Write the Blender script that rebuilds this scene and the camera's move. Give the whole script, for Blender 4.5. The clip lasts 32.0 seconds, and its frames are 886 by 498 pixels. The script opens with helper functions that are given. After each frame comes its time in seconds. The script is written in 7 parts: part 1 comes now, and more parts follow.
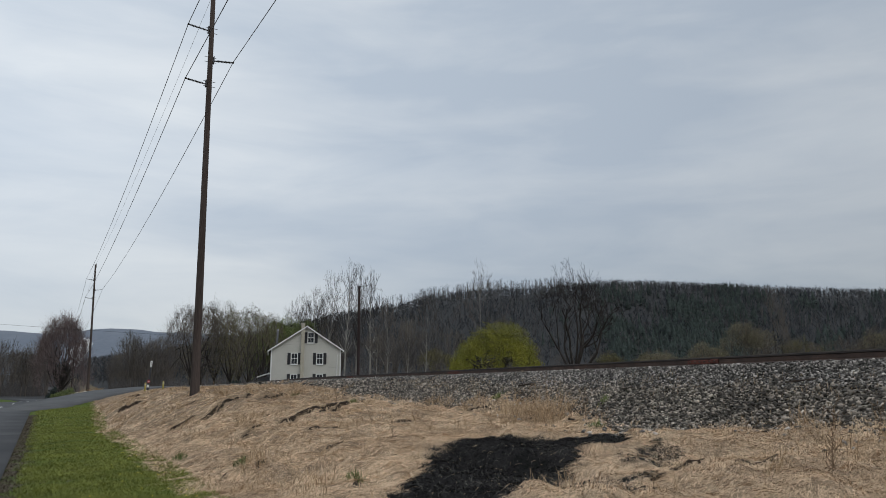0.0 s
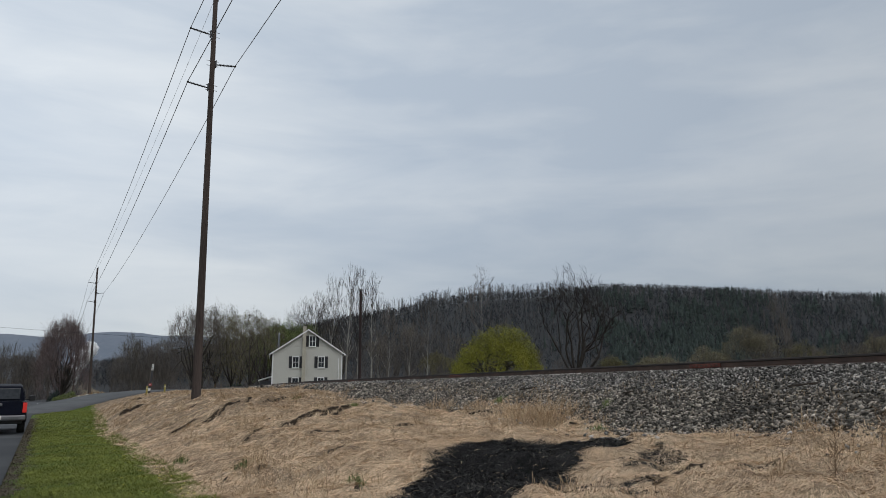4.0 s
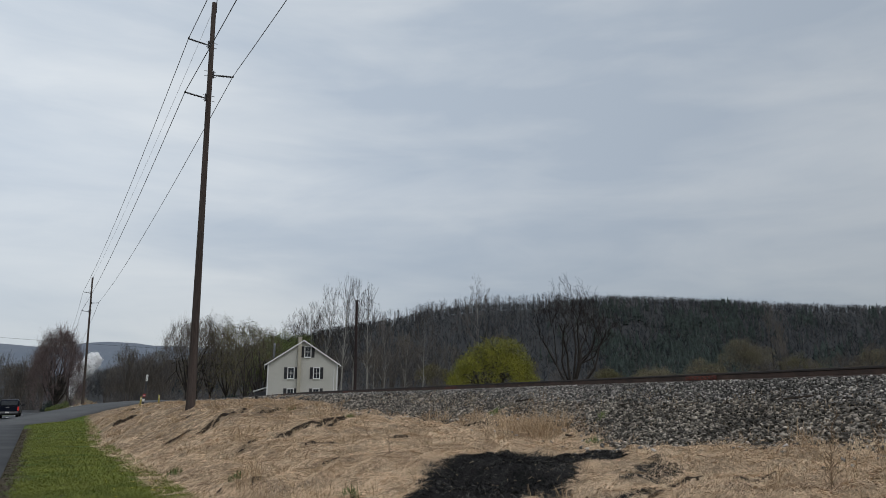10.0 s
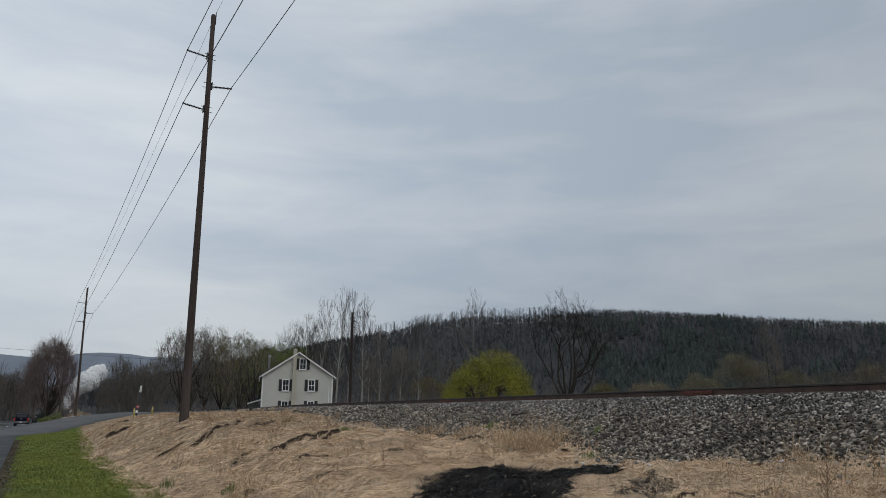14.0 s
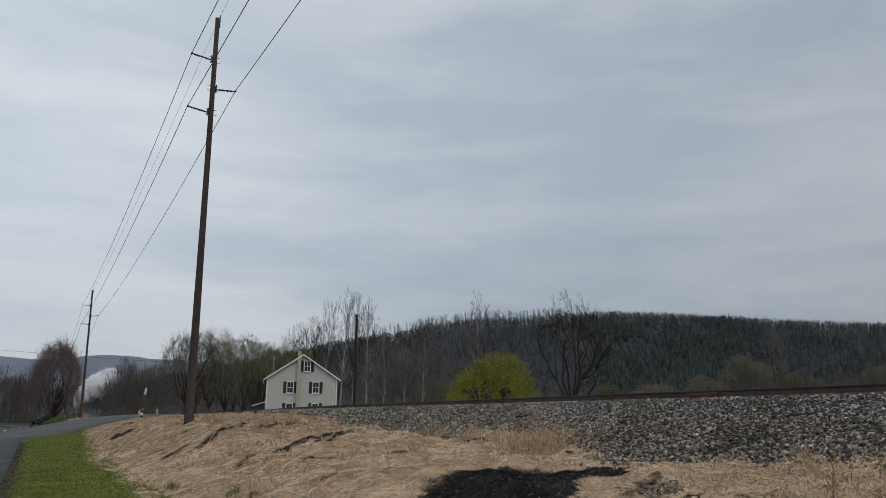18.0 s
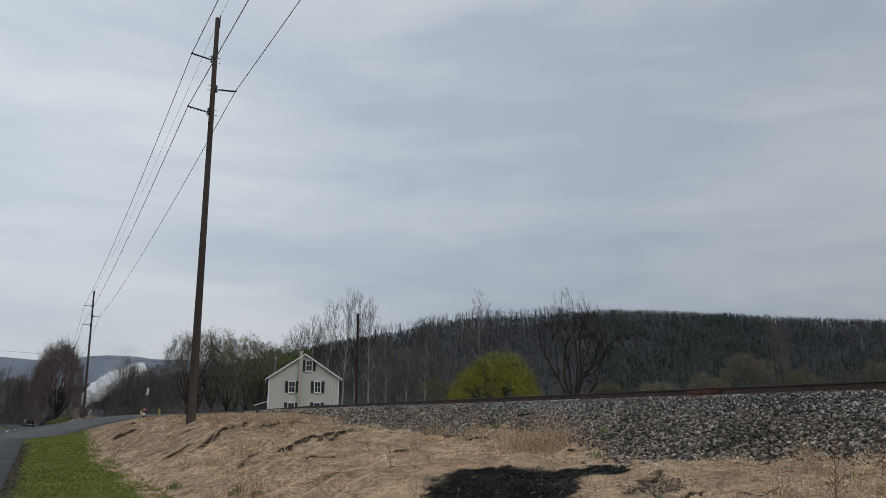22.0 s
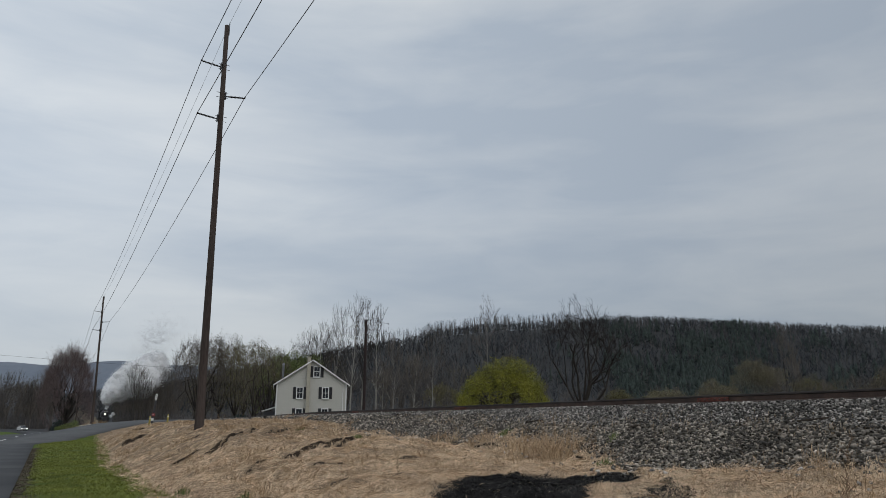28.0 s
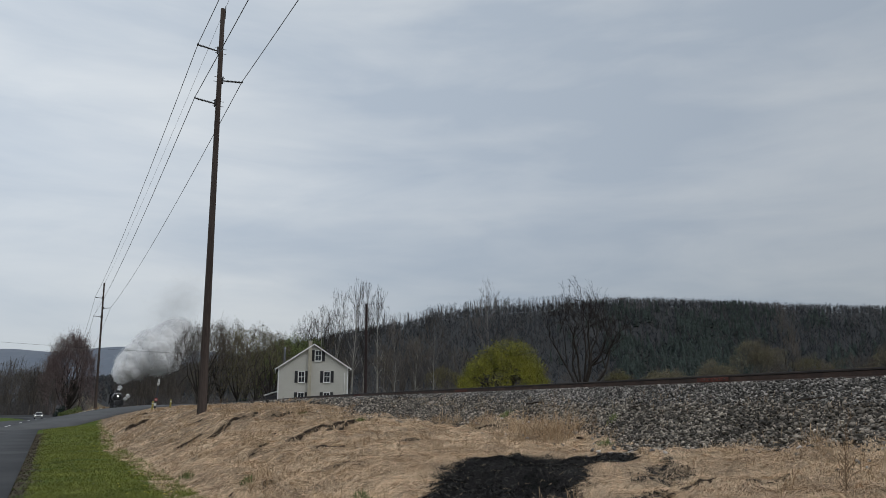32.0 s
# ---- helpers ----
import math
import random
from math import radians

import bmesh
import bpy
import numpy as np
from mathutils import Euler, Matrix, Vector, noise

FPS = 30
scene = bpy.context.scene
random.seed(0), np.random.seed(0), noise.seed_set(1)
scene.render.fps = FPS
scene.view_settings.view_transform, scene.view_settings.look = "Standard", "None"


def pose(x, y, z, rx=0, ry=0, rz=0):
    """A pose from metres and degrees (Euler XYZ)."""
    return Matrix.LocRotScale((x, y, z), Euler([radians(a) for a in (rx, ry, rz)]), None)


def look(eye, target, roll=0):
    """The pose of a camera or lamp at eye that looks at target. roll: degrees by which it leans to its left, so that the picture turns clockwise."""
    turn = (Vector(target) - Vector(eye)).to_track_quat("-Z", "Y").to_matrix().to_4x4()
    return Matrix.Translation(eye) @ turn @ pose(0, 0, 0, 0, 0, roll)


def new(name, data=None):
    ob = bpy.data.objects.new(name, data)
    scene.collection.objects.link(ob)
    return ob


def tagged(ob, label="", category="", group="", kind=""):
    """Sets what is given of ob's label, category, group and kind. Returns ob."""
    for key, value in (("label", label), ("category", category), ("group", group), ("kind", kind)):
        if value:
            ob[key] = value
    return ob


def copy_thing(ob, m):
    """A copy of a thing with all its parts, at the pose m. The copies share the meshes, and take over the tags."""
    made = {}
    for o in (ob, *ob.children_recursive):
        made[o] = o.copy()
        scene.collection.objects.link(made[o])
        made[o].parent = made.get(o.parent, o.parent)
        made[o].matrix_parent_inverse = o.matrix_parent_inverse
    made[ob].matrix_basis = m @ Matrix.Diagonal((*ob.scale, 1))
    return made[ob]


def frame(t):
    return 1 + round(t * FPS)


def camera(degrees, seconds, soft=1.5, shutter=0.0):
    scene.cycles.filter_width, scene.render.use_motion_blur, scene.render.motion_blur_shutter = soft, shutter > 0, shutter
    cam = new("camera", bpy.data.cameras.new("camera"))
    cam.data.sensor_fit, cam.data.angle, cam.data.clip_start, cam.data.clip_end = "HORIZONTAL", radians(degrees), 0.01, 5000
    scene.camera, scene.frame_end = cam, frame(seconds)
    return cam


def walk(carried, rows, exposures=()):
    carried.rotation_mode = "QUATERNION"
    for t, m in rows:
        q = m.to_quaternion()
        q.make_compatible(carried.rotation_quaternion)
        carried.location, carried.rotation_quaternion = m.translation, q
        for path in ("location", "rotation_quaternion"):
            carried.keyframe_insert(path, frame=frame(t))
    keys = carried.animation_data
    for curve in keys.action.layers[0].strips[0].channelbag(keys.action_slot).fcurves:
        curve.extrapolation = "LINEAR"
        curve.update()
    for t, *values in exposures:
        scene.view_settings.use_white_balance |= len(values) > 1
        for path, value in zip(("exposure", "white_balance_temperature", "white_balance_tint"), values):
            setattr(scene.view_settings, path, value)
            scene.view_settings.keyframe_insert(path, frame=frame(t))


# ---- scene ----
cam = camera(65.0, 32.0, soft=0.75)
EYE = (0.0, 0.0, 1.6)
# seconds and the three turns of the held camera, in degrees
PATH = [
    (0, 101.13, 0.45, -26.91), (0.5, 101.09, 0.44, -26.90), (1, 101.07, 0.46, -26.85), (1.5, 101.10, 0.47, -26.76),
    (2, 101.16, 0.46, -26.72), (2.5, 101.20, 0.46, -26.71), (3, 101.27, 0.49, -26.75), (3.5, 101.34, 0.46, -26.77),
    (5.5, 101.69, 0.24, -26.84), (6, 101.73, 0.27, -26.84), (6.5, 101.73, 0.22, -26.81), (7, 101.67, 0.23, -26.73),
    (7.5, 101.59, 0.22, -26.66), (8, 101.53, 0.19, -26.59), (8.5, 101.58, 0.25, -26.56), (9, 101.74, 0.20, -26.65),
    (9.5, 102.03, 0.21, -26.86), (10, 102.33, 0.22, -27.14), (10.5, 102.57, 0.21, -27.36), (11, 102.74, 0.17, -27.50),
    (11.5, 102.82, 0.14, -27.52), (12, 102.90, 0.05, -27.53), (12.5, 103.02, -0.02, -27.54), (13, 103.17, -0.12, -27.53),
    (13.5, 103.30, -0.14, -27.53), (14, 103.38, -0.13, -27.52), (14.5, 103.43, -0.14, -27.52), (16.5, 103.53, -0.08, -27.31),
    (17, 103.52, -0.08, -27.27), (17.5, 103.53, -0.09, -27.24), (18, 103.54, -0.09, -27.17), (18.5, 103.52, -0.08, -27.12),
    (19, 103.46, -0.07, -27.07), (19.5, 103.39, -0.05, -27.05), (20, 103.35, -0.02, -27.04), (20.5, 103.36, -0.01, -27.06),
    (21, 103.39, 0.07, -27.08), (21.5, 103.43, 0.13, -27.07), (22, 103.45, 0.15, -27.02), (22.5, 103.48, 0.15, -26.92),
    (23, 103.48, 0.20, -26.81), (23.5, 103.45, 0.18, -26.68), (24, 103.43, 0.20, -26.59), (24.5, 103.43, 0.16, -26.53),
    (25, 103.50, 0.05, -26.55), (25.5, 103.61, 0.06, -26.62), (27.5, 103.92, -0.03, -26.59), (28, 103.95, -0.03, -26.40),
    (28.5, 103.91, -0.02, -26.26), (29, 103.76, 0.06, -26.14), (29.5, 103.49, 0.16, -26.13), (30, 103.19, 0.24, -26.18),
    (30.5, 102.90, 0.35, -26.25), (31, 102.71, 0.40, -26.30), (31.5, 102.62, 0.45, -26.31), (32, 102.58, 0.47, -26.30),
]
walk(cam, [(t, pose(*EYE, a, b, c)) for t, a, b, c in PATH], exposures=[(0, 0.08), (6, 0.06), (10, 0.0), (13, -0.07), (19, -0.08), (25, -0.08), (28, -0.10), (32, -0.05)])
# ---- light ----
world = bpy.data.worlds.new("overcast_sky")
scene.world = world
world.use_nodes = True
SUN_UP, SUN_TURN = radians(53), radians(153)


def build_sky():
    nt = world.node_tree
    nt.nodes.clear()
    n, link = nt.nodes.new, nt.links.new
    out, bg = n("ShaderNodeOutputWorld"), n("ShaderNodeBackground")
    sky = n("ShaderNodeTexSky")
    sky.sky_type = "NISHITA"
    sky.sun_disc = False
    sky.sun_elevation, sky.sun_rotation = SUN_UP, SUN_TURN
    sky.air_density, sky.dust_density, sky.altitude = 1.0, 2.0, 100
    coord, stretch = n("ShaderNodeTexCoord"), n("ShaderNodeMapping")
    stretch.inputs["Scale"].default_value = (1.0, 1.0, 4.2)
    stretch.inputs["Location"].default_value = (0.35, 0.2, 0.1)
    link(coord.outputs["Generated"], stretch.inputs["Vector"])
    clouds = n("ShaderNodeTexNoise")
    clouds.inputs["Scale"].default_value = 1.5
    clouds.inputs["Detail"].default_value = 6.0
    clouds.inputs["Roughness"].default_value = 0.46
    clouds.inputs["Distortion"].default_value = 0.15
    link(stretch.outputs["Vector"], clouds.inputs["Vector"])
    ramp = n("ShaderNodeValToRGB")
    e = ramp.color_ramp.elements
    e[0].position, e[0].color = 0.38, (4.35, 5.0, 5.8, 1)
    e[1].position, e[1].color = 0.62, (6.75, 7.1, 7.35, 1)
    # fine flat streaks over the broad masses
    flat, streaks, heap = n("ShaderNodeMapping"), n("ShaderNodeTexNoise"), n("ShaderNodeMix")
    flat.inputs["Scale"].default_value = (1.0, 1.0, 4.6)
    flat.inputs["Location"].default_value = (1.7, 0.4, 0.6)
    link(coord.outputs["Generated"], flat.inputs["Vector"])
    streaks.inputs["Scale"].default_value, streaks.inputs["Detail"].default_value = 3.4, 8.0
    streaks.inputs["Roughness"].default_value, streaks.inputs["Distortion"].default_value = 0.55, 0.5
    link(flat.outputs["Vector"], streaks.inputs["Vector"])
    heap.inputs["Factor"].default_value = 0.27
    link(clouds.outputs["Fac"], heap.inputs["A"])
    link(streaks.outputs["Fac"], heap.inputs["B"])
    link(heap.outputs["Result"], ramp.inputs["Fac"])
    # the cloud deck is thinner, and so brighter, where the sun stands behind it
    axis = n("ShaderNodeVectorMath")
    axis.operation = "DOT_PRODUCT"
    axis.inputs[1].default_value = (-0.85, 0.40, 0.35)
    link(coord.outputs["Generated"], axis.inputs[0])
    glow = n("ShaderNodeMapRange")
    glow.inputs["From Min"].default_value, glow.inputs["From Max"].default_value = -0.9, 0.9
    glow.inputs["To Min"].default_value, glow.inputs["To Max"].default_value = 0.62, 1.27
    link(axis.outputs["Value"], glow.inputs["Value"])
    # seen edge-on towards the horizon the deck is thicker and greyer
    apart, deep, both = n("ShaderNodeSeparateXYZ"), n("ShaderNodeMapRange"), n("ShaderNodeMath")
    link(coord.outputs["Generated"], apart.inputs["Vector"])
    deep.inputs["From Min"].default_value, deep.inputs["From Max"].default_value = 0.0, 0.3
    deep.inputs["To Min"].default_value, deep.inputs["To Max"].default_value = 0.80, 1.03
    link(apart.outputs["Z"], deep.inputs["Value"])
    both.operation = "MULTIPLY"
    link(glow.outputs["Result"], both.inputs[0])
    link(deep.outputs["Result"], both.inputs[1])
    lit = n("ShaderNodeVectorMath")
    lit.operation = "SCALE"
    link(ramp.outputs["Color"], lit.inputs[0])
    link(both.outputs["Value"], lit.inputs["Scale"])
    mix = n("ShaderNodeMix")
    mix.data_type = "RGBA"
    mix.inputs["Factor"].default_value = 0.9
    link(sky.outputs["Color"], mix.inputs["A"])
    link(lit.outputs["Vector"], mix.inputs["B"])
    link(mix.outputs["Result"], bg.inputs["Color"])
    bg.inputs["Strength"].default_value = 0.103
    link(bg.outputs["Background"], out.inputs["Surface"])


build_sky()
sun = new("sun", bpy.data.lights.new("sun", "SUN"))
sun.data.energy, sun.data.angle, sun.data.color = 0.7, radians(40), (1.0, 0.97, 0.93)
sun.matrix_world = look((25, -50, 75), (0, 10, 0))

# ---- materials ----


def mat(name, dark, light, rough=0.85, scale=2.0, fine=30.0, bump=0.3, reach=0.02, metal=0.0, random_tone=0.0, spots=None, stretch=(1, 1, 1), island=False, skew=0.0):
    """A surface of two tones that vary at a coarse and a fine scale, with fine relief."""
    m = bpy.data.materials.new(name)
    m.use_nodes = True
    nt = m.node_tree
    n, link = nt.nodes.new, nt.links.new
    b = nt.nodes["Principled BSDF"]
    b.inputs["Roughness"].default_value, b.inputs["Metallic"].default_value = rough, metal
    b.inputs["Specular IOR Level"].default_value = 0.12 if rough >= 0.9 else 0.5
    coord, place = n("ShaderNodeTexCoord"), n("ShaderNodeMapping")
    place.inputs["Scale"].default_value = stretch
    link(coord.outputs["Object"], place.inputs["Vector"])
    big, small = n("ShaderNodeTexNoise"), n("ShaderNodeTexNoise")
    big.inputs["Scale"].default_value, big.inputs["Detail"].default_value = scale, 4
    small.inputs["Scale"].default_value, small.inputs["Detail"].default_value = fine, 6
    for tex in (big, small):
        link(place.outputs["Vector"], tex.inputs["Vector"])
    add = n("ShaderNodeMath")
    add.operation = "ADD"
    link(big.outputs["Fac"], add.inputs[0])
    link(small.outputs["Fac"], add.inputs[1])
    span = n("ShaderNodeMapRange")
    span.inputs["From Min"].default_value, span.inputs["From Max"].default_value = 0.72, 1.28
    link(add.outputs["Value"], span.inputs["Value"])
    blend = n("ShaderNodeMix")
    blend.data_type = "RGBA"
    blend.inputs["A"].default_value, blend.inputs["B"].default_value = (*dark, 1), (*light, 1)
    link(span.outputs["Result"], blend.inputs["Factor"])
    colour = blend.outputs["Result"]
    if spots:
        at, amount, tone = spots
        stain, cut, over = n("ShaderNodeTexNoise"), n("ShaderNodeMapRange"), n("ShaderNodeMix")
        stain.inputs["Scale"].default_value, stain.inputs["Detail"].default_value = at, 5
        link(place.outputs["Vector"], stain.inputs["Vector"])
        cut.inputs["From Min"].default_value, cut.inputs["From Max"].default_value = 1 - amount, 1.12 - amount
        link(stain.outputs["Fac"], cut.inputs["Value"])
        over.data_type = "RGBA"
        over.inputs["B"].default_value = (*tone, 1)
        link(cut.outputs["Result"], over.inputs["Factor"])
        link(colour, over.inputs["A"])
        colour = over.outputs["Result"]
    if random_tone:
        if island:
            info = n("ShaderNodeNewGeometry")
            value = info.outputs["Random Per Island"]
        else:
            info = n("ShaderNodeObjectInfo")
            value = info.outputs["Random"]
        tone, scaled = n("ShaderNodeMapRange"), n("ShaderNodeVectorMath")
        tone.inputs["To Min"].default_value, tone.inputs["To Max"].default_value = 1 - random_tone, 1 + random_tone
        if skew:
            # many dull pieces and a few bright ones
            bent = n("ShaderNodeMath")
            bent.operation = "POWER"
            bent.inputs[1].default_value = skew
            link(value, bent.inputs[0])
            value = bent.outputs["Value"]
            tone.inputs["To Min"].default_value, tone.inputs["To Max"].default_value = 0.28, 2.8
        link(value, tone.inputs["Value"])
        scaled.operation = "SCALE"
        link(colour, scaled.inputs[0])
        link(tone.outputs["Result"], scaled.inputs["Scale"])
        colour = scaled.outputs["Vector"]
    link(colour, b.inputs["Base Color"])
    if bump:
        relief = n("ShaderNodeBump")
        relief.inputs["Strength"].default_value, relief.inputs["Distance"].default_value = bump, reach
        link(small.outputs["Fac"], relief.inputs["Height"])
        link(relief.outputs["Normal"], b.inputs["Normal"])
    return m


def glow_mat(name, colour, strength):
    m = bpy.data.materials.new(name)
    m.use_nodes = True
    b = m.node_tree.nodes["Principled BSDF"]
    b.inputs["Base Color"].default_value = (*colour, 1)
    b.inputs["Emission Color"].default_value = (*colour, 1)
    b.inputs["Emission Strength"].default_value = strength
    return m


M_straw_soil = mat("dry_grass_mat", (0.16, 0.116, 0.078), (0.33, 0.248, 0.168), 0.95, 0.9, 14, 0.8, 0.05, spots=(0.45, 0.36, (0.24, 0.175, 0.115)))
M_straw = mat("dry_grass", (0.52, 0.377, 0.25), (0.84, 0.655, 0.46), 0.9, 0.7, 9, 0, random_tone=0.22, island=True)
M_green = mat("green_grass", (0.098, 0.120, 0.016), (0.22, 0.24, 0.042), 0.85, 0.8, 10, 0, random_tone=0.2, island=True)
M_green_soil = mat("lawn_soil", (0.05, 0.085, 0.012), (0.10, 0.14, 0.025), 0.95, 0.8, 22, 0.6, 0.03, spots=(1.3, 0.35, (0.14, 0.125, 0.06)))
M_char = mat("charred_grass", (0.007, 0.007, 0.007), (0.04, 0.038, 0.037), 0.9, 2.0, 40, 0.9, 0.05)
# bed below the stones, its colour darkened for shade in their gaps
M_gravel_shaded = mat("shaded_gravel_bed", (0.012, 0.011, 0.010), (0.04, 0.036, 0.032), 0.95, 0.9, 16, 1.0, 0.06)
M_stone_brown = mat("weathered_ballast_stone", (0.092, 0.078, 0.063), (0.265, 0.232, 0.193), 0.85, 0.6, 12, 0.4, 0.01, random_tone=0.8, island=True, skew=2.6)
M_stone = mat("ballast_stone", (0.112, 0.104, 0.095), (0.295, 0.27, 0.245), 0.85, 0.6, 12, 0.4, 0.01, random_tone=0.8, island=True, skew=2.4)
M_asphalt = mat("asphalt", (0.052, 0.055, 0.06), (0.088, 0.091, 0.097), 0.9, 0.35, 40, 0.4, 0.006, spots=(0.22, 0.4, (0.105, 0.107, 0.11)))
M_asphalt_old = mat("faded_asphalt", (0.075, 0.077, 0.08), (0.12, 0.122, 0.125), 0.92, 0.5, 40, 0.4, 0.006)
M_dirt = mat("shoulder_dirt", (0.06, 0.052, 0.042), (0.15, 0.125, 0.09), 0.95, 1.5, 30, 0.8, 0.02)
M_bare_soil = mat("bare_soil", (0.024, 0.017, 0.013), (0.062, 0.046, 0.033), 0.95, 2.0, 25, 0.9, 0.03)
M_weed = mat("standing_dead_grass", (0.33, 0.23, 0.14), (0.54, 0.40, 0.26), 0.9, 0.8, 9, 0, random_tone=0.25, island=True)
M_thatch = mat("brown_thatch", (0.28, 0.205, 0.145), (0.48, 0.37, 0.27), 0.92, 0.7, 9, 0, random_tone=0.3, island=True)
M_weed_dark = mat("dry_stalk", (0.16, 0.11, 0.07), (0.30, 0.21, 0.14), 0.9, 3, 20, 0)
M_ash = mat("ash_and_burnt_straw", (0.05, 0.047, 0.046), (0.20, 0.185, 0.17), 0.95, 2, 20, 0, random_tone=0.4, island=True)
M_dandelion = mat("dandelion", (0.60, 0.48, 0.03), (0.72, 0.6, 0.06), 0.8, 3, 20, 0)
M_brush = mat("brush_twigs", (0.083, 0.078, 0.076), (0.142, 0.132, 0.126), 1.0, 0.1, 1, 0, random_tone=0.3, island=True)
M_line = mat("road_paint", (0.55, 0.55, 0.52), (0.72, 0.72, 0.7), 0.7, 2, 30, 0.2)
M_field = mat("field", (0.085, 0.072, 0.045), (0.16, 0.13, 0.085), 0.95, 0.05, 2, 0.4, 0.05)
# floor colour shifted to blue, aerial haze painted in
M_wood_floor_hazed = mat("hazed_forest_floor", (0.028, 0.030, 0.032), (0.05, 0.051, 0.053), 0.95, 0.012, 0.25, 0)
# the haze of distance is mixed into the far hills' blue-grey
M_hazed_hill = mat("hazed_far_hill", (0.148, 0.173, 0.213), (0.176, 0.20, 0.238), 1.0, 0.004, 0.05, 0)
M_rust = mat("rusty_rail", (0.028, 0.017, 0.013), (0.08, 0.044, 0.031), 0.75, 3, 40, 0.3, 0.003)
M_rust_red = mat("red_rust", (0.07, 0.018, 0.012), (0.16, 0.05, 0.035), 0.8, 6, 50, 0.3, 0.003)
M_railhead = mat("worn_steel", (0.10, 0.07, 0.055), (0.20, 0.16, 0.14), 0.45, 2, 30, 0.1, 0.002, metal=0.7)
M_tie = mat("creosote_tie", (0.03, 0.024, 0.02), (0.085, 0.07, 0.058), 0.9, 3, 25, 0.6, 0.01, random_tone=0.3)
M_pole = mat("pole_wood", (0.046, 0.036, 0.033), (0.098, 0.078, 0.07), 0.9, 0.6, 8, 0.5, 0.01, stretch=(6, 6, 0.35))
M_mast = mat("dark_red_pole", (0.014, 0.008, 0.008), (0.036, 0.018, 0.017), 0.85, 0.6, 8, 0.4, 0.01, stretch=(6, 6, 0.35))
M_steel_dark = mat("dark_steel", (0.02, 0.021, 0.024), (0.05, 0.05, 0.055), 0.6, 4, 40, 0.1)
# grease brown, with the rail head's overhang shade put into the colour
M_greasy_shaded = mat("greasy_shaded_steel", (0.014, 0.010, 0.009), (0.036, 0.025, 0.021), 0.7, 3, 40, 0.2, 0.002)
M_wire = mat("wire", (0.02, 0.021, 0.023), (0.04, 0.04, 0.043), 0.6, 4, 40, 0)
M_wire_light = mat("bare_wire", (0.30, 0.31, 0.33), (0.42, 0.43, 0.45), 0.5, 4, 40, 0, metal=0.3)
M_siding = mat("cream_siding", (0.45, 0.445, 0.40), (0.54, 0.53, 0.485), 0.7, 0.5, 12, 0.1, 0.004, spots=(0.4, 0.28, (0.50, 0.49, 0.42)))
M_trim = mat("white_trim", (0.66, 0.67, 0.66), (0.78, 0.78, 0.77), 0.6, 1, 20, 0.1, 0.003)
M_shutter = mat("black_shutter", (0.02, 0.02, 0.024), (0.045, 0.045, 0.05), 0.6, 3, 30, 0.2, 0.004)
M_roof = mat("grey_shingle", (0.05, 0.05, 0.052), (0.11, 0.108, 0.105), 0.9, 1, 14, 0.6, 0.02)
M_chimney = mat("painted_chimney", (0.34, 0.315, 0.25), (0.46, 0.43, 0.355), 0.85, 1, 14, 0.4, 0.01, spots=(0.8, 0.36, (0.30, 0.28, 0.22)))
M_bark = mat("grey_bark", (0.075, 0.065, 0.056), (0.15, 0.132, 0.115), 0.95, 1.5, 20, 0.4, 0.02, random_tone=0.3)
M_bark_dark = mat("dark_bark", (0.024, 0.021, 0.019), (0.062, 0.054, 0.048), 0.95, 1.5, 20, 0.4, 0.02, random_tone=0.25)
M_bark_red = mat("reddish_budding_bark", (0.13, 0.098, 0.098), (0.21, 0.165, 0.16), 0.95, 0.8, 10, 0)
M_bark_pale = mat("pale_sycamore_bark", (0.12, 0.112, 0.10), (0.37, 0.355, 0.32), 0.9, 0.8, 5, 0.2, 0.02)
M_leaf_yellow = mat("yellow_green_leaves", (0.15, 0.155, 0.014), (0.35, 0.335, 0.034), 0.8, 0.6, 6, 0, random_tone=0.4, island=True)
M_leaf_green = mat("spring_leaves", (0.085, 0.115, 0.034), (0.17, 0.20, 0.066), 0.85, 0.6, 6, 0, random_tone=0.4, island=True)
M_leaf_olive = mat("olive_buds", (0.12, 0.112, 0.045), (0.21, 0.19, 0.085), 0.9, 0.5, 6, 0, random_tone=0.3, island=True)
M_leaf_tan = mat("tan_buds", (0.165, 0.148, 0.09), (0.285, 0.255, 0.155), 0.9, 0.5, 6, 0, random_tone=0.35, island=True)
M_pine = mat("conifer", (0.034, 0.045, 0.042), (0.056, 0.070, 0.062), 0.95, 0.1, 2, 0, random_tone=0.3, island=True)
# five wood tones, less red and more blue to paint in aerial haze
M_FAR_HAZED = [mat("hazed_far_wood", tuple(c * 0.78 for c in tone), tuple(c * 1.22 for c in tone), 1.0, 0.01, 0.3, 0, random_tone=0.2, island=True) for tone in ((0.027, 0.031, 0.037), (0.042, 0.046, 0.053), (0.062, 0.066, 0.073), (0.084, 0.081, 0.08), (0.112, 0.114, 0.112))]
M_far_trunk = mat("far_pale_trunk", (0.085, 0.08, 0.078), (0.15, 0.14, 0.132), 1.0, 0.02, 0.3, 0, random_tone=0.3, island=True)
M_glass = mat("dark_glass", (0.012, 0.015, 0.02), (0.03, 0.035, 0.042), 0.08, 1, 8, 0)
M_black = mat("black_paint", (0.010, 0.010, 0.012), (0.026, 0.026, 0.029), 0.45, 2, 20, 0.1, 0.004)
M_tyre = mat("tyre", (0.012, 0.012, 0.012), (0.03, 0.03, 0.03), 0.9, 5, 40, 0.2)
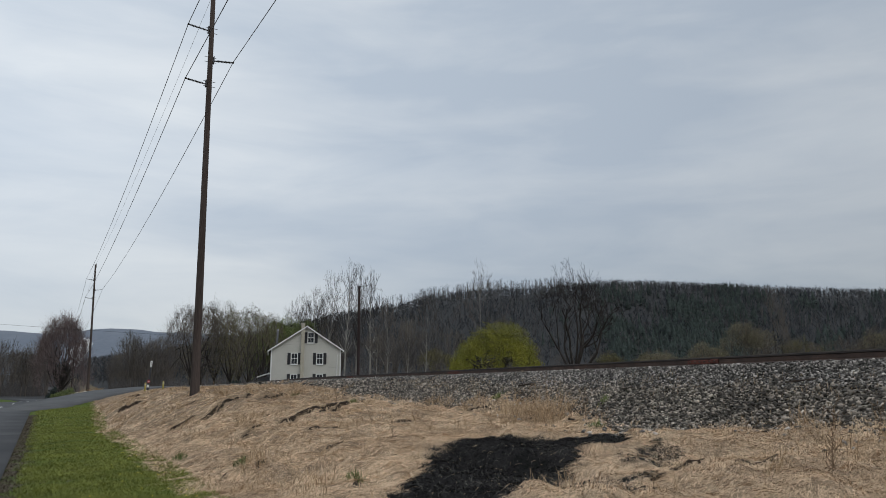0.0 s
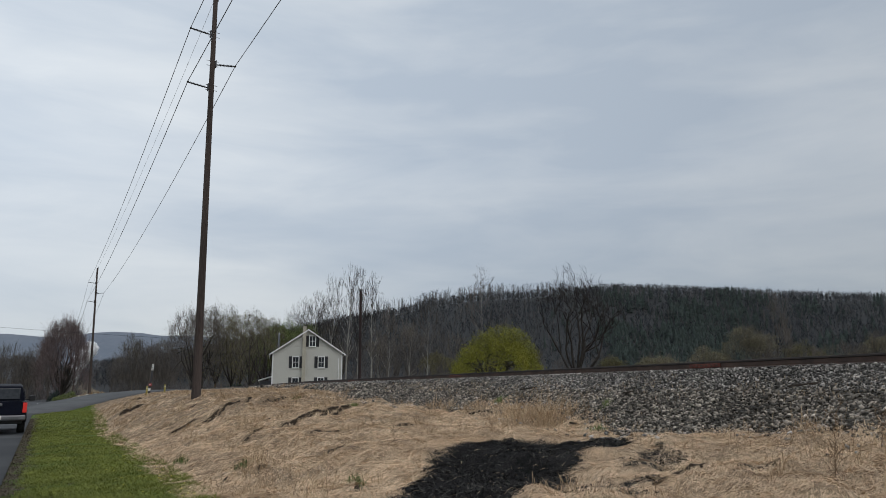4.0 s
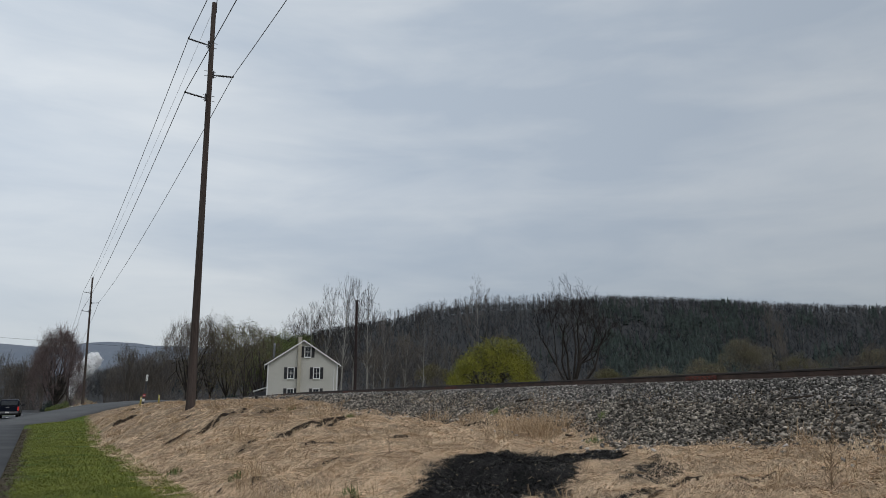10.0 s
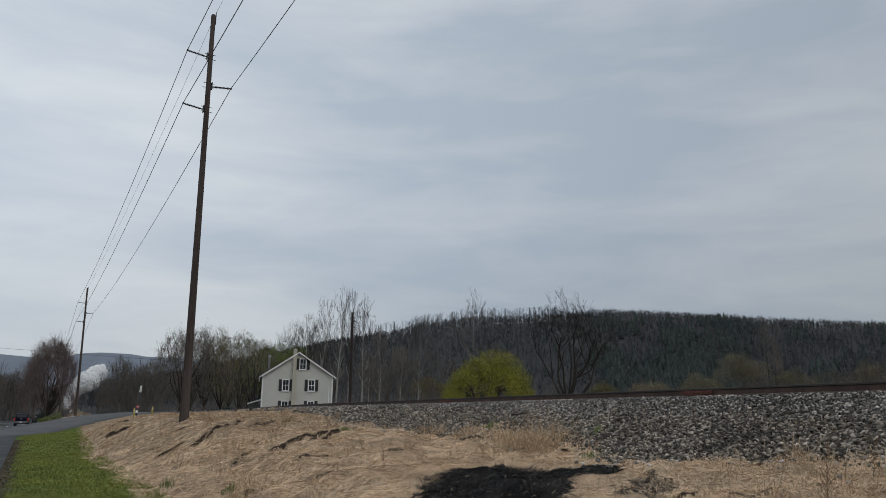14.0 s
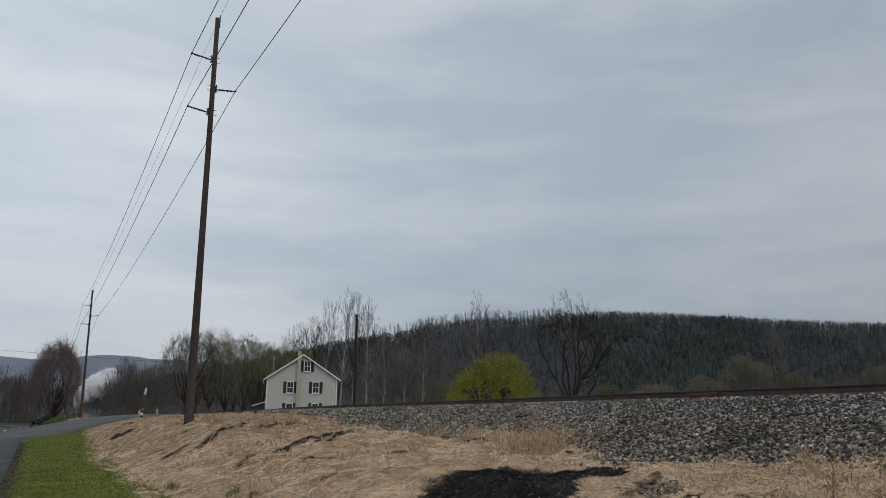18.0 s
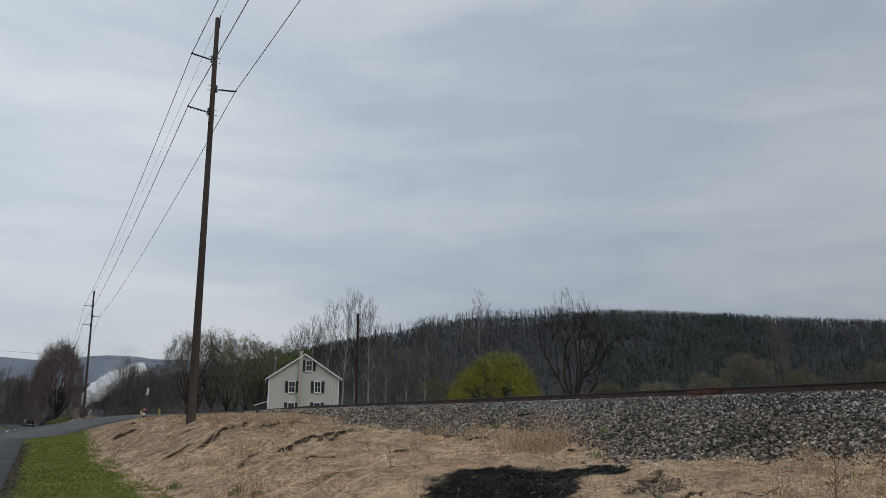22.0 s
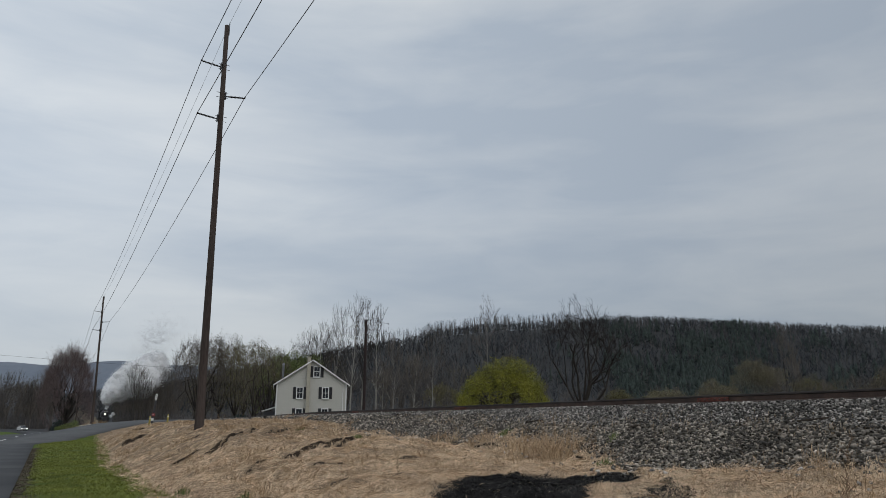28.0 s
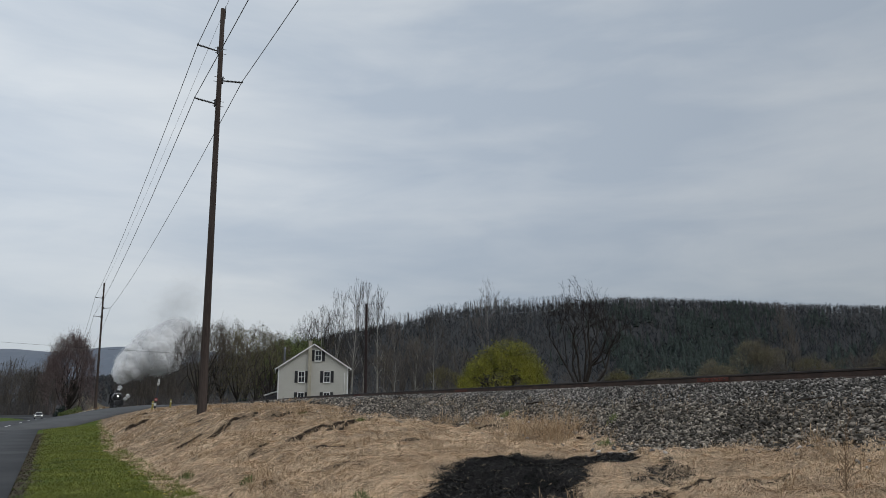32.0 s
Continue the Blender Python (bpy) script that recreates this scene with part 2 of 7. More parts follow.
M_truck = mat("dark_blue_paint", (0.005, 0.006, 0.012), (0.010, 0.012, 0.022), 0.32, 1, 20, 0)
M_truck.node_tree.nodes["Principled BSDF"].inputs["Specular IOR Level"].default_value = 0.06
M_chrome_dim = mat("dull_chrome", (0.16, 0.16, 0.17), (0.24, 0.24, 0.25), 0.35, 3, 30, 0, metal=0.8)
M_chrome = mat("chrome", (0.5, 0.5, 0.52), (0.65, 0.65, 0.67), 0.22, 3, 30, 0, metal=1.0)
M_car = mat("pale_silver_paint", (0.36, 0.355, 0.34), (0.44, 0.435, 0.42), 0.3, 1, 20, 0, metal=0.2)
M_red = mat("red_sign", (0.28, 0.025, 0.03), (0.42, 0.06, 0.06), 0.6, 4, 30, 0)
M_white = mat("white_paint", (0.66, 0.66, 0.64), (0.8, 0.8, 0.78), 0.6, 4, 30, 0.1)
M_yellow = mat("yellow_paint", (0.34, 0.28, 0.06), (0.46, 0.39, 0.11), 0.7, 4, 30, 0.2)


def steam_mat(name, colour, clear, vary=0.2):
    """Steam: light goes into it and through it; thin parts let the far side show."""
    m = bpy.data.materials.new(name)
    m.use_nodes = True
    nt = m.node_tree
    nt.nodes.clear()
    n, link = nt.nodes.new, nt.links.new
    out, both, thin = n("ShaderNodeOutputMaterial"), n("ShaderNodeMixShader"), n("ShaderNodeMixShader")
    face, back, gap = n("ShaderNodeBsdfDiffuse"), n("ShaderNodeBsdfTranslucent"), n("ShaderNodeBsdfTransparent")
    tex, span = n("ShaderNodeTexNoise"), n("ShaderNodeMapRange")
    tex.inputs["Scale"].default_value, tex.inputs["Detail"].default_value = 0.5, 5
    coord = n("ShaderNodeTexCoord")
    link(coord.outputs["Object"], tex.inputs["Vector"])
    span.inputs["From Min"].default_value, span.inputs["From Max"].default_value = 0.3, 0.7
    span.inputs["To Min"].default_value, span.inputs["To Max"].default_value = max(clear - vary, 0), min(clear + vary, 1) if clear else 0
    link(tex.outputs["Fac"], span.inputs["Value"])
    face.inputs["Color"].default_value = back.inputs["Color"].default_value = (*colour, 1)
    both.inputs["Fac"].default_value = 0.3
    link(face.outputs["BSDF"], both.inputs[1])
    link(back.outputs["BSDF"], both.inputs[2])
    link(span.outputs["Result"], thin.inputs["Fac"])
    link(both.outputs["Shader"], thin.inputs[1])
    link(gap.outputs["BSDF"], thin.inputs[2])
    link(thin.outputs["Shader"], out.inputs["Surface"])
    return m


M_steam = steam_mat("steam", (0.97, 0.972, 0.975), 0.0)
M_smoke = steam_mat("grey_smoke", (0.55, 0.56, 0.58), 0.0)
M_headlamp = glow_mat("headlamp_glow", (1.0, 0.93, 0.8), 5)
M_carlamp = glow_mat("car_lamp_glow", (1.0, 0.97, 0.9), 1.6)
M_tail = glow_mat("tail_lamp_glow", (0.5, 0.02, 0.015), 0.3)

# ---- mesh tools ----


def mesh_from(name, verts, faces, material, smooth=False):
    me = bpy.data.meshes.new(name)
    me.from_pydata([tuple(v) for v in verts], [], [tuple(f) for f in faces])
    me.materials.append(material)
    if smooth:
        me.polygons.foreach_set("use_smooth", [True] * len(me.polygons))
    me.update()
    return me


def tri_mesh(name, verts, tris, material, smooth=False):
    """A mesh from arrays of corners and triangles (or quads)."""
    verts, tris = np.asarray(verts, np.float32), np.asarray(tris, np.int32)
    me = bpy.data.meshes.new(name)
    k = tris.shape[1]
    me.vertices.add(len(verts))
    me.vertices.foreach_set("co", verts.ravel())
    me.loops.add(tris.size)
    me.loops.foreach_set("vertex_index", tris.ravel())
    me.polygons.add(len(tris))
    me.polygons.foreach_set("loop_start", np.arange(0, tris.size, k, dtype=np.int32))
    me.polygons.foreach_set("loop_total", np.full(len(tris), k, np.int32))
    if smooth:
        me.polygons.foreach_set("use_smooth", np.ones(len(tris), bool))
    me.materials.append(material)
    me.update(calc_edges=True)
    return me


def hang(ob, parent):
    ob.parent = parent
    return ob


def part(name, bm, material, parent, label="", smooth=False):
    """One mesh object out of a bmesh, under a thing or under a part."""
    me = bpy.data.meshes.new(name)
    bm.to_mesh(me)
    bm.free()
    me.materials.append(material)
    if smooth:
        me.polygons.foreach_set("use_smooth", [True] * len(me.polygons))
    ob = new(name, me)
    if parent is not None:
        ob.parent = parent
    return tagged(ob, label)


def empty(name, at=(0, 0, 0), turn=0.0):
    ob = new(name)
    ob.empty_display_size = 0.3
    ob.location, ob.rotation_euler = at, (0, 0, turn)
    return ob


def box(bm, size, at=(0, 0, 0), bevel=0.0, turn=None):
    """A box with softened edges, added to bm."""
    m = Matrix.Translation(at) @ (turn if turn is not None else Matrix.Identity(4)) @ Matrix.Diagonal((*size, 1))
    made = bmesh.ops.create_cube(bm, size=1, matrix=m)["verts"]
    if bevel:
        edges = list({e for v in made for e in v.link_edges})
        bmesh.ops.bevel(bm, geom=edges, offset=bevel, segments=2, affect="EDGES", profile=0.6)
    return bm


def rod(bm, a, b, r0, r1=None, sides=12):
    """A round bar from a to b, added to bm."""
    a, b = Vector(a), Vector(b)
    r1 = r0 if r1 is None else r1
    m = Matrix.Translation((a + b) / 2) @ (b - a).to_track_quat("Z", "Y").to_matrix().to_4x4()
    bmesh.ops.create_cone(bm, cap_ends=True, segments=sides, radius1=r0, radius2=r1, depth=(b - a).length, matrix=m)
    return bm


def lathe(bm, profile, sides=24, m=Matrix.Identity(4)):
    """A turned body: (radius, height) pairs round z."""
    rings = []
    for r, z in profile:
        rings.append([bm.verts.new(m @ Vector((r * math.cos(2 * math.pi * i / sides), r * math.sin(2 * math.pi * i / sides), z))) for i in range(sides)])
    for lo, hi in zip(rings, rings[1:]):
        for i in range(sides):
            j = (i + 1) % sides
            bm.faces.new((lo[i], lo[j], hi[j], hi[i]))
    bm.faces.new(rings[0][::-1])
    bm.faces.new(rings[-1])
    return bm


def prism(bm, outline, depth, m=Matrix.Identity(4), bevel=0.0):
    """An outline in x and z, pushed along y by depth either way of the middle."""
    front = [bm.verts.new(m @ Vector((x, -depth / 2, z))) for x, z in outline]
    back = [bm.verts.new(m @ Vector((x, depth / 2, z))) for x, z in outline]
    made = [bm.faces.new(front), bm.faces.new(back[::-1])]
    for i in range(len(outline)):
        j = (i + 1) % len(outline)
        made.append(bm.faces.new((front[j], front[i], back[i], back[j])))
    bmesh.ops.recalc_face_normals(bm, faces=made)
    if bevel:
        bmesh.ops.bevel(bm, geom=list({e for f in made for e in f.edges}), offset=bevel, segments=2, affect="EDGES", profile=0.6)
    return bm


# ---- the lie of the land: x runs across the track, y along it ----
TRACK_V = [-400, 60, 94, 127, 160, 190, 215, 252, 297, 341, 400, 460, 540, 900]
TRACK_U = [13.7, 13.7, 13.0, 11.5, 8.6, 6.1, 5.6, 4.8, 3.5, 2.1, 0.0, -2.3, -5.5, -22]
RAIL_V = [-400, 45, 55, 94, 127, 200, 250, 300, 400, 500, 900]
RAIL_Z = [2.2, 2.2, 2.1, 1.88, 1.8, 1.3, 1.0, 0.72, 0.5, 0.1, 0.1]
BANK_V = [-60, 0, 8, 15, 22, 31.5, 50, 75, 92, 112, 150, 200, 300]
BANK_TOE = [2.4, 2.0, 1.9, 1.72, 1.4, 0.85, 1.1, 0.95, -1.0, -4.0, -3.5, -6.0, -9.0]
BANK_CREST = [6.0, 6.0, 5.2, 4.9, 4.6, 4.2, 4.3, 5.6, 3.0, 0.5, 1.5, 0.0, -3.0]
BANK_CREST_Z = [0.35, 0.30, 0.27, 0.5, 0.9, 1.33, 1.3, 1.2, 1.2, 0.5, 0.1, -0.2, -0.3]
BANK_TOP_Z = [0.9, 0.88, 0.76, 0.72, 0.95, 1.35, 1.55, 1.6, 1.6, 1.0, 0.8, 0.5, 0.3]
SIDE_ROAD = [(-6.0, 62.0, 0.0), (-3.6, 70.0, 0.05), (-0.4, 78.0, 0.75), (3.4, 84.0, 1.45), (7.5, 88.5, 1.78), (13.1, 93.5, 1.88), (19.0, 98.0, 1.75), (30.0, 105.0, 1.3), (60.0, 118.0, 1.0)]


def smoothstep(a, b, x):
    t = np.clip((x - a) / (b - a), 0, 1)
    return t * t * (3 - 2 * t)


def glide(x, xs, ys):
    """Values between the given ones, with rounded corners."""
    s = 0.04 * (np.abs(x) + 40)
    return (np.interp(x - s, xs, ys) + 2 * np.interp(x, xs, ys) + np.interp(x + s, xs, ys)) / 4


def track_u(v):
    return glide(v, TRACK_V, TRACK_U)


def rail_z(v):
    return glide(v, RAIL_V, RAIL_Z)


DIP_V = [-9999, 100, 128, 160, 190, 260, 9999]
DIP_Z = [0.0, 0.0, -0.28, -0.85, -1.02, -1.1, -1.1]


def dip(v):
    """The road falls away beyond the side road."""
    return glide(v, DIP_V, DIP_Z)


def road_path():
    pts = [(-3.35 - 0.0465 * v, v) for v in range(-120, 61, 6)]
    pts += [(-6.28, 66), (-6.5, 80), (-6.9, 100), (-7.5, 120), (-7.9, 140), (-8.3, 160), (-8.9, 180), (-9.9, 198), (-11.4, 211), (-14.0, 223), (-18.5, 236), (-26, 249), (-38, 261), (-56, 272), (-80, 280), (-130, 290), (-260, 300)]
    return [(u, v, float(dip(np.array(float(v))))) for u, v in pts]


def dense(path, step):
    """The same path with points at even steps."""
    p = np.array(path, float)
    d = np.concatenate([[0], np.cumsum(np.linalg.norm(np.diff(p[:, :2], axis=0), axis=1))])
    s = np.arange(0, d[-1], step)
    return np.stack([np.interp(s, d, p[:, i]) for i in range(p.shape[1])], 1)


def near_path(u, v, path):
    """How far each place lies from a path, where it is near, and the path's height there."""
    shape = np.shape(u)
    u, v = np.ravel(u), np.ravel(v)
    best, high = np.full(len(u), 1e9), np.zeros(len(u))
    path = np.asarray(path)
    for k in range(0, len(path), 10):
        some = path[k:k + 10]
        lo, hi = some[:, :2].min(0) - 6, some[:, :2].max(0) + 6
        at = np.flatnonzero((u > lo[0]) & (u < hi[0]) & (v > lo[1]) & (v < hi[1]))
        if not len(at):
            continue
        for row in some:
            d = np.hypot(u[at] - row[0], v[at] - row[1])
            less = d < best[at]
            best[at[less]] = d[less]
            high[at[less]] = row[2]
    return best.reshape(shape), high.reshape(shape)


def rough(u, v, size, seed):
    """Smooth uneven ground, about -1 to 1."""
    r = np.random.RandomState(seed)
    out = np.zeros(np.shape(u))
    for k in range(7):
        a, f, p = r.uniform(0, 6.28), r.uniform(0.6, 1.7) / size, r.uniform(0, 6.28)
        out = out + np.sin(6.28 * f * (u * math.cos(a) + v * math.sin(a)) + p)
    return out / 4


# worn ledges in the bank: from, to, height of the bare face
LEDGES = [((2.47, 60.54), (3.99, 55.84), 0.16), ((1.55, 38.9), (2.94, 42.75), 0.24), ((1.75, 41.5), (2.6, 44.2), 0.15), ((1.93, 49.2), (2.62, 50.4), 0.15), ((2.4, 22.72), (3.21, 23.52), 0.10), ((2.98, 22.39), (3.94, 23.88), 0.12),
          ((3.78, 23.42), (5.99, 28.09), 0.14), ((5.42, 24.91), (7.5, 28.78), 0.11), ((4.52, 18.06), (7.29, 21.66), 0.13), ((5.88, 19.43), (9.15, 24.33), 0.11), ((3.46, 9.6), (3.93, 10.16), 0.10), ((10.1, 18.34), (10.3, 17.25), 0.09),
          ((6.73, 16.13), (7.43, 16.35), 0.06), ((4.29, 20.0), (4.87, 20.49), 0.06), ((4.65, 15.96), (5.7, 16.9), 0.07), ((6.51, 7.04), (8.01, 7.5), 0.06), ((7.58, 6.64), (8.14, 6.4), 0.05), ((2.73, 12.52), (3.07, 13.2), 0.09),
          ((2.07, 12.47), (2.31, 12.83), 0.05), ((3.1, 27.0), (4.0, 29.4), 0.08), ((2.0, 31.0), (2.7, 33.5), 0.07), ((3.4, 17.2), (4.2, 18.4), 0.06), ((4.0, 13.0), (4.9, 14.2), 0.06), ((5.3, 12.9), (6.2, 13.7), 0.05)]


def ledges(u, v):
    """How far the worn ledges raise the bank, and how bare their faces are, 0 to 1."""
    lift, bare = np.zeros(np.shape(u)), np.zeros(np.shape(u))
    for (ua, va), (ub, vb), h in LEDGES:
        du, dv = ub - ua, vb - va
        size = math.hypot(du, dv)
        du, dv = du / size, dv / size
        nu, nv = (dv, -du) if dv * ua - du * va > 0 else (-dv, du)
        along = ((u - ua) * du + (v - va) * dv) / size
        s = (u - ua) * nu + (v - va) * nv + 0.025 * np.sin(4.1 * u + 2.3 * v) + 0.015 * np.sin(9 * v + 31 * h)
        ends = smoothstep(-0.12, 0.2, along) * (1 - smoothstep(0.75, 1.12, along)) * (0.9 + 0.1 * np.sin(11 * along + 20 * h))
        w = 0.02 + 0.17 * h
        up = smoothstep(-w, w, s)
        lift += h * ends * (up * (1 - smoothstep(w, w + 1.3, s)) - 0.45 * smoothstep(-w - 0.5, -w, s) * (1 - up))
        bare = np.maximum(bare, smoothstep(-1.9 * w, -w, s) * (1 - smoothstep(w * 0.6, w * 1.4, s)) * smoothstep(0.2, 0.5, ends))
    return lift, bare


def grooved(u, v):
    return ledges(u, v)[1]


CAM_RIGHT, CAM_AHEAD = (0.891, -0.454), (0.454, 0.891)
RIDGE_X = [-1600, -700, -420, -250, -150, -70, -20, 50, 130, 175, 250, 330, 410, 490, 570, 650, 900, 2000]
RIDGE_Z = [8, 15, 38, 67, 91, 102, 114, 122, 125, 129, 133, 130, 126, 122, 119, 116, 107, 84]
FAR_X = [-6000, -3000, -2190, -2050, -1900, -1790, -1670, -1520, -1420, -900, 0, 3000]
FAR_Z = [290, 290, 286, 276, 266, 280, 286, 282, 268, 230, 200, 200]
SIDE_DENSE = dense(SIDE_ROAD, 0.8)
ROAD_DENSE = dense(road_path(), 2.5)


def land(u, v, fine=True):
    """The height of the ground."""
    u, v = np.asarray(u, float), np.asarray(v, float)
    near = (np.abs(u) < 300) & (np.abs(v) < 900)
    tu, rz = track_u(v), rail_z(v)
    left_u, right_u = tu - 13.7, tu - 13.7
    top = rz - 0.24
    shift = np.where(v < 60, 0, tu - 13.7)
    toe, crest = np.interp(v, BANK_V, BANK_TOE), np.interp(v, BANK_V, BANK_CREST)
    crest_z, top_z = glide(v, BANK_V, BANK_CREST_Z), glide(v, BANK_V, BANK_TOP_Z)
    foot = 10.0 + shift
    edge = 12.15 + shift
    low = dip(v)
    z = np.zeros(np.broadcast(u, v).shape) + low
    z = np.where(u > toe, low + (crest_z - low) * np.clip((u - toe) / np.maximum(crest - toe, 0.1), 0, 1) ** 0.9, z)
    z = np.where(u > crest, crest_z + (top_z - crest_z) * np.clip((u - crest) / np.maximum(foot - crest, 0.1), 0, 1), z)
    z = np.where(u > foot, top_z + (top - top_z) * np.clip((u - foot) / (edge - foot), 0, 1), z)
    z = np.where(u > 15.3 + shift, top - (top - 1.0) * np.clip((u - 15.3 - shift) / 3.4, 0, 1), z)
    bank = (u > toe) & (u < foot)
    if fine:
        z = z + np.where(bank, 0.09 * rough(u, v, 3.2, 3) * smoothstep(toe, toe + 1.5, u) + 0.10 * smoothstep(toe, toe + 1.5, u) * np.abs(rough(0.79 * u - 0.61 * v, 0.16 * (0.61 * u + 0.79 * v), 1.4, 17)) + 0.05 * rough(0.79 * u - 0.61 * v, 0.4 * (0.61 * u + 0.79 * v), 0.62, 5), 0)
        z = z + np.where(u <= toe, 0.02 * rough(u, v, 2.4, 8), 0)
    if fine:
        z = z + np.where((v > 4) & (v < 60) & (u > 0) & (u < 12), ledges(u, v)[0], 0)
    z = np.where(near, z, np.where(u > 0, 1.0, -1.0))
    # the side road's ramp and the road's bed
    d, h = near_path(u, v, SIDE_DENSE)
    w = 1 - smoothstep(2.75, 4.4, d)
    w = w * np.where(np.abs(u - tu) < 2.6, 0.0, 1.0)
    z = z * (1 - w) + (h - 0.05) * w
    d, h = near_path(u, v, ROAD_DENSE)
    w = 1 - smoothstep(2.75, 4.4, d)
    z = z * (1 - w) + (h - 0.06) * w
    # a low grassy bank on the road's far side
    left = np.interp(v, [100, 120, 160, 198, 210], [-10.2, -10.7, -11.4, -13.2, -15.5])
    z = z + 0.42 * smoothstep(0, 1.4, left - u) * smoothstep(100, 118, v) * (1 - smoothstep(190, 206, v)) * (u > -40)
    # the wooded ridge and the blue hills far off
    lat = u * CAM_RIGHT[0] + v * CAM_RIGHT[1]
    ahead = u * CAM_AHEAD[0] + v * CAM_AHEAD[1]
    at = lat * 1000 / np.maximum(ahead, 60)
    rise = np.interp(at, RIDGE_X, RIDGE_Z)
    face = smoothstep(330, 1010, ahead) ** 1.0
    z = z + np.where(ahead > 60, rise * face * (1 - 0.75 * smoothstep(1150, 2300, ahead)) * (1 + 0.05 * rough(u, v, 260, 21) * smoothstep(1.0, 0.6, face)), 0)
    far = np.interp(lat * 3500 / np.maximum(ahead, 60), FAR_X, FAR_Z)
    z = z + np.where(ahead > 60, far * smoothstep(2400, 3500, ahead), 0)
    return z


def land_at(u, v):
    return float(land(np.array([u]), np.array([v]))[0])

# ---- ground ----
BALLAST_V = [-60, 0, 6.2, 7.1, 7.7, 8.2, 9.0, 9.5, 9.9, 10.7, 12.9, 14.3, 15.4, 17.4, 18.3, 20, 23.2, 24, 26.6, 29, 31, 40, 60, 92]
BALLAST_U = [10.2, 10.2, 10.15, 10.4, 10.15, 9.9, 10.05, 9.55, 9.2, 9.45, 10.35, 10.6, 10.74, 10.9, 10.5, 10.1, 10.3, 9.85, 9.9, 9.7, 10.6, 11.2, 11.6, 11.6]


BURN_EDGE = [(3.3, 8.2), (3.71, 8.69), (4.24, 9.22), (4.57, 9.69), (4.89, 10.29), (5.28, 11.11), (5.63, 11.54), (6.11, 11.69), (6.83, 11.9), (7.62, 12.15), (8.17, 11.77), (8.54, 11.18), (8.86, 10.56), (8.66, 9.73), (7.99, 9.4), (7.48, 9.35), (6.88, 8.89), (6.35, 8.53), (5.8, 8.0), (5.36, 7.76), (4.9, 7.46), (4.2, 7.0), (3.5, 7.2)]
BURN_SMALL = [(7.06, 8.26), (7.59, 8.68), (7.94, 8.8), (8.34, 8.98), (8.6, 8.74), (8.17, 8.2), (7.68, 7.66), (7.28, 7.48), (7.16, 7.96)]
BURN_THIN = [(5.3, 7.6), (5.78, 7.95), (6.4, 7.75), (6.75, 7.2), (6.2, 6.7), (5.4, 6.8)]


def inside(u, v, ring):
    """Whether each place lies within a ring of corners."""
    hit = np.zeros(np.shape(u), bool)
    for (ua, va), (ub, vb) in zip(ring, ring[1:] + ring[:1]):
        hit ^= ((va > v) != (vb > v)) & (u < (ub - ua) * (v - va) / (vb - va + 1e-9) + ua)
    return hit


def burnt(u, v):
    """Where the grass is burnt off, with a ragged edge."""
    uu = u + 0.07 * np.sin(4.3 * v + 1.7 * u) + 0.07 * np.sin(11 * v) + 0.04 * np.sin(29 * u + 9 * v)
    vv = v + 0.07 * np.sin(3.9 * u - 1.2 * v) + 0.07 * np.sin(13 * u + 2) + 0.04 * np.sin(31 * v - 7 * u)
    return inside(uu, vv, BURN_EDGE) | inside(uu, vv, BURN_SMALL) | inside(uu, vv, BURN_THIN)


def ROAD_EDGE(v):
    return np.where(v < 60, -0.5 - 0.0465 * v, -3.35)


def spaced(*runs):
    out = []
    for a, b, step in runs:
        out += list(np.arange(a, b, step))
    return np.array(out)


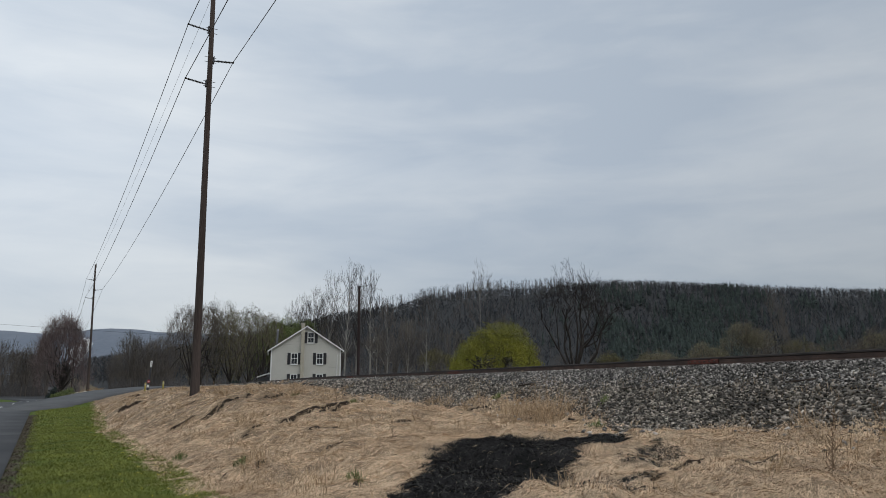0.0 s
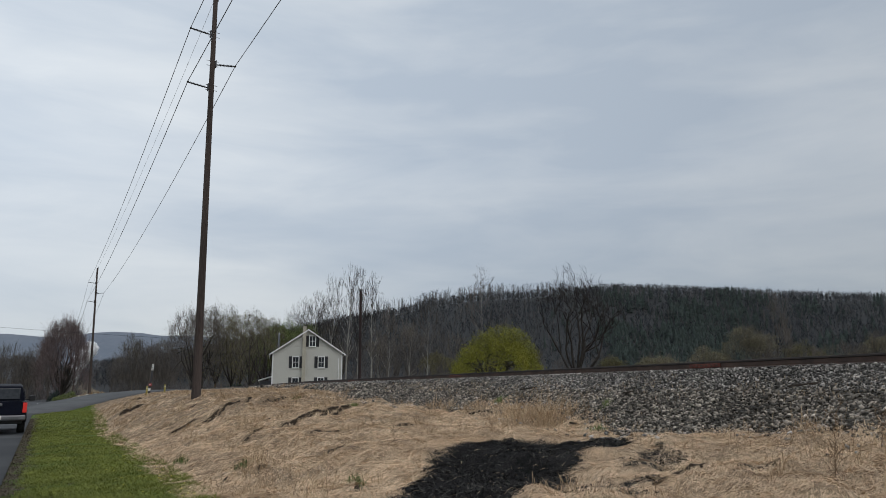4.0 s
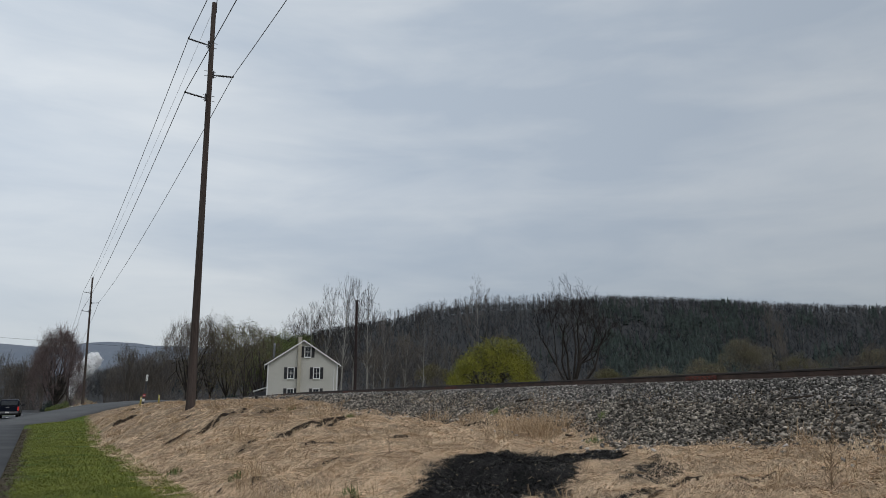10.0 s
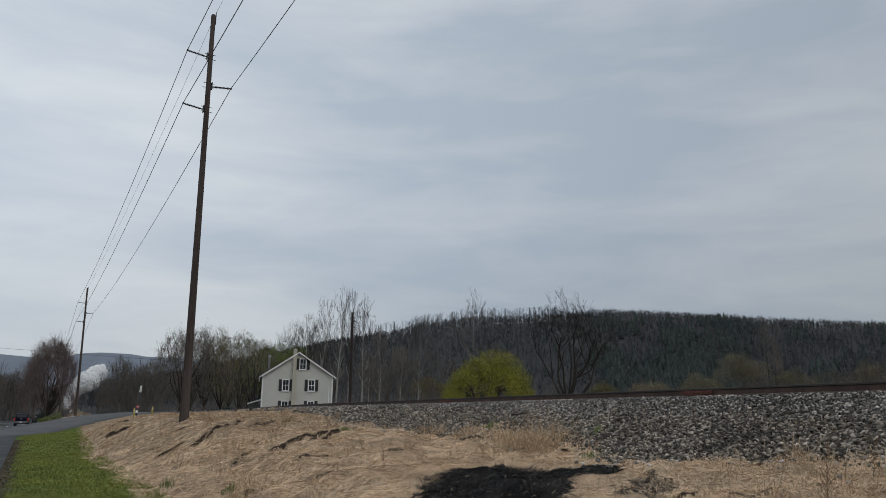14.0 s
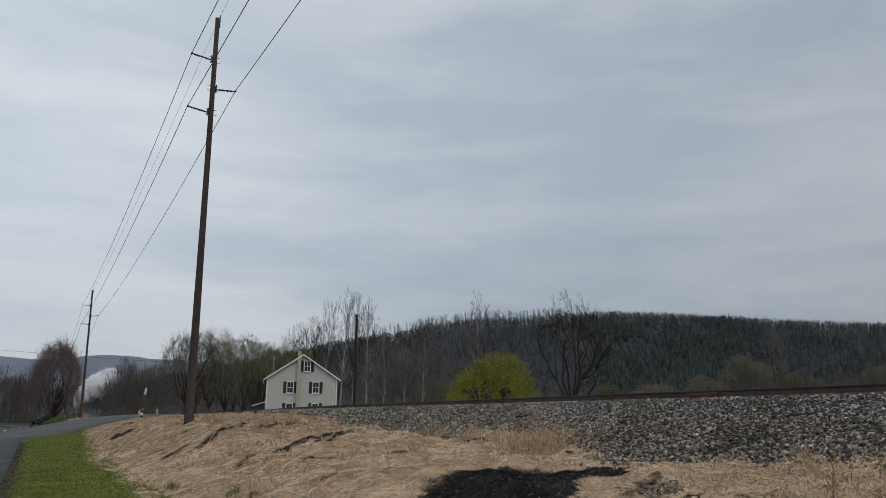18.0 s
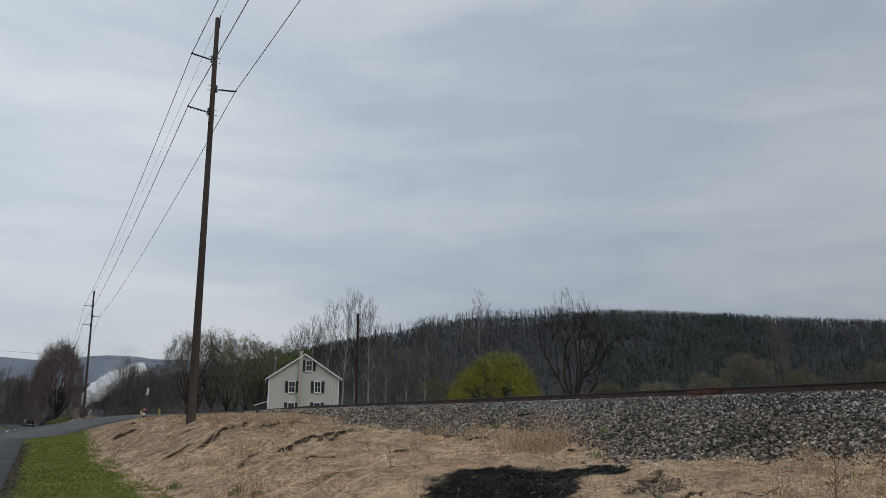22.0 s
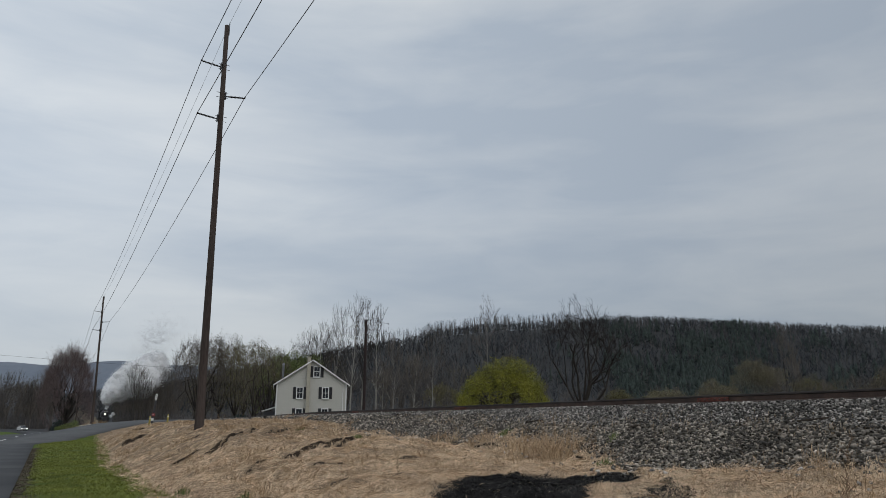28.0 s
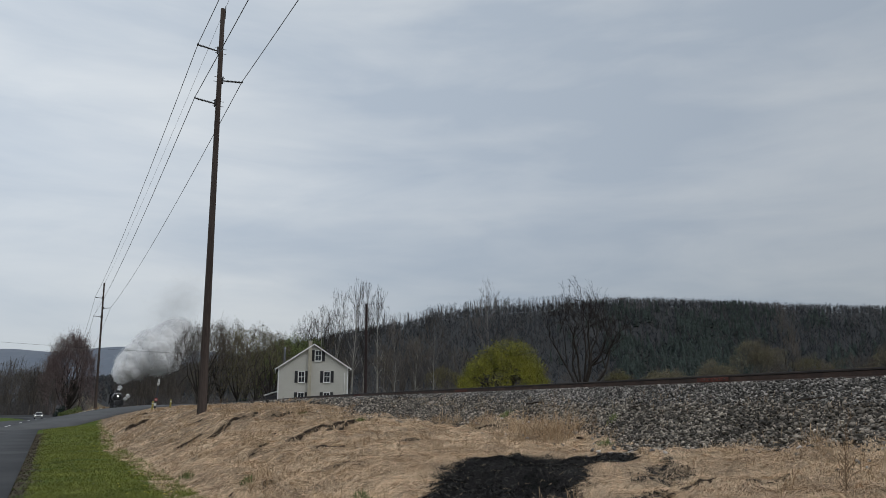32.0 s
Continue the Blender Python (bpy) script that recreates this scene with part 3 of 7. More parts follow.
def build_ground():
    us = np.concatenate([-np.geomspace(4700, 45, 34), spaced((-40, -12, 2.5), (-12, -2, 0.6), (-2, 0.8, 0.2), (0.8, 10.8, 0.12), (10.8, 13, 0.2), (13, 20, 0.5), (20, 60, 3)), np.geomspace(62, 290, 20), np.arange(300, 1100, 28), np.geomspace(1110, 4700, 20)])
    vs = np.concatenate([-np.geomspace(4700, 45, 14), spaced((-40, 0, 3), (0, 3, 0.5), (3, 30, 0.13), (30, 54, 0.2), (54, 60, 0.5), (60, 130, 1.2), (130, 240, 4)), np.geomspace(245, 480, 14), np.arange(495, 1120, 25), np.geomspace(1140, 4700, 22)])
    U, V = np.meshgrid(us, vs)
    Z = land(U.ravel(), V.ravel()).reshape(U.shape)
    nu, nv = len(us), len(vs)
    idx = np.arange(nu * nv).reshape(nv, nu)
    quads = np.stack([idx[:-1, :-1], idx[:-1, 1:], idx[1:, 1:], idx[1:, :-1]], -1).reshape(-1, 4)
    me = tri_mesh("ground", np.stack([U, V, Z], -1).reshape(-1, 3), quads, M_straw_soil, smooth=True)
    for m in (M_green_soil, M_gravel_shaded, M_char, M_field, M_wood_floor_hazed, M_hazed_hill, M_dirt, M_bare_soil):
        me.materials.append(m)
    u = (U[:-1, :-1] + U[1:, 1:]).ravel() / 2
    v = (V[:-1, :-1] + V[1:, 1:]).ravel() / 2
    ahead = u * CAM_AHEAD[0] + v * CAM_AHEAD[1]
    tu = track_u(v)
    wob = 0.15 * np.sin(3.1 * v) + 0.1 * np.sin(7.7 * v + 1)
    toe = np.interp(v, BANK_V, BANK_TOE) + wob
    slot = np.full(len(u), 4)
    strip = (v > -60) & (v < 300)
    slot[strip & (u > toe) & (u < tu) & (v < 165)] = 0
    slot[strip & (u <= toe) & (u > -14) & (v < 130)] = 1
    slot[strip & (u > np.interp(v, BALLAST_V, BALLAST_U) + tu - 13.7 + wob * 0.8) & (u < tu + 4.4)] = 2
    slot[burnt(u, v)] = 3
    slot[strip & (u <= toe) & (u > -3) & (v < 62) & (u < ROAD_EDGE(v) + 0.16 + 1.3 * wob)] = 7
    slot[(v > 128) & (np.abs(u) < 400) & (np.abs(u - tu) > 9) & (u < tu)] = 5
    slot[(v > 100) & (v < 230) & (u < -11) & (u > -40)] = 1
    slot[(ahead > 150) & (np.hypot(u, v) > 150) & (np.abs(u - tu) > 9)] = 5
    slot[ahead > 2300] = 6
    me.polygons.foreach_set("material_index", slot.astype(np.int32))
    tagged(new("ground", me), "dry straw bank, green verge and woodland floor", "ground", kind="structure")


build_ground()


def build_ledges():
    """The bare faces of the worn ledges, ragged strips of dark soil."""
    r = np.random.RandomState(5)
    verts, quads = [], []
    for (ua, va), (ub, vb), h in LEDGES:
        du, dv = ub - ua, vb - va
        size = math.hypot(du, dv)
        du, dv = du / size, dv / size
        nu, nv = (dv, -du) if dv * ua - du * va > 0 else (-dv, du)
        w = 0.02 + 0.17 * h
        n = max(int(size / 0.09), 6)
        f = np.linspace(0.02, 0.98, n)
        thin = np.sin(math.pi * f) ** 0.5 * r.uniform(0.28, 0.85, n)
        s = thin[:, None] * w * np.array([[-1.7, -0.7, 0.25, 1.25]])
        u, v = ua + du * size * f[:, None] + nu * s, va + dv * size * f[:, None] + nv * s
        mid = 0.025 * np.sin(4.1 * u + 2.3 * v) + 0.015 * np.sin(9 * v + 31 * h)
        u, v = (u - nu * mid).ravel(), (v - nv * mid).ravel()
        z = land(u, v) + np.tile([0.012, 0.035, 0.035, 0.012], n) + r.uniform(-0.008, 0.008, 4 * n)
        first = len(verts)
        verts += list(np.stack([u, v, z], 1))
        for i in range(1, n):
            for k in range(3):
                quads.append((first + 4 * i + k - 4, first + 4 * i + k - 3, first + 4 * i + k + 1, first + 4 * i + k))
    tagged(new("bare_soil_ledges", tri_mesh("bare_soil_ledges", np.array(verts), np.array(quads), M_bare_soil)), "dark bare soil along worn ledges in the bank", "soil", kind="stuff")


build_ledges()


def strip_mesh(name, path, width, lift, material, z_of=None, thick=0.06):
    """A slab of even width along a path."""
    p = np.array(path, float)
    d = np.gradient(p[:, :2], axis=0)
    d /= np.linalg.norm(d, axis=1)[:, None]
    side = np.stack([d[:, 1], -d[:, 0]], 1)
    z = p[:, 2] if p.shape[1] > 2 else np.zeros(len(p))
    rows = []
    for off, dz in ((-0.5, -thick), (-0.5, 0), (-0.25, 0.012), (0, 0.025), (0.25, 0.012), (0.5, 0), (0.5, -thick)):
        q = p[:, :2] + side * width * off
        rows.append(np.stack([q[:, 0], q[:, 1], z + lift + dz], 1))
    n, k = len(p), len(rows)
    verts = np.stack(rows, 1).reshape(-1, 3)
    idx = np.arange(n * k).reshape(n, k)
    quads = np.stack([idx[:-1, :-1], idx[:-1, 1:], idx[1:, 1:], idx[1:, :-1]], -1).reshape(-1, 4)[:, ::-1]
    return tri_mesh(name, verts, quads, material, smooth=True)


def build_roads():
    road = tagged(new("road", strip_mesh("road", dense(road_path(), 2.0), 5.7, 0.0, M_asphalt)), "grey worn two-lane asphalt road", "road", kind="structure")
    lane = dense(road_path(), 0.5)
    for v0, v1 in ((70, 76), (88, 93), (106, 111), (129, 135), (160, 166), (188, 194)):
        seg = lane[(lane[:, 1] >= v0) & (lane[:, 1] <= v1) & (lane[:, 0] > -20)]
        ob = new("lane_marking", strip_mesh("lane_marking", seg, 0.14, 0.032, M_line, thick=0.004))
        hang(tagged(ob, "white painted line"), road)
    tagged(new("side_road", strip_mesh("side_road", SIDE_DENSE, 5.4, -0.005, M_asphalt_old)), "faded asphalt side road climbing to the crossing", "road", kind="structure")


build_roads()


# ---- the railway ----
def rail_profile():
    return [(-0.07, 0), (0.07, 0), (0.07, 0.012), (0.012, 0.035), (0.010, 0.13), (0.036, 0.142), (0.036, 0.172), (0.028, 0.18), (-0.028, 0.18), (-0.036, 0.172), (-0.036, 0.142), (-0.010, 0.13), (-0.012, 0.035), (-0.07, 0.012)]


def build_rail(offset):
    vs = np.concatenate([np.arange(-60, 130, 3.0), np.arange(130, 560, 8.0)])
    prof = rail_profile()
    k = len(prof)
    verts, faces = [], []
    for v in vs:
        u, z = float(track_u(v)) + offset, float(rail_z(v)) - 0.18
        verts += [(u + a, v, z + b) for a, b in prof]
    for i in range(len(vs) - 1):
        for j in range(k):
            faces.append((i * k + j, i * k + (j + 1) % k, (i + 1) * k + (j + 1) % k, (i + 1) * k + j))
    me = mesh_from("rail", verts, faces, M_rust)
    me.materials.append(M_railhead)
    me.materials.append(M_greasy_shaded)
    for p in me.polygons:
        if p.index % k == 7:
            p.material_index = 1
        elif p.index % k in (4, 5, 6, 8, 9, 10):
            p.material_index = 2
    return tagged(new("rail", me), "rusty brown steel rail on gravel ballast", "rail", group="rails of the track")


near_rail, far_rail = build_rail(-0.72), build_rail(0.72)


def joint_bar(v):
    bm = bmesh.new()
    u, z = 13.7 - 0.72, float(rail_z(v)) - 0.18
    box(bm, (0.03, 0.92, 0.09), (u - 0.032, v, z + 0.085), 0.006)
    ob = part("joint_bar", bm, M_rust_red, near_rail, "red rusty joint bar")
    for k in range(6):
        bm = bmesh.new()
        rod(bm, (u - 0.075, v - 0.37 + 0.148 * k, z + 0.085), (u - 0.045, v - 0.37 + 0.148 * k, z + 0.085), 0.02, sides=6)
        part("bolt", bm, M_rust, ob)


for v in (12.0, 24.6, 36.8):
    joint_bar(v)


def build_ties():
    bm = bmesh.new()
    box(bm, (2.6, 0.22, 0.18), (0, 0, 0), 0.015)
    me = bpy.data.meshes.new("tie")
    bm.to_mesh(me)
    bm.free()
    me.materials.append(M_tie)
    bed = tagged(empty("tie_row", (13.7, 0, 0)), "dark creosoted wooden ties under the rails", "railway ties")
    for k in range(150):
        v = -8 + 0.55 * k
        ob = new("tie", me)
        ob.parent = bed
        ob.location = (float(track_u(v)) - 13.7 + random.uniform(-0.03, 0.03), v, float(rail_z(v)) - 0.271)
        ob.rotation_euler = (0, 0, random.uniform(-0.015, 0.015))


build_ties()


# ---- poles and wires ----
POLES = [(8.3, -46.8, 1.0, 18.6), (4.23, 31.55, 1.15, 19.0), (0.6, 109.8, 0.8, 18.2), (-2.4, 187.6, 0.2, 17.5)]
ARM_DROP = [(-1, 2.2), (1, 3.65), (-1, 4.85)]


def power_pole(u, v, z, height, lean=0.0):
    base = tagged(empty("utility_pole", (u, v, z), radians(2.7)), "tall brown wooden utility pole with three insulator arms", "utility pole", "power line poles")
    base.rotation_euler = (radians(0.2), radians(lean), radians(2.7))
    bm = bmesh.new()
    lathe(bm, [(0.215, -0.25), (0.205, 0.0), (0.188, 0.9), (0.165, height * 0.2), (0.138, height * 0.45), (0.112, height * 0.85), (0.105, height - 0.03), (0.085, height)], 16)
    part("shaft", bm, M_pole, base, smooth=True)
    for side, drop in ARM_DROP:
        h = height - drop
        bm = bmesh.new()
        box(bm, (0.05, 0.16, 0.34), (side * 0.15, 0, h), 0.01)
        bracket = part("bracket", bm, M_steel_dark, base)
        for dz in (-0.12, 0.12):
            bm = bmesh.new()
            rod(bm, (-side * 0.26, 0, h + dz), (side * 0.26, 0, h + dz), 0.013, sides=8)
            part("bolt", bm, M_steel_dark, bracket)
        bm = bmesh.new()
        rod(bm, (side * 0.16, 0, h - 0.03), (side * 1.02, 0, h + 0.07), 0.03)
        for k in range(11):
            x = 0.30 + 0.062 * k
            rod(bm, (side * x, 0, h - 0.03 + 0.116 * (x - 0.16)), (side * (x + 0.025), 0, h - 0.027 + 0.116 * (x - 0.16)), 0.058, 0.04, 10)
        part("insulator", bm, M_steel_dark, base, "dark ribbed post insulator")
        bm = bmesh.new()
        box(bm, (0.07, 0.14, 0.05), (side * 1.04, 0, h + 0.085), 0.012)
        part("wire_clamp", bm, M_steel_dark, base)
    bm = bmesh.new()
    rod(bm, (0.12, 0, height - 0.5), (0.12, 0, height + 0.18), 0.02, sides=8)
    part("pole_top_pin", bm, M_steel_dark, base)
    return base


LEANS = [0, -0.75, -1.35, -0.6]
for (u, v, z, h), lean in zip(POLES, LEANS):
    power_pole(u, v, z, h, lean)


def pole_point(k, side, drop):
    u, v, z, h = POLES[k]
    m = pose(u, v, z, 0.2, LEANS[k], 2.7)
    if side is None:
        return m @ Vector((0.12, 0, h + 0.15))
    return m @ Vector((side * 1.04, 0, h - drop + 0.11))


def wire(name, a, b, sag, r, material, label):
    a, b = Vector(a), Vector(b)
    n = 40
    pts = []
    for i in range(n + 1):
        t = i / n
        p = a.lerp(b, t)
        p.z -= sag * 4 * t * (1 - t)
        pts.append(p)
    verts, faces = [], []
    side = (b - a).cross(Vector((0, 0, 1))).normalized()
    for p in pts:
        for k in range(5):
            w = 2 * math.pi * k / 5
            verts.append(p + side * r * math.cos(w) + Vector((0, 0, r * math.sin(w))))
    for i in range(n):
        for k in range(5):
            faces.append((i * 5 + k, i * 5 + (k + 1) % 5, i * 5 + 5 + (k + 1) % 5, i * 5 + 5 + k))
    return tagged(new(name, mesh_from(name, verts, faces, material)), label, "wire", "overhead wires")


for k in range(3):
    for side, drop in ARM_DROP:
        wire("power_line", pole_point(k, side, drop), pole_point(k + 1, side, drop), 0.9, 0.0165, M_wire, "black overhead power conductor between poles")
    wire("shield_wire", pole_point(k, None, 0), pole_point(k + 1, None, 0), 0.6, 0.008, M_wire_light, "thin pale shield wire between pole tops")
wire("service_wire", (-44.5, 179.8, 17.3), (41.1, 136.2, 10.4), 0.6, 0.022, M_wire, "black service wire crossing above the road")


def dark_mast():
    base = tagged(empty("bare_pole", (27.64, 75.7, 0.95)), "dark reddish wooden pole beyond the track", "utility pole")
    bm = bmesh.new()
    lathe(bm, [(0.19, -0.2), (0.18, 0.0), (0.165, 6), (0.145, 11.9), (0.12, 12.1)], 14)
    part("shaft", bm, M_mast, base, smooth=True)
    bm = bmesh.new()
    box(bm, (0.34, 0.34, 0.22), (0, 0, 12.0), 0.03)
    part("cap", bm, M_steel_dark, base)
    bm = bmesh.new()
    rod(bm, (-0.28, 0, 11.5), (0.28, 0, 11.5), 0.04)
    part("cross_pin", bm, M_steel_dark, base)


dark_mast()


# ---- the farmhouse ----
def sash_window(parent, x, z, w, h, y, shutters=True):
    """A white sash window with panes, sill and black shutters on a wall at y."""
    win = empty("window")
    win.parent = parent
    win.location = (x, y, z)
    bm = bmesh.new()
    for sx in (-1, 1):
        box(bm, (0.09, 0.10, h + 0.18), (sx * (w / 2 + 0.045), -0.05, 0), 0.01)
    for sz in (-1, 1):
        box(bm, (w, 0.10, 0.09), (0, -0.05, sz * (h / 2 + 0.045)), 0.01)
    box(bm, (w, 0.07, 0.05), (0, -0.035, 0), 0.008)
    box(bm, (0.03, 0.05, h), (0, -0.03, 0), 0.005)
    part("window_frame", bm, M_trim, win)
    bm = bmesh.new()
    box(bm, (w + 0.26, 0.16, 0.05), (0, -0.08, -h / 2 - 0.115), 0.01)
    part("sill", bm, M_trim, win)
    for sz in (-1, 1):
        for sx in (-1, 1):
            bm = bmesh.new()
            box(bm, (w / 2 - 0.03, 0.02, h / 2 - 0.05), (sx * w / 4, -0.015, sz * h / 4))
            part("pane", bm, M_glass, win)
    if shutters:
        for sx in (-1, 1):
            bm = bmesh.new()
            cx = sx * (w / 2 + 0.32)
            box(bm, (0.40, 0.05, h + 0.16), (cx, -0.03, 0), 0.008)
            for k in range(12):
                box(bm, (0.32, 0.02, (h - 0.1) / 12 * 0.7), (cx, -0.062, -h / 2 + 0.1 + (h - 0.1) / 12 * k), 0, Matrix.Rotation(0.35, 4, "X"))
            part("shutter", bm, M_shutter, win, "black louvred shutter")


def farmhouse():
    w, deep, eave, ridge = 9.0, 11.0, 5.6, 8.58
    house = tagged(empty("farmhouse", (25.97, 91.06, 0.9), radians(-27 + 14)), "cream clapboard farmhouse with black shutters and a gabled roof", "house")
    bm = bmesh.new()
    prism(bm, [(-w / 2, -0.6), (w / 2, -0.6), (w / 2, eave), (0, ridge - 0.1), (-w / 2, eave)], deep, Matrix.Translation((0, deep / 2, 0)))
    part("wall", bm, M_siding, house)
    # clapboards on the gable, one course over the other
    course = 0.2
    k = 0
    while k * course < ridge - 0.35:
        z = k * course
        half = w / 2 - 0.12 if z < eave - 0.1 else (w / 2 - 0.1) * (ridge - z - 0.25) / (ridge - eave)
        if half > 0.2:
            bm = bmesh.new()
            m = Matrix.Translation((0, -0.012, z + course / 2)) @ Matrix.Rotation(radians(-5), 4, "X")
            box(bm, (2 * half, 0.022, course * 0.97), (0, 0, 0), 0, m)
            part("clapboard", bm, M_siding, house)
        k += 1
    for sx in (-1, 1):
        bm = bmesh.new()
        box(bm, (0.16, 0.16, eave + 0.5), (sx * (w / 2 - 0.02), -0.02, eave / 2 - 0.25), 0.01)
        part("corner_board", bm, M_trim, house)
        length = math.hypot(w / 2 + 0.45, (ridge - eave) * (w / 2 + 0.45) / (w / 2))
        slope = math.atan2(ridge - eave, w / 2)
        m = Matrix.Translation((sx * (w / 2 + 0.45) / 2, deep / 2, ridge - (ridge - eave) * (w / 2 + 0.45) / w + 0.07)) @ Matrix.Rotation(sx * slope, 4, "Y")
        bm = bmesh.new()
        box(bm, (length, deep + 0.7, 0.14), (0, 0, 0), 0.01, m)
        roof = part("roof", bm, M_roof, house, "grey shingle roof slope")
        bm = bmesh.new()
        m2 = m @ Matrix.Translation((0, -(deep + 0.7) / 2 - 0.03, -0.05))
        box(bm, (length, 0.05, 0.17), (0, 0, 0), 0.01, m2)
        part("rake_board", bm, M_trim, roof)
        bm = bmesh.new()
        box(bm, (0.13, deep + 0.6, 0.13), (sx * (w / 2 + 0.42), deep / 2, eave - 0.28), 0.03)
        part("gutter", bm, M_trim, roof)
    bm = bmesh.new()
    rod(bm, (w / 2 - 0.45, -0.09, -0.4), (w / 2 - 0.45, -0.09, eave - 0.7), 0.05)
    part("downpipe", bm, M_trim, house)
    bm = bmesh.new()
    box(bm, (0.46, 0.4, ridge + 0.95), (-0.52, -0.19, (ridge + 0.95) / 2 - 0.5), 0.03)
    box(bm, (0.54, 0.48, 0.12), (-0.52, -0.19, ridge + 0.40), 0.02)
    part("chimney", bm, M_chimney, house, "stained cream chimney up the gable")
    bm = bmesh.new()
    rod(bm, (-w / 2 + 0.75, 3.2, eave + 0.2), (-w / 2 + 0.75, 3.2, eave + 2.6), 0.13)
    rod(bm, (-w / 2 + 0.75, 3.2, eave + 2.6), (-w / 2 + 0.75, 3.2, eave + 2.85), 0.2, 0.08)
    part("stove_pipe", bm, M_chrome_dim, house)
    for x, z, ww, hh in ((0.55, 7.12, 0.72, 1.3), (-1.54, 4.36, 0.72, 1.35), (1.77, 4.36, 0.72, 1.35), (-1.54, 1.62, 0.72, 1.35), (1.77, 1.62, 0.72, 1.35)):
        sash_window(house, x, z, ww, hh, -0.02)
    # lean-to porch on the far side
    bm = bmesh.new()
    m = Matrix.Translation((-w / 2 - 0.85, 3.4, 2.3)) @ Matrix.Rotation(radians(-17), 4, "Y")
    box(bm, (1.9, 4.4, 0.12), (0, 0, 0), 0.01, m)
    part("porch_roof", bm, M_trim, house)
    bm = bmesh.new()
    box(bm, (1.5, 4.0, 2.4), (-w / 2 - 0.76, 3.4, 0.8), 0.01)
    part("porch_wall", bm, M_shutter, house)


farmhouse()


# ---- trees ----
def tubes(segs, sides=3):
    """Corners and faces of tapered bars (a, b, ra, rb)."""
    s = np.array([[*a, *b, ra, rb] for a, b, ra, rb in segs])
    a, b, ra, rb = s[:, :3], s[:, 3:6], s[:, 6], s[:, 7]
    d = b - a
    d /= np.linalg.norm(d, axis=1)[:, None] + 1e-9
    ref = np.where(np.abs(d[:, 2:3]) > 0.9, [[1.0, 0, 0]], [[0, 0, 1.0]])
    x = np.cross(d, ref)
    x /= np.linalg.norm(x, axis=1)[:, None] + 1e-9
    y = np.cross(d, x)
    rings = []
    for base, r in ((a, ra), (b, rb)):
        for k in range(sides):
            w = 2 * math.pi * k / sides
            rings.append(base + (x * math.cos(w) + y * math.sin(w)) * r[:, None])
    verts = np.stack(rings, 1).reshape(-1, 3)
    off = (np.arange(len(s)) * 2 * sides)[:, None]
    quads = [np.stack([off[:, 0] + k, off[:, 0] + (k + 1) % sides, off[:, 0] + sides + (k + 1) % sides, off[:, 0] + sides + k], 1) for k in range(sides)]
    return verts, np.concatenate(quads)


def stem(segs, sides):
    """One tapered tube along a chain of bars."""
    p = np.array([segs[0][0]] + [b for _, b, _, _ in segs])
    r = np.array([segs[0][2]] + [rb for _, _, _, rb in segs])
    a = np.arange(sides) * 2 * math.pi / sides
    verts = p[:, None] + r[:, None, None] * np.stack([np.cos(a), np.sin(a), 0 * a], 1)[None]
    i = np.arange(len(p) * sides).reshape(len(p), sides)
    j = np.roll(i, -1, axis=1)
    return verts.reshape(-1, 3), np.stack([i[:-1], j[:-1], j[1:], i[1:]], -1).reshape(-1, 4)


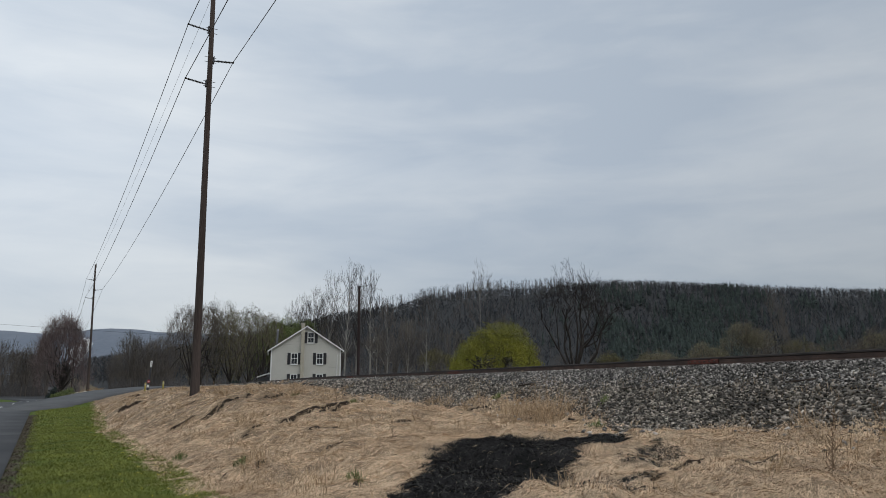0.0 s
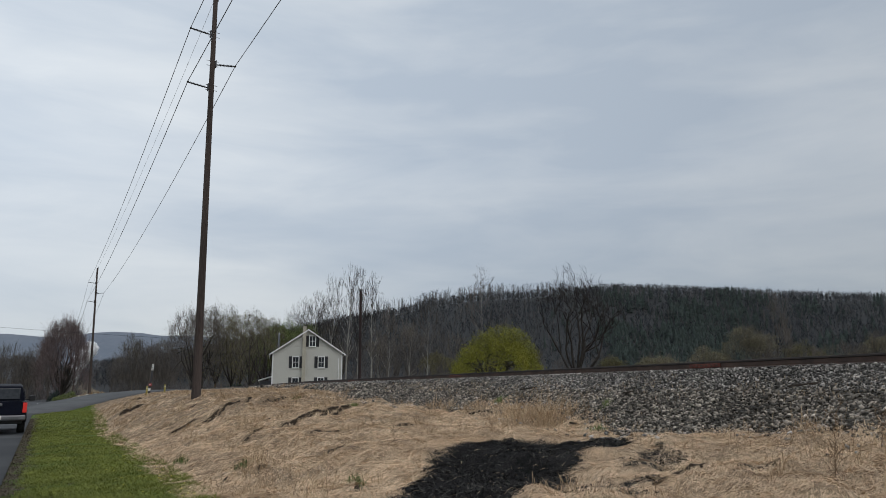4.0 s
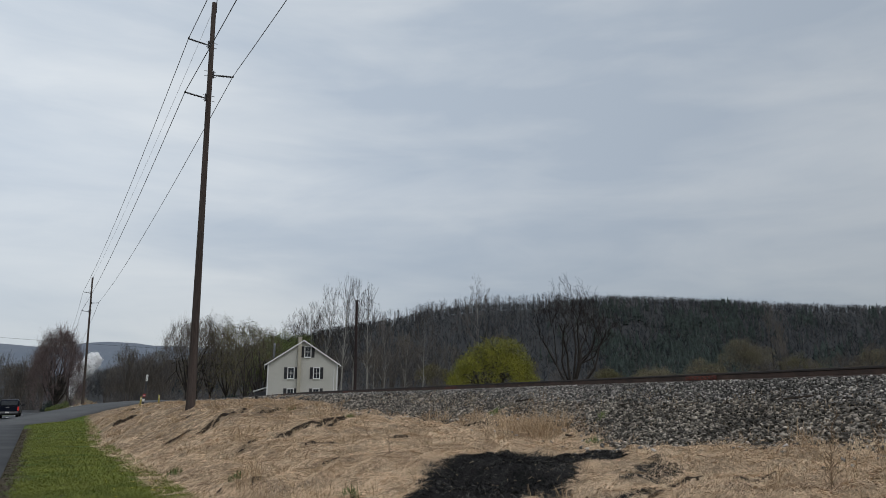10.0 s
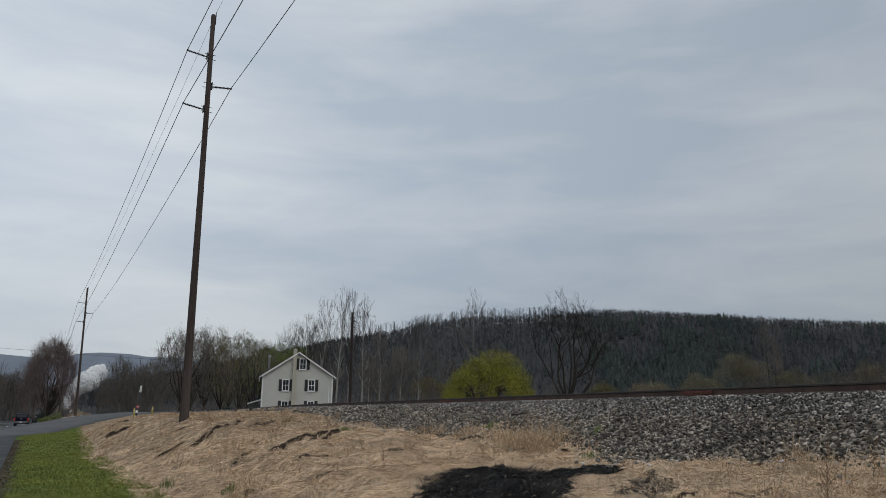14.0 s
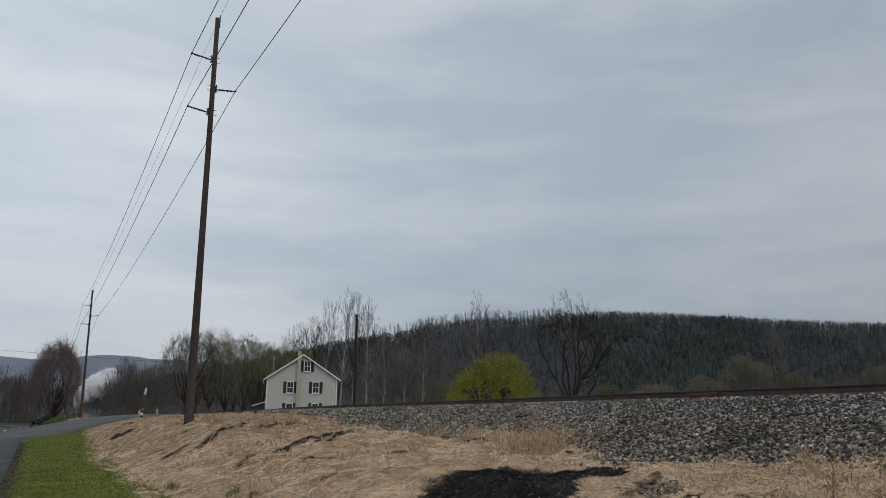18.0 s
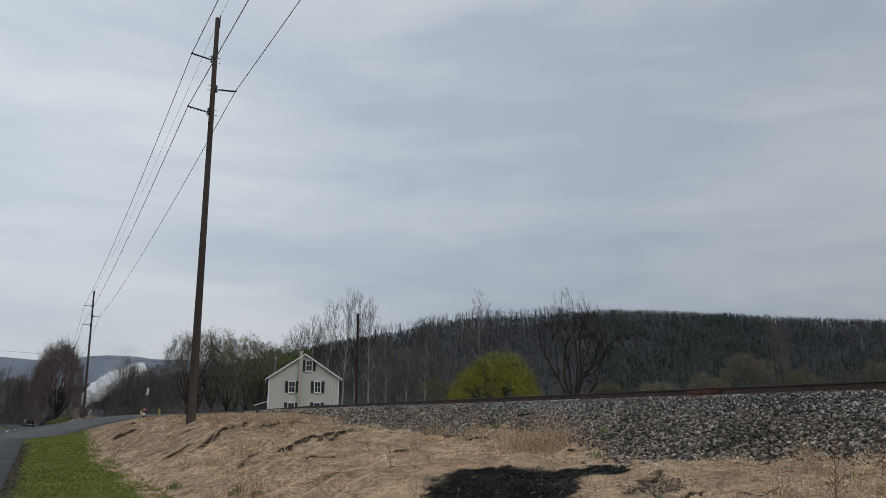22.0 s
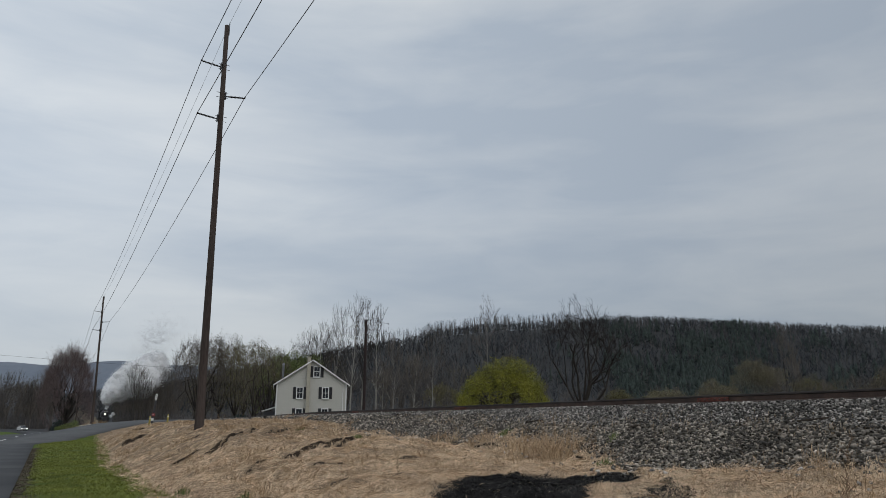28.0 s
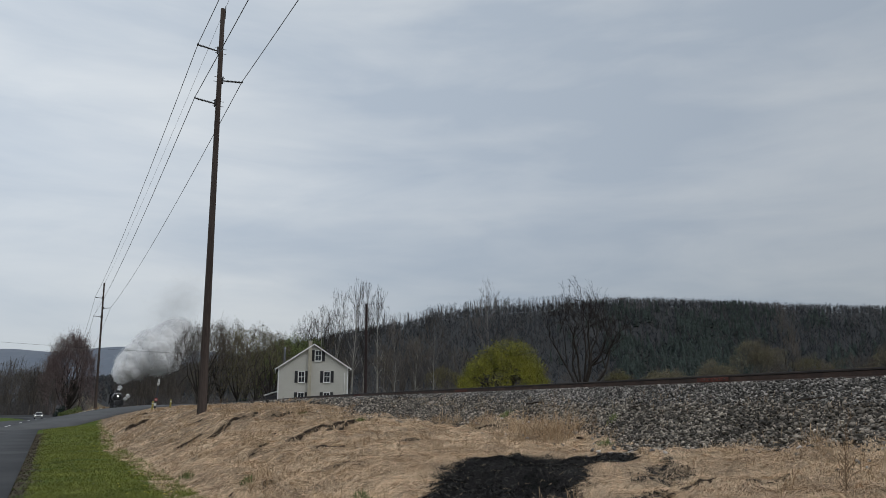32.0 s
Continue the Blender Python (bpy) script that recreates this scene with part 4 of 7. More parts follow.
def grow(rng, height, spread, trunk, clear=0.25, stems=4, depth=6, angle=26, twig=0.012, up=0.12, bend=0.09, leader=0.0, dome=0.0):
    """A bare tree that forks from trunk to twigs, fitted to a height and a reach; and the twigs' ends."""
    trunk_segs, segs, twigs, tips = [], [], [], []

    def swung(d, degrees):
        axis = d.cross(Vector((rng.gauss(0, 1), rng.gauss(0, 1), rng.gauss(0, 1)))).normalized()
        return (Matrix.Rotation(radians(degrees), 3, axis) @ d).normalized()

    def fork(p, d, length, r, level):
        steps = 3 if level < 2 else 2
        r1 = r * 0.78
        for i in range(steps):
            d = (d + Vector((rng.gauss(0, bend), rng.gauss(0, bend), rng.gauss(0, bend) + up * 0.4))).normalized()
            q = p + d * length / steps
            ra, rb = r + (r1 - r) * i / steps, r + (r1 - r) * (i + 1) / steps
            (segs if level < 3 else twigs).append((p[:], q[:], max(ra, twig), max(rb, twig * 0.8)))
            if level >= 2 and rng.random() < 0.55:
                s = swung(d, rng.uniform(25, 60))
                w = p.lerp(q, rng.random())
                e = w + s * length * rng.uniform(0.35, 0.7)
                twigs.append((w[:], e[:], twig, twig * 0.6))
                tips.append(e[:])
            p = q
        if level >= depth:
            tips.append(p[:])
            for _ in range(2):
                e = p + swung(d, rng.uniform(8, 35)) * length * rng.uniform(0.4, 0.8)
                twigs.append((p[:], e[:], twig * 0.8, twig * 0.5))
            return
        n = 3 if rng.random() < 0.22 else 2
        for k in range(n):
            turn = rng.uniform(0.35, 0.7) * angle if k == 0 else rng.uniform(0.7, 1.4) * angle
            nd = swung(d, turn)
            nd = (nd + Vector((0, 0, up))).normalized()
            fork(p, nd, length * rng.uniform(0.70, 0.90), r1 * (0.86 if k == 0 else 0.66), level + 1)

    p, d = Vector((0, 0, -0.2)), Vector((0, 0, 1))
    base_h = max(height * clear, 0.3)
    n = 5
    r = trunk
    for i in range(n):
        d = (d + Vector((rng.gauss(0, 0.04), rng.gauss(0, 0.04), 0.1))).normalized()
        q = p + d * (base_h + 0.2) / n
        trunk_segs.append((p[:], q[:], r * (1.3 if i == 0 else 1.0), r * 0.97))
        r *= 0.97
        p = q
    first = (height - base_h) * 0.27
    if leader:
        # a stem that runs on, with limbs all the way up
        m = 10
        for i in range(m):
            d = (d + Vector((rng.gauss(0, 0.05), rng.gauss(0, 0.05), 0.08))).normalized()
            q = p + d * (height - base_h) * leader / m
            r2 = r * 0.86
            trunk_segs.append((p[:], q[:], max(r, twig), max(r2, twig)))
            for _ in range(max(1, round(stems / 4))):
                a = rng.uniform(0, 2 * math.pi)
                nd = Vector((math.cos(a), math.sin(a), 0.5 + 1.0 * i / m + up)).normalized()
                fork(p.lerp(q, rng.random()), nd, first * (1.0 - 0.55 * i / m) * rng.uniform(0.7, 1.1), max(r2 * 0.5, twig), 2)
            p, r = q, r2
        fork(p, d, first * 0.5, r, 3)
    else:
        for k in range(stems):
            a = 2 * math.pi * (k + 0.6 * rng.random()) / stems
            t = radians(angle) * rng.uniform(0.5, 1.25)
            nd = Vector((math.cos(a) * math.sin(t), math.sin(a) * math.sin(t), math.cos(t)))
            fork(p, nd, first * rng.uniform(0.8, 1.15), r * rng.uniform(0.55, 0.8), 1)
    ends = np.array(tips)
    wide = np.percentile(np.hypot(ends[:, 0], ends[:, 1]), 93)
    tall = np.percentile(ends[:, 2], 99)
    sx = spread / wide
    sz = (height - base_h) / (tall - base_h)

    def fit(c):
        if dome and c[2] > base_h:
            # a rounded crown: what reaches far is drawn in, what stays within is pushed out
            x, y, z = c[0] * sx / spread, c[1] * sx / spread, (c[2] - base_h) / (tall - base_h)
            e = math.sqrt(x * x + y * y + z * z)
            k = min(e, 1.25) ** (1 - dome) / max(e, 0.05)
            return x * k * spread, y * k * spread, base_h + z * k * (height - base_h)
        return c[0] * sx, c[1] * sx, c[2] if c[2] < base_h else base_h + (c[2] - base_h) * sz

    def fitted(rows):
        return [(fit(a), fit(b), ra, rb) for a, b, ra, rb in rows]

    return fitted(trunk_segs), fitted(segs), fitted(twigs), [fit(c) for c in tips]


def ribbons(segs, seed):
    """Twigs as narrow flat slips, each turned its own way."""
    s = segs if isinstance(segs, np.ndarray) else np.array([[*a, *b, ra, rb] for a, b, ra, rb in segs])
    r = np.random.RandomState(seed)
    d = s[:, 3:6] - s[:, :3]
    side = np.cross(d, r.normal(0, 1, d.shape))
    side /= np.linalg.norm(side, axis=1)[:, None] + 1e-9
    a, b = s[:, :3], s[:, 3:6]
    ra, rb = s[:, 6:7], s[:, 7:8]
    verts = np.stack([a - side * ra, a + side * ra, b + side * rb, b - side * rb], 1).reshape(-1, 3)
    return verts, np.arange(len(verts)).reshape(-1, 4)


def joined(*pieces):
    """Several sets of corners and faces as one."""
    vs, fs, n = [], [], 0
    for v, f in pieces:
        vs.append(v)
        fs.append(f + n)
        n += len(v)
    return np.concatenate(vs), np.concatenate(fs)


def leaf_cards(rng, centres, size, n, spread):
    """Small two-sided leaf clumps about the given places, each a bent blade of two triangles."""
    r = np.random.RandomState(rng.randrange(10 ** 6))
    c = np.repeat(np.array(centres), n, axis=0)
    c = c + r.normal(0, spread, c.shape)
    a = r.normal(0, 1, c.shape)
    a /= np.linalg.norm(a, axis=1)[:, None]
    b = np.cross(a, r.normal(0, 1, c.shape))
    b /= np.linalg.norm(b, axis=1)[:, None]
    s = size * r.uniform(0.6, 1.5, (len(c), 1))
    up = np.cross(a, b) * s * 0.25
    verts = np.stack([c - a * s, c + b * s * 0.55 + up, c + a * s, c - b * s * 0.55 + up], 1).reshape(-1, 3)
    i = np.arange(len(c))[:, None] * 4
    tris = np.concatenate([i + [[0, 1, 2]], i + [[0, 2, 3]]], 1).reshape(-1, 3)
    return verts, tris


def tree(name, label, at, rng, bark, leaves=None, leaf_size=0.05, leaf_n=3, leaf_spread=0.15, twig_bark=None, turn=0.0, group="", category="tree", sink=0.0, hollow=0.0, fuzz=0, **shape):
    base = tagged(empty(name, (at[0], at[1], land_at(at[0], at[1]) - sink), turn), label, category, group)
    trunk_segs, segs, twigs, tips = grow(rng, **shape)
    v, q = stem(trunk_segs, 8)
    hang(new("trunk", tri_mesh("trunk", v, q, bark, True)), base)
    hang(new("branchwork", tri_mesh("branchwork", *tubes(segs, 4), bark, True)), base)
    if fuzz:
        fine = np.repeat(np.array(tips), fuzz, axis=0)
        r = np.random.RandomState(rng.randrange(10 ** 6))
        mid = np.array([0, 0, shape["height"] * 0.3])
        out = (fine - mid) / np.linalg.norm(fine - mid, axis=1)[:, None] + r.normal(0, 0.5, fine.shape) + [0, 0, 0.25]
        start = fine + r.normal(0, 0.03, fine.shape) * shape["spread"] - out * 0.25
        ends = start + out * r.uniform(0.03, 0.09, (len(fine), 1)) * shape["height"]
        twigs = twigs + [(a, b, shape["twig"] * 0.7, shape["twig"] * 0.45) for a, b in zip(start, ends)]
    hang(new("crown", tri_mesh("crown", *ribbons(twigs, 5), twig_bark or bark)), base)
    if hollow:
        # the stems show below, where the crown is open
        tips = [c for c in tips if c[2] > hollow * (1.5 - math.hypot(c[0], c[1]))]
    if leaves:
        v, t = leaf_cards(rng, tips, leaf_size, leaf_n, leaf_spread)
        hang(new("foliage", tri_mesh("foliage", v, t, leaves)), base)
    return base


def place(lat, ahead):
    """A place by its distance to the right of and ahead along the view's middle line."""
    return lat * CAM_RIGHT[0] + ahead * CAM_AHEAD[0], lat * CAM_RIGHT[1] + ahead * CAM_AHEAD[1]


def at_x(x, ahead):
    return place((x - 784) / 1256 * ahead, ahead)


def build_trees():
    rng = random.Random(4)
    # the broad yellow-green tree beyond the track
    tree("flowering_shrub", "broad rounded yellow-green budding tree beyond the track", at_x(878, 55), rng, M_bark_dark, M_leaf_yellow, 0.042, 14, 0.16, hollow=1.5, dome=0.5, height=5.2, spread=3.6, trunk=0.16, clear=0.05, stems=22, depth=6, angle=56, twig=0.01, up=0.02)
    # the large bare tree, forked from low down
    tree("bare_tree", "large dark leafless tree with many upright limbs", at_x(1016, 74), random.Random(8), M_bark_dark, None, dome=0.3, height=13.2, spread=5.2, trunk=0.27, clear=0.08, stems=8, depth=6, angle=34, twig=0.014, up=0.06, bend=0.11)
    # pale sycamores behind the house
    for x, d, h, w in ((606, 150, 27.0, 3.6), (628, 156, 27.8, 3.4), (652, 152, 25.5, 3.2), (578, 160, 26.0, 4.2), (548, 165, 23.5, 4.2), (522, 168, 21.5, 4), (498, 170, 19.5, 4), (560, 185, 25, 4), (535, 182, 22.5, 4), (478, 165, 16.5, 4)):
        tree("sycamore", "tall pale-barked leafless sycamore behind the farmhouse", at_x(x, d), rng, M_bark_pale, None, twig_bark=M_bark_dark, height=h, spread=w * 1.15, trunk=0.22, clear=0.22, stems=7, depth=5, angle=36, twig=0.02, up=0.08, bend=0.16, leader=0.8)
    for x, d, h, w in ((852, 130, 23.0, 4.0), (681, 120, 14.5, 2.2), (750, 118, 15.5, 2.4), (716, 125, 13, 2.6), (664, 135, 12, 2.4)):
        tree("pale_tree", "slender pale-barked leafless tree beyond the track", at_x(x, d), rng, M_bark_pale, None, twig_bark=M_bark, height=h, spread=w * 1.4, trunk=0.10, clear=0.2, stems=6, depth=5, angle=30, twig=0.014, bend=0.17, up=0.08, leader=0.8)
    # trees with buds by the crossing
    for x, d, h, w, leaf, k in ((333, 112, 13.6, 5.8, None, 9), (375, 124, 15.5, 5.0, M_leaf_olive, 8), (404, 116, 14.2, 4.6, M_leaf_olive, 6), (436, 106, 13.0, 4.6, M_leaf_olive, 5), (462, 122, 13.5, 4.8, M_leaf_olive, 7), (352, 142, 15.5, 5.4, M_leaf_tan, 8), (420, 140, 16.5, 5.4, M_leaf_green, 8), (452, 142, 15.5, 5.0, M_leaf_green, 7)):
        tree("budding_tree", "spreading leafless tree with pale olive buds", at_x(x, d), rng, M_bark_dark, leaf, 0.06, 2, 0.35, twig_bark=M_bark, height=h, spread=w, trunk=0.13 + 0.01 * k, clear=0.04 + 0.01 * k, fuzz=0 if leaf else 1, stems=k, depth=7 if d < 130 else 6, angle=40 + k, twig=0.014, up=0.09, bend=0.13, dome=0.45)
    # fresh green behind the house
    for x, d, h, w in ((440, 150, 11.5, 4), (468, 146, 12, 4.2), (500, 158, 15.5, 5), (528, 166, 16, 5), (484, 172, 16.5, 5)):
        tree("green_tree", "young tree in fresh green leaf behind the farmhouse", at_x(x, d), rng, M_bark_dark, M_leaf_green, 0.13, 15, 0.5, height=h, spread=w, trunk=0.2, clear=0.1, stems=6, depth=5, angle=34, twig=0.02, dome=0.3)
    # the reddish tree by the road
    tree("red_maple", "dark trunked maple with reddish buds beside the road", at_x(102, 150), random.Random(21), M_bark_dark, None, fuzz=3, twig_bark=M_bark_red, height=17.6, spread=5.5, trunk=0.25, clear=0.08, stems=22, depth=6, angle=50, twig=0.019, up=0.10, bend=0.08, dome=0.5)
    # olive and tan trees at the foot of the ridge
    for x, d, h, w, leaf in ((1168, 150, 7.5, 4.2, M_leaf_tan), (1150, 156, 7, 3.6, M_leaf_tan), (1252, 148, 9, 4.0, M_leaf_tan), (1272, 154, 8, 3.6, M_leaf_tan), (1320, 152, 13.5, 4.6, M_leaf_tan), (1346, 156, 12.5, 4.4, M_leaf_tan), (1422, 158, 10.5, 4.6, M_leaf_olive), (1208, 160, 6, 3.6, M_leaf_tan), (1515, 150, 8, 4.0, M_leaf_tan), (1085, 150, 7, 3.4, M_leaf_olive), (1562, 146, 11, 4.0, M_leaf_tan), (1466, 152, 7, 3.6, M_leaf_tan), (770, 150, 8, 4.0, M_leaf_olive), (1625, 150, 11, 4.4, M_leaf_tan)):
        tree("olive_tree", "tan leafless tree with olive buds below the ridge", at_x(x, d), rng, M_bark, leaf, 0.075, 4, 0.35, twig_bark=M_bark, height=h, spread=w, trunk=0.14, clear=0.08, stems=8, depth=6, angle=30, twig=0.018, up=0.16, dome=0.15)
    for x, d, h, w in ((1377, 140, 19.5, 3.4), (1390, 132, 12.5, 2.6), (1522, 130, 8.5, 2.2), (1553, 130, 11, 3.4), (1500, 120, 8.5, 2.2), (1440, 128, 8, 2.0), (1365, 128, 7.5, 2.4)):
        tree("tall_bare_tree", "tall dark leafless tree beyond the track", at_x(x, d), rng, M_bark_dark, None, twig_bark=M_bark, height=h, spread=w, trunk=0.15, clear=0.25, stems=5, depth=6, angle=26, twig=0.013, up=0.08, bend=0.16, leader=0.6)


build_trees()


def build_woods():
    """Bare woods round the valley: a few grown trees, copied about."""
    rng = random.Random(11)
    kinds = []
    for k in range(6):
        kinds.append(tree("woodland_tree", "slender grey leafless woodland tree", (200 + 8 * k, -300), rng, M_bark, M_leaf_olive if k == 2 else None, 0.09, 1, 0.4, twig_bark=M_brush if k % 2 else M_bark, group="bare woodland trees", height=15.5 + 1.5 * (k % 3), spread=4.4, trunk=0.19, clear=0.2, stems=5, depth=5, angle=27, twig=0.026, up=0.06))
    spots = []
    for x0, x1, d0, d1, n, s in ((-60, 85, 265, 350, 66, 1.15), (110, 175, 235, 310, 24, 0.85), (150, 300, 215, 330, 74, 1.0), (290, 480, 150, 210, 12, 0.8), (640, 830, 160, 260, 22, 0.8), (480, 640, 175, 240, 16, 1.0), (760, 1080, 170, 280, 20, 0.75), (1050, 1640, 170, 280, 40, 0.62)):
        for _ in range(n):
            spots.append((rng.uniform(x0, x1), rng.uniform(d0, d1), s))
    for i, (x, d, big) in enumerate(spots):
        u, v = at_x(x, d)
        if abs(u - float(track_u(v))) < 8:
            u += 16
        s = rng.uniform(0.75, 1.05) * big
        m = Matrix.Translation((u, v, land_at(u, v))) @ Matrix.Rotation(rng.uniform(0, 6.28), 4, "Z")
        ob = copy_thing(kinds[i % 6], m)
        ob.scale = (s, s, s)
    for k, ob in enumerate(kinds):
        u, v = at_x(680 + 18 * k, 200)
        ob.location = (u, v, land_at(u, v))


build_woods()


def undergrowth():
    """Bare brush below the woods."""
    r = np.random.RandomState(31)
    segs = []
    for x0, x1, d0, d1, n, h in ((-60, 72, 262, 330, 460, 5.5), (95, 290, 225, 290, 620, 4.0), (290, 480, 130, 190, 260, 2.6), (600, 800, 130, 220, 420, 3.4), (760, 1100, 140, 240, 420, 3.2), (1050, 1640, 130, 240, 900, 3.6)):
        d = r.uniform(d0, d1, n)
        lat = (r.uniform(x0, x1, n) - 784) / 1256 * d
        u, v = lat * CAM_RIGHT[0] + d * CAM_AHEAD[0], lat * CAM_RIGHT[1] + d * CAM_AHEAD[1]
        keep = np.abs(u - track_u(v)) > 6
        u, v = u[keep], v[keep]
        z = land(u, v)
        for i in range(len(u)):
            tall = h * r.choice([0.35, 0.6, 0.9, 1.35])
            for k in range(8):
                l = tall * r.uniform(0.5, 1.1)
                a, t = r.uniform(0, 6.28), r.uniform(0.1, 0.6)
                p = np.array([u[i] + r.normal(0, 0.5), v[i] + r.normal(0, 0.5), z[i]])
                q = p + [l * t * math.cos(a), l * t * math.sin(a), l * 0.6]
                segs.append((p, q, 0.035, 0.025))
                for j in range(2):
                    b = r.uniform(0, 6.28)
                    segs.append((q, q + [l * 0.3 * math.cos(b), l * 0.3 * math.sin(b), l * r.uniform(0.15, 0.45)], 0.025, 0.015))
    v, q = ribbons(segs, 8)
    tagged(new("undergrowth", tri_mesh("undergrowth", v, q, M_brush)), "grey-brown bare brush under the woods", "brush", kind="stuff")


undergrowth()


def far_forest():
    """The trees of the ridge, too many to count, in stands of their own tone under a bluish haze tint."""
    r = np.random.RandomState(9)
    n = 13000
    ahead = 420 + 590 * r.uniform(0, 1, n) ** 0.8
    x = r.uniform(80, 1640, n)
    crest = (r.uniform(0, 1, n) < np.where((x > 660) & (x < 1010), 0.19, 0.15)) & (x > 540)
    ahead = np.where(crest, r.uniform(900, 1015, n), ahead)
    stand = crest & (x > 660) & (x < 1010) & (ahead > 958)
    ahead = np.where(stand, 985 + (ahead - 950) * 0.8, ahead)
    lat = (x - 784) / 1256 * ahead
    u, v = lat * CAM_RIGHT[0] + ahead * CAM_AHEAD[0], lat * CAM_RIGHT[1] + ahead * CAM_AHEAD[1]
    z = land(u, v)
    h = np.where(stand, r.uniform(26, 34, n), r.uniform(8, 14, n))
    h = np.where(crest & ~stand, r.uniform(9, 14.5, n), h)
    # the mesh cuts the crest a little lower than the true curve
    z = z - np.where(ahead > 900, 0.6, 0)
    patch = rough(u, v, 90, 61) + 0.7 * rough(u, v, 30, 62) + r.normal(0, 0.35, n)
    kind = np.clip(np.round(2 + 1.1 * patch + r.normal(0, 0.8, n)), 0, 4).astype(int)
    base = np.stack([u, v, z], 1)
    top = base + np.stack([r.normal(0, 0.6, n), r.normal(0, 0.6, n), h * 0.85], 1)
    bole = stand | (r.uniform(0, 1, n) < 0.4)
    trunks = [(p - [0, 0, 1], q, 0.5 if big else 0.2, 0.16 if big else 0.09) for p, q, big in zip(base[bole], top[bole], stand[bole])]
    for tone, (material, words) in enumerate(zip(M_FAR_HAZED, ("dark slate", "dark grey", "grey-brown", "warm brown", "pale grey"))):
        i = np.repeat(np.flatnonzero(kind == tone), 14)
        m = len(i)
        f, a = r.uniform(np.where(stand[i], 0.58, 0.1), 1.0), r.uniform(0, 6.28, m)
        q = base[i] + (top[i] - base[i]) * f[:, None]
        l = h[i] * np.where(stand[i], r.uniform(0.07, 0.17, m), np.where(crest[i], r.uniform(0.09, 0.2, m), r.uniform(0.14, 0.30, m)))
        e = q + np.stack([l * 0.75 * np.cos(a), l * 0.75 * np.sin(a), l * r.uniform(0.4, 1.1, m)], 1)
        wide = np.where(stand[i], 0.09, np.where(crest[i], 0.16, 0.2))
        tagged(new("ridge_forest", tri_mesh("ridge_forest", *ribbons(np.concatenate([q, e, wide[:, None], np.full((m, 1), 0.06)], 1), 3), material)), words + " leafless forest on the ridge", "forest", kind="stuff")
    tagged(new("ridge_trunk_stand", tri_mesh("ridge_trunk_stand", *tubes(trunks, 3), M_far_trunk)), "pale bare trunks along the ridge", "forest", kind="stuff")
    # conifers in dark drifts: ragged tiers of boughs round each stem
    spots = []
    for k in range(52):
        cx = r.normal(1225, 70) if k < 40 else r.uniform(1060, 1600)
        ca = r.uniform(430, 740) if k < 46 else r.uniform(740, 840)
        for j in range(r.randint(8, 24)):
            spots.append((cx + r.normal(0, 15), ca + r.normal(0, 28), r.uniform(9, 16), r.uniform(3.2, 5.4)))
    spots += [(r.uniform(960, 1620), r.uniform(460, 800), r.uniform(7, 12), r.uniform(2.0, 3.2)) for _ in range(90)]
    spots += [(xx, dd, r.uniform(14, 19), 4.2) for xx, dd in ((1072, 1010), (1094, 1012), (1103, 1006), (1028, 1010), (1265, 1015), (870, 1005), (832, 1008), (1110, 1005), (655, 1000), (672, 1004), (640, 998), (1240, 980), (1205, 960), (996, 1010))]
    verts, tris = [], []
    for x, ahead, hh, w in spots:
        lat = (x - 784) / 1256 * ahead
        u, v = lat * CAM_RIGHT[0] + ahead * CAM_AHEAD[0], lat * CAM_RIGHT[1] + ahead * CAM_AHEAD[1]
        z = land_at(u, v)
        for tier in range(7):
            f = 0.12 + 0.74 * tier / 6
            a0, reach, drop = r.uniform(0, 6.28), w * (1.05 - f), hh * 0.16
            first = len(verts)
            verts.append((u + r.normal(0, 0.1), v + r.normal(0, 0.1), z + hh * f + drop))
            for k in range(8):
                a, q = a0 + k * 0.785, reach * (r.uniform(0.85, 1.3) if k % 2 else r.uniform(0.35, 0.7))
                verts.append((u + q * math.cos(a), v + q * math.sin(a), z + hh * f - drop * r.uniform(0.1, 0.7)))
                tris.append((first, first + 1 + k, first + 1 + (k + 1) % 8))
    tagged(new("conifer_stand", tri_mesh("conifer_stand", np.array(verts), np.array(tris), M_pine)), "dark green conifers scattered over the ridge", "forest", kind="stuff")


far_forest()


# ---- signs at the crossing ----
def crossing_post():
    base = tagged(empty("crossing_post", (5.85, 77.9, 1.28), radians(27)), "dark leaning signpost with white plate and red sign", "sign post")
    base.rotation_euler = (0, radians(4.5), radians(-20))
    bm = bmesh.new()
    box(bm, (0.17, 0.14, 3.2), (0, 0, 1.4), 0.02)
    part("post", bm, M_steel_dark, base)
    bm = bmesh.new()
    box(bm, (0.2, 0.03, 0.62), (0, -0.10, 2.75), 0.01)
    plate = part("white_plate", bm, M_white, base)
    for k in range(3):
        bm = bmesh.new()
        box(bm, (0.08, 0.012, 0.07), (0, -0.12, 2.56 + 0.18 * k))
        part("mark", bm, M_steel_dark, plate)
    bm = bmesh.new()
    lathe(bm, [(0.16, -0.015), (0.16, 0.015)], 8, Matrix.Translation((0.02, -0.12, 1.0)) @ Matrix.Rotation(radians(90), 4, "X"))
    sign = part("red_sign", bm, M_red, base)
    bm = bmesh.new()
    box(bm, (0.18, 0.012, 0.05), (0.02, -0.145, 1.0))
    part("mark", bm, M_white, sign)
    bm = bmesh.new()
    box(bm, (0.22, 0.03, 0.26), (0, -0.11, 0.52), 0.01)
    part("lower_plate", bm, M_white, base)


crossing_post()


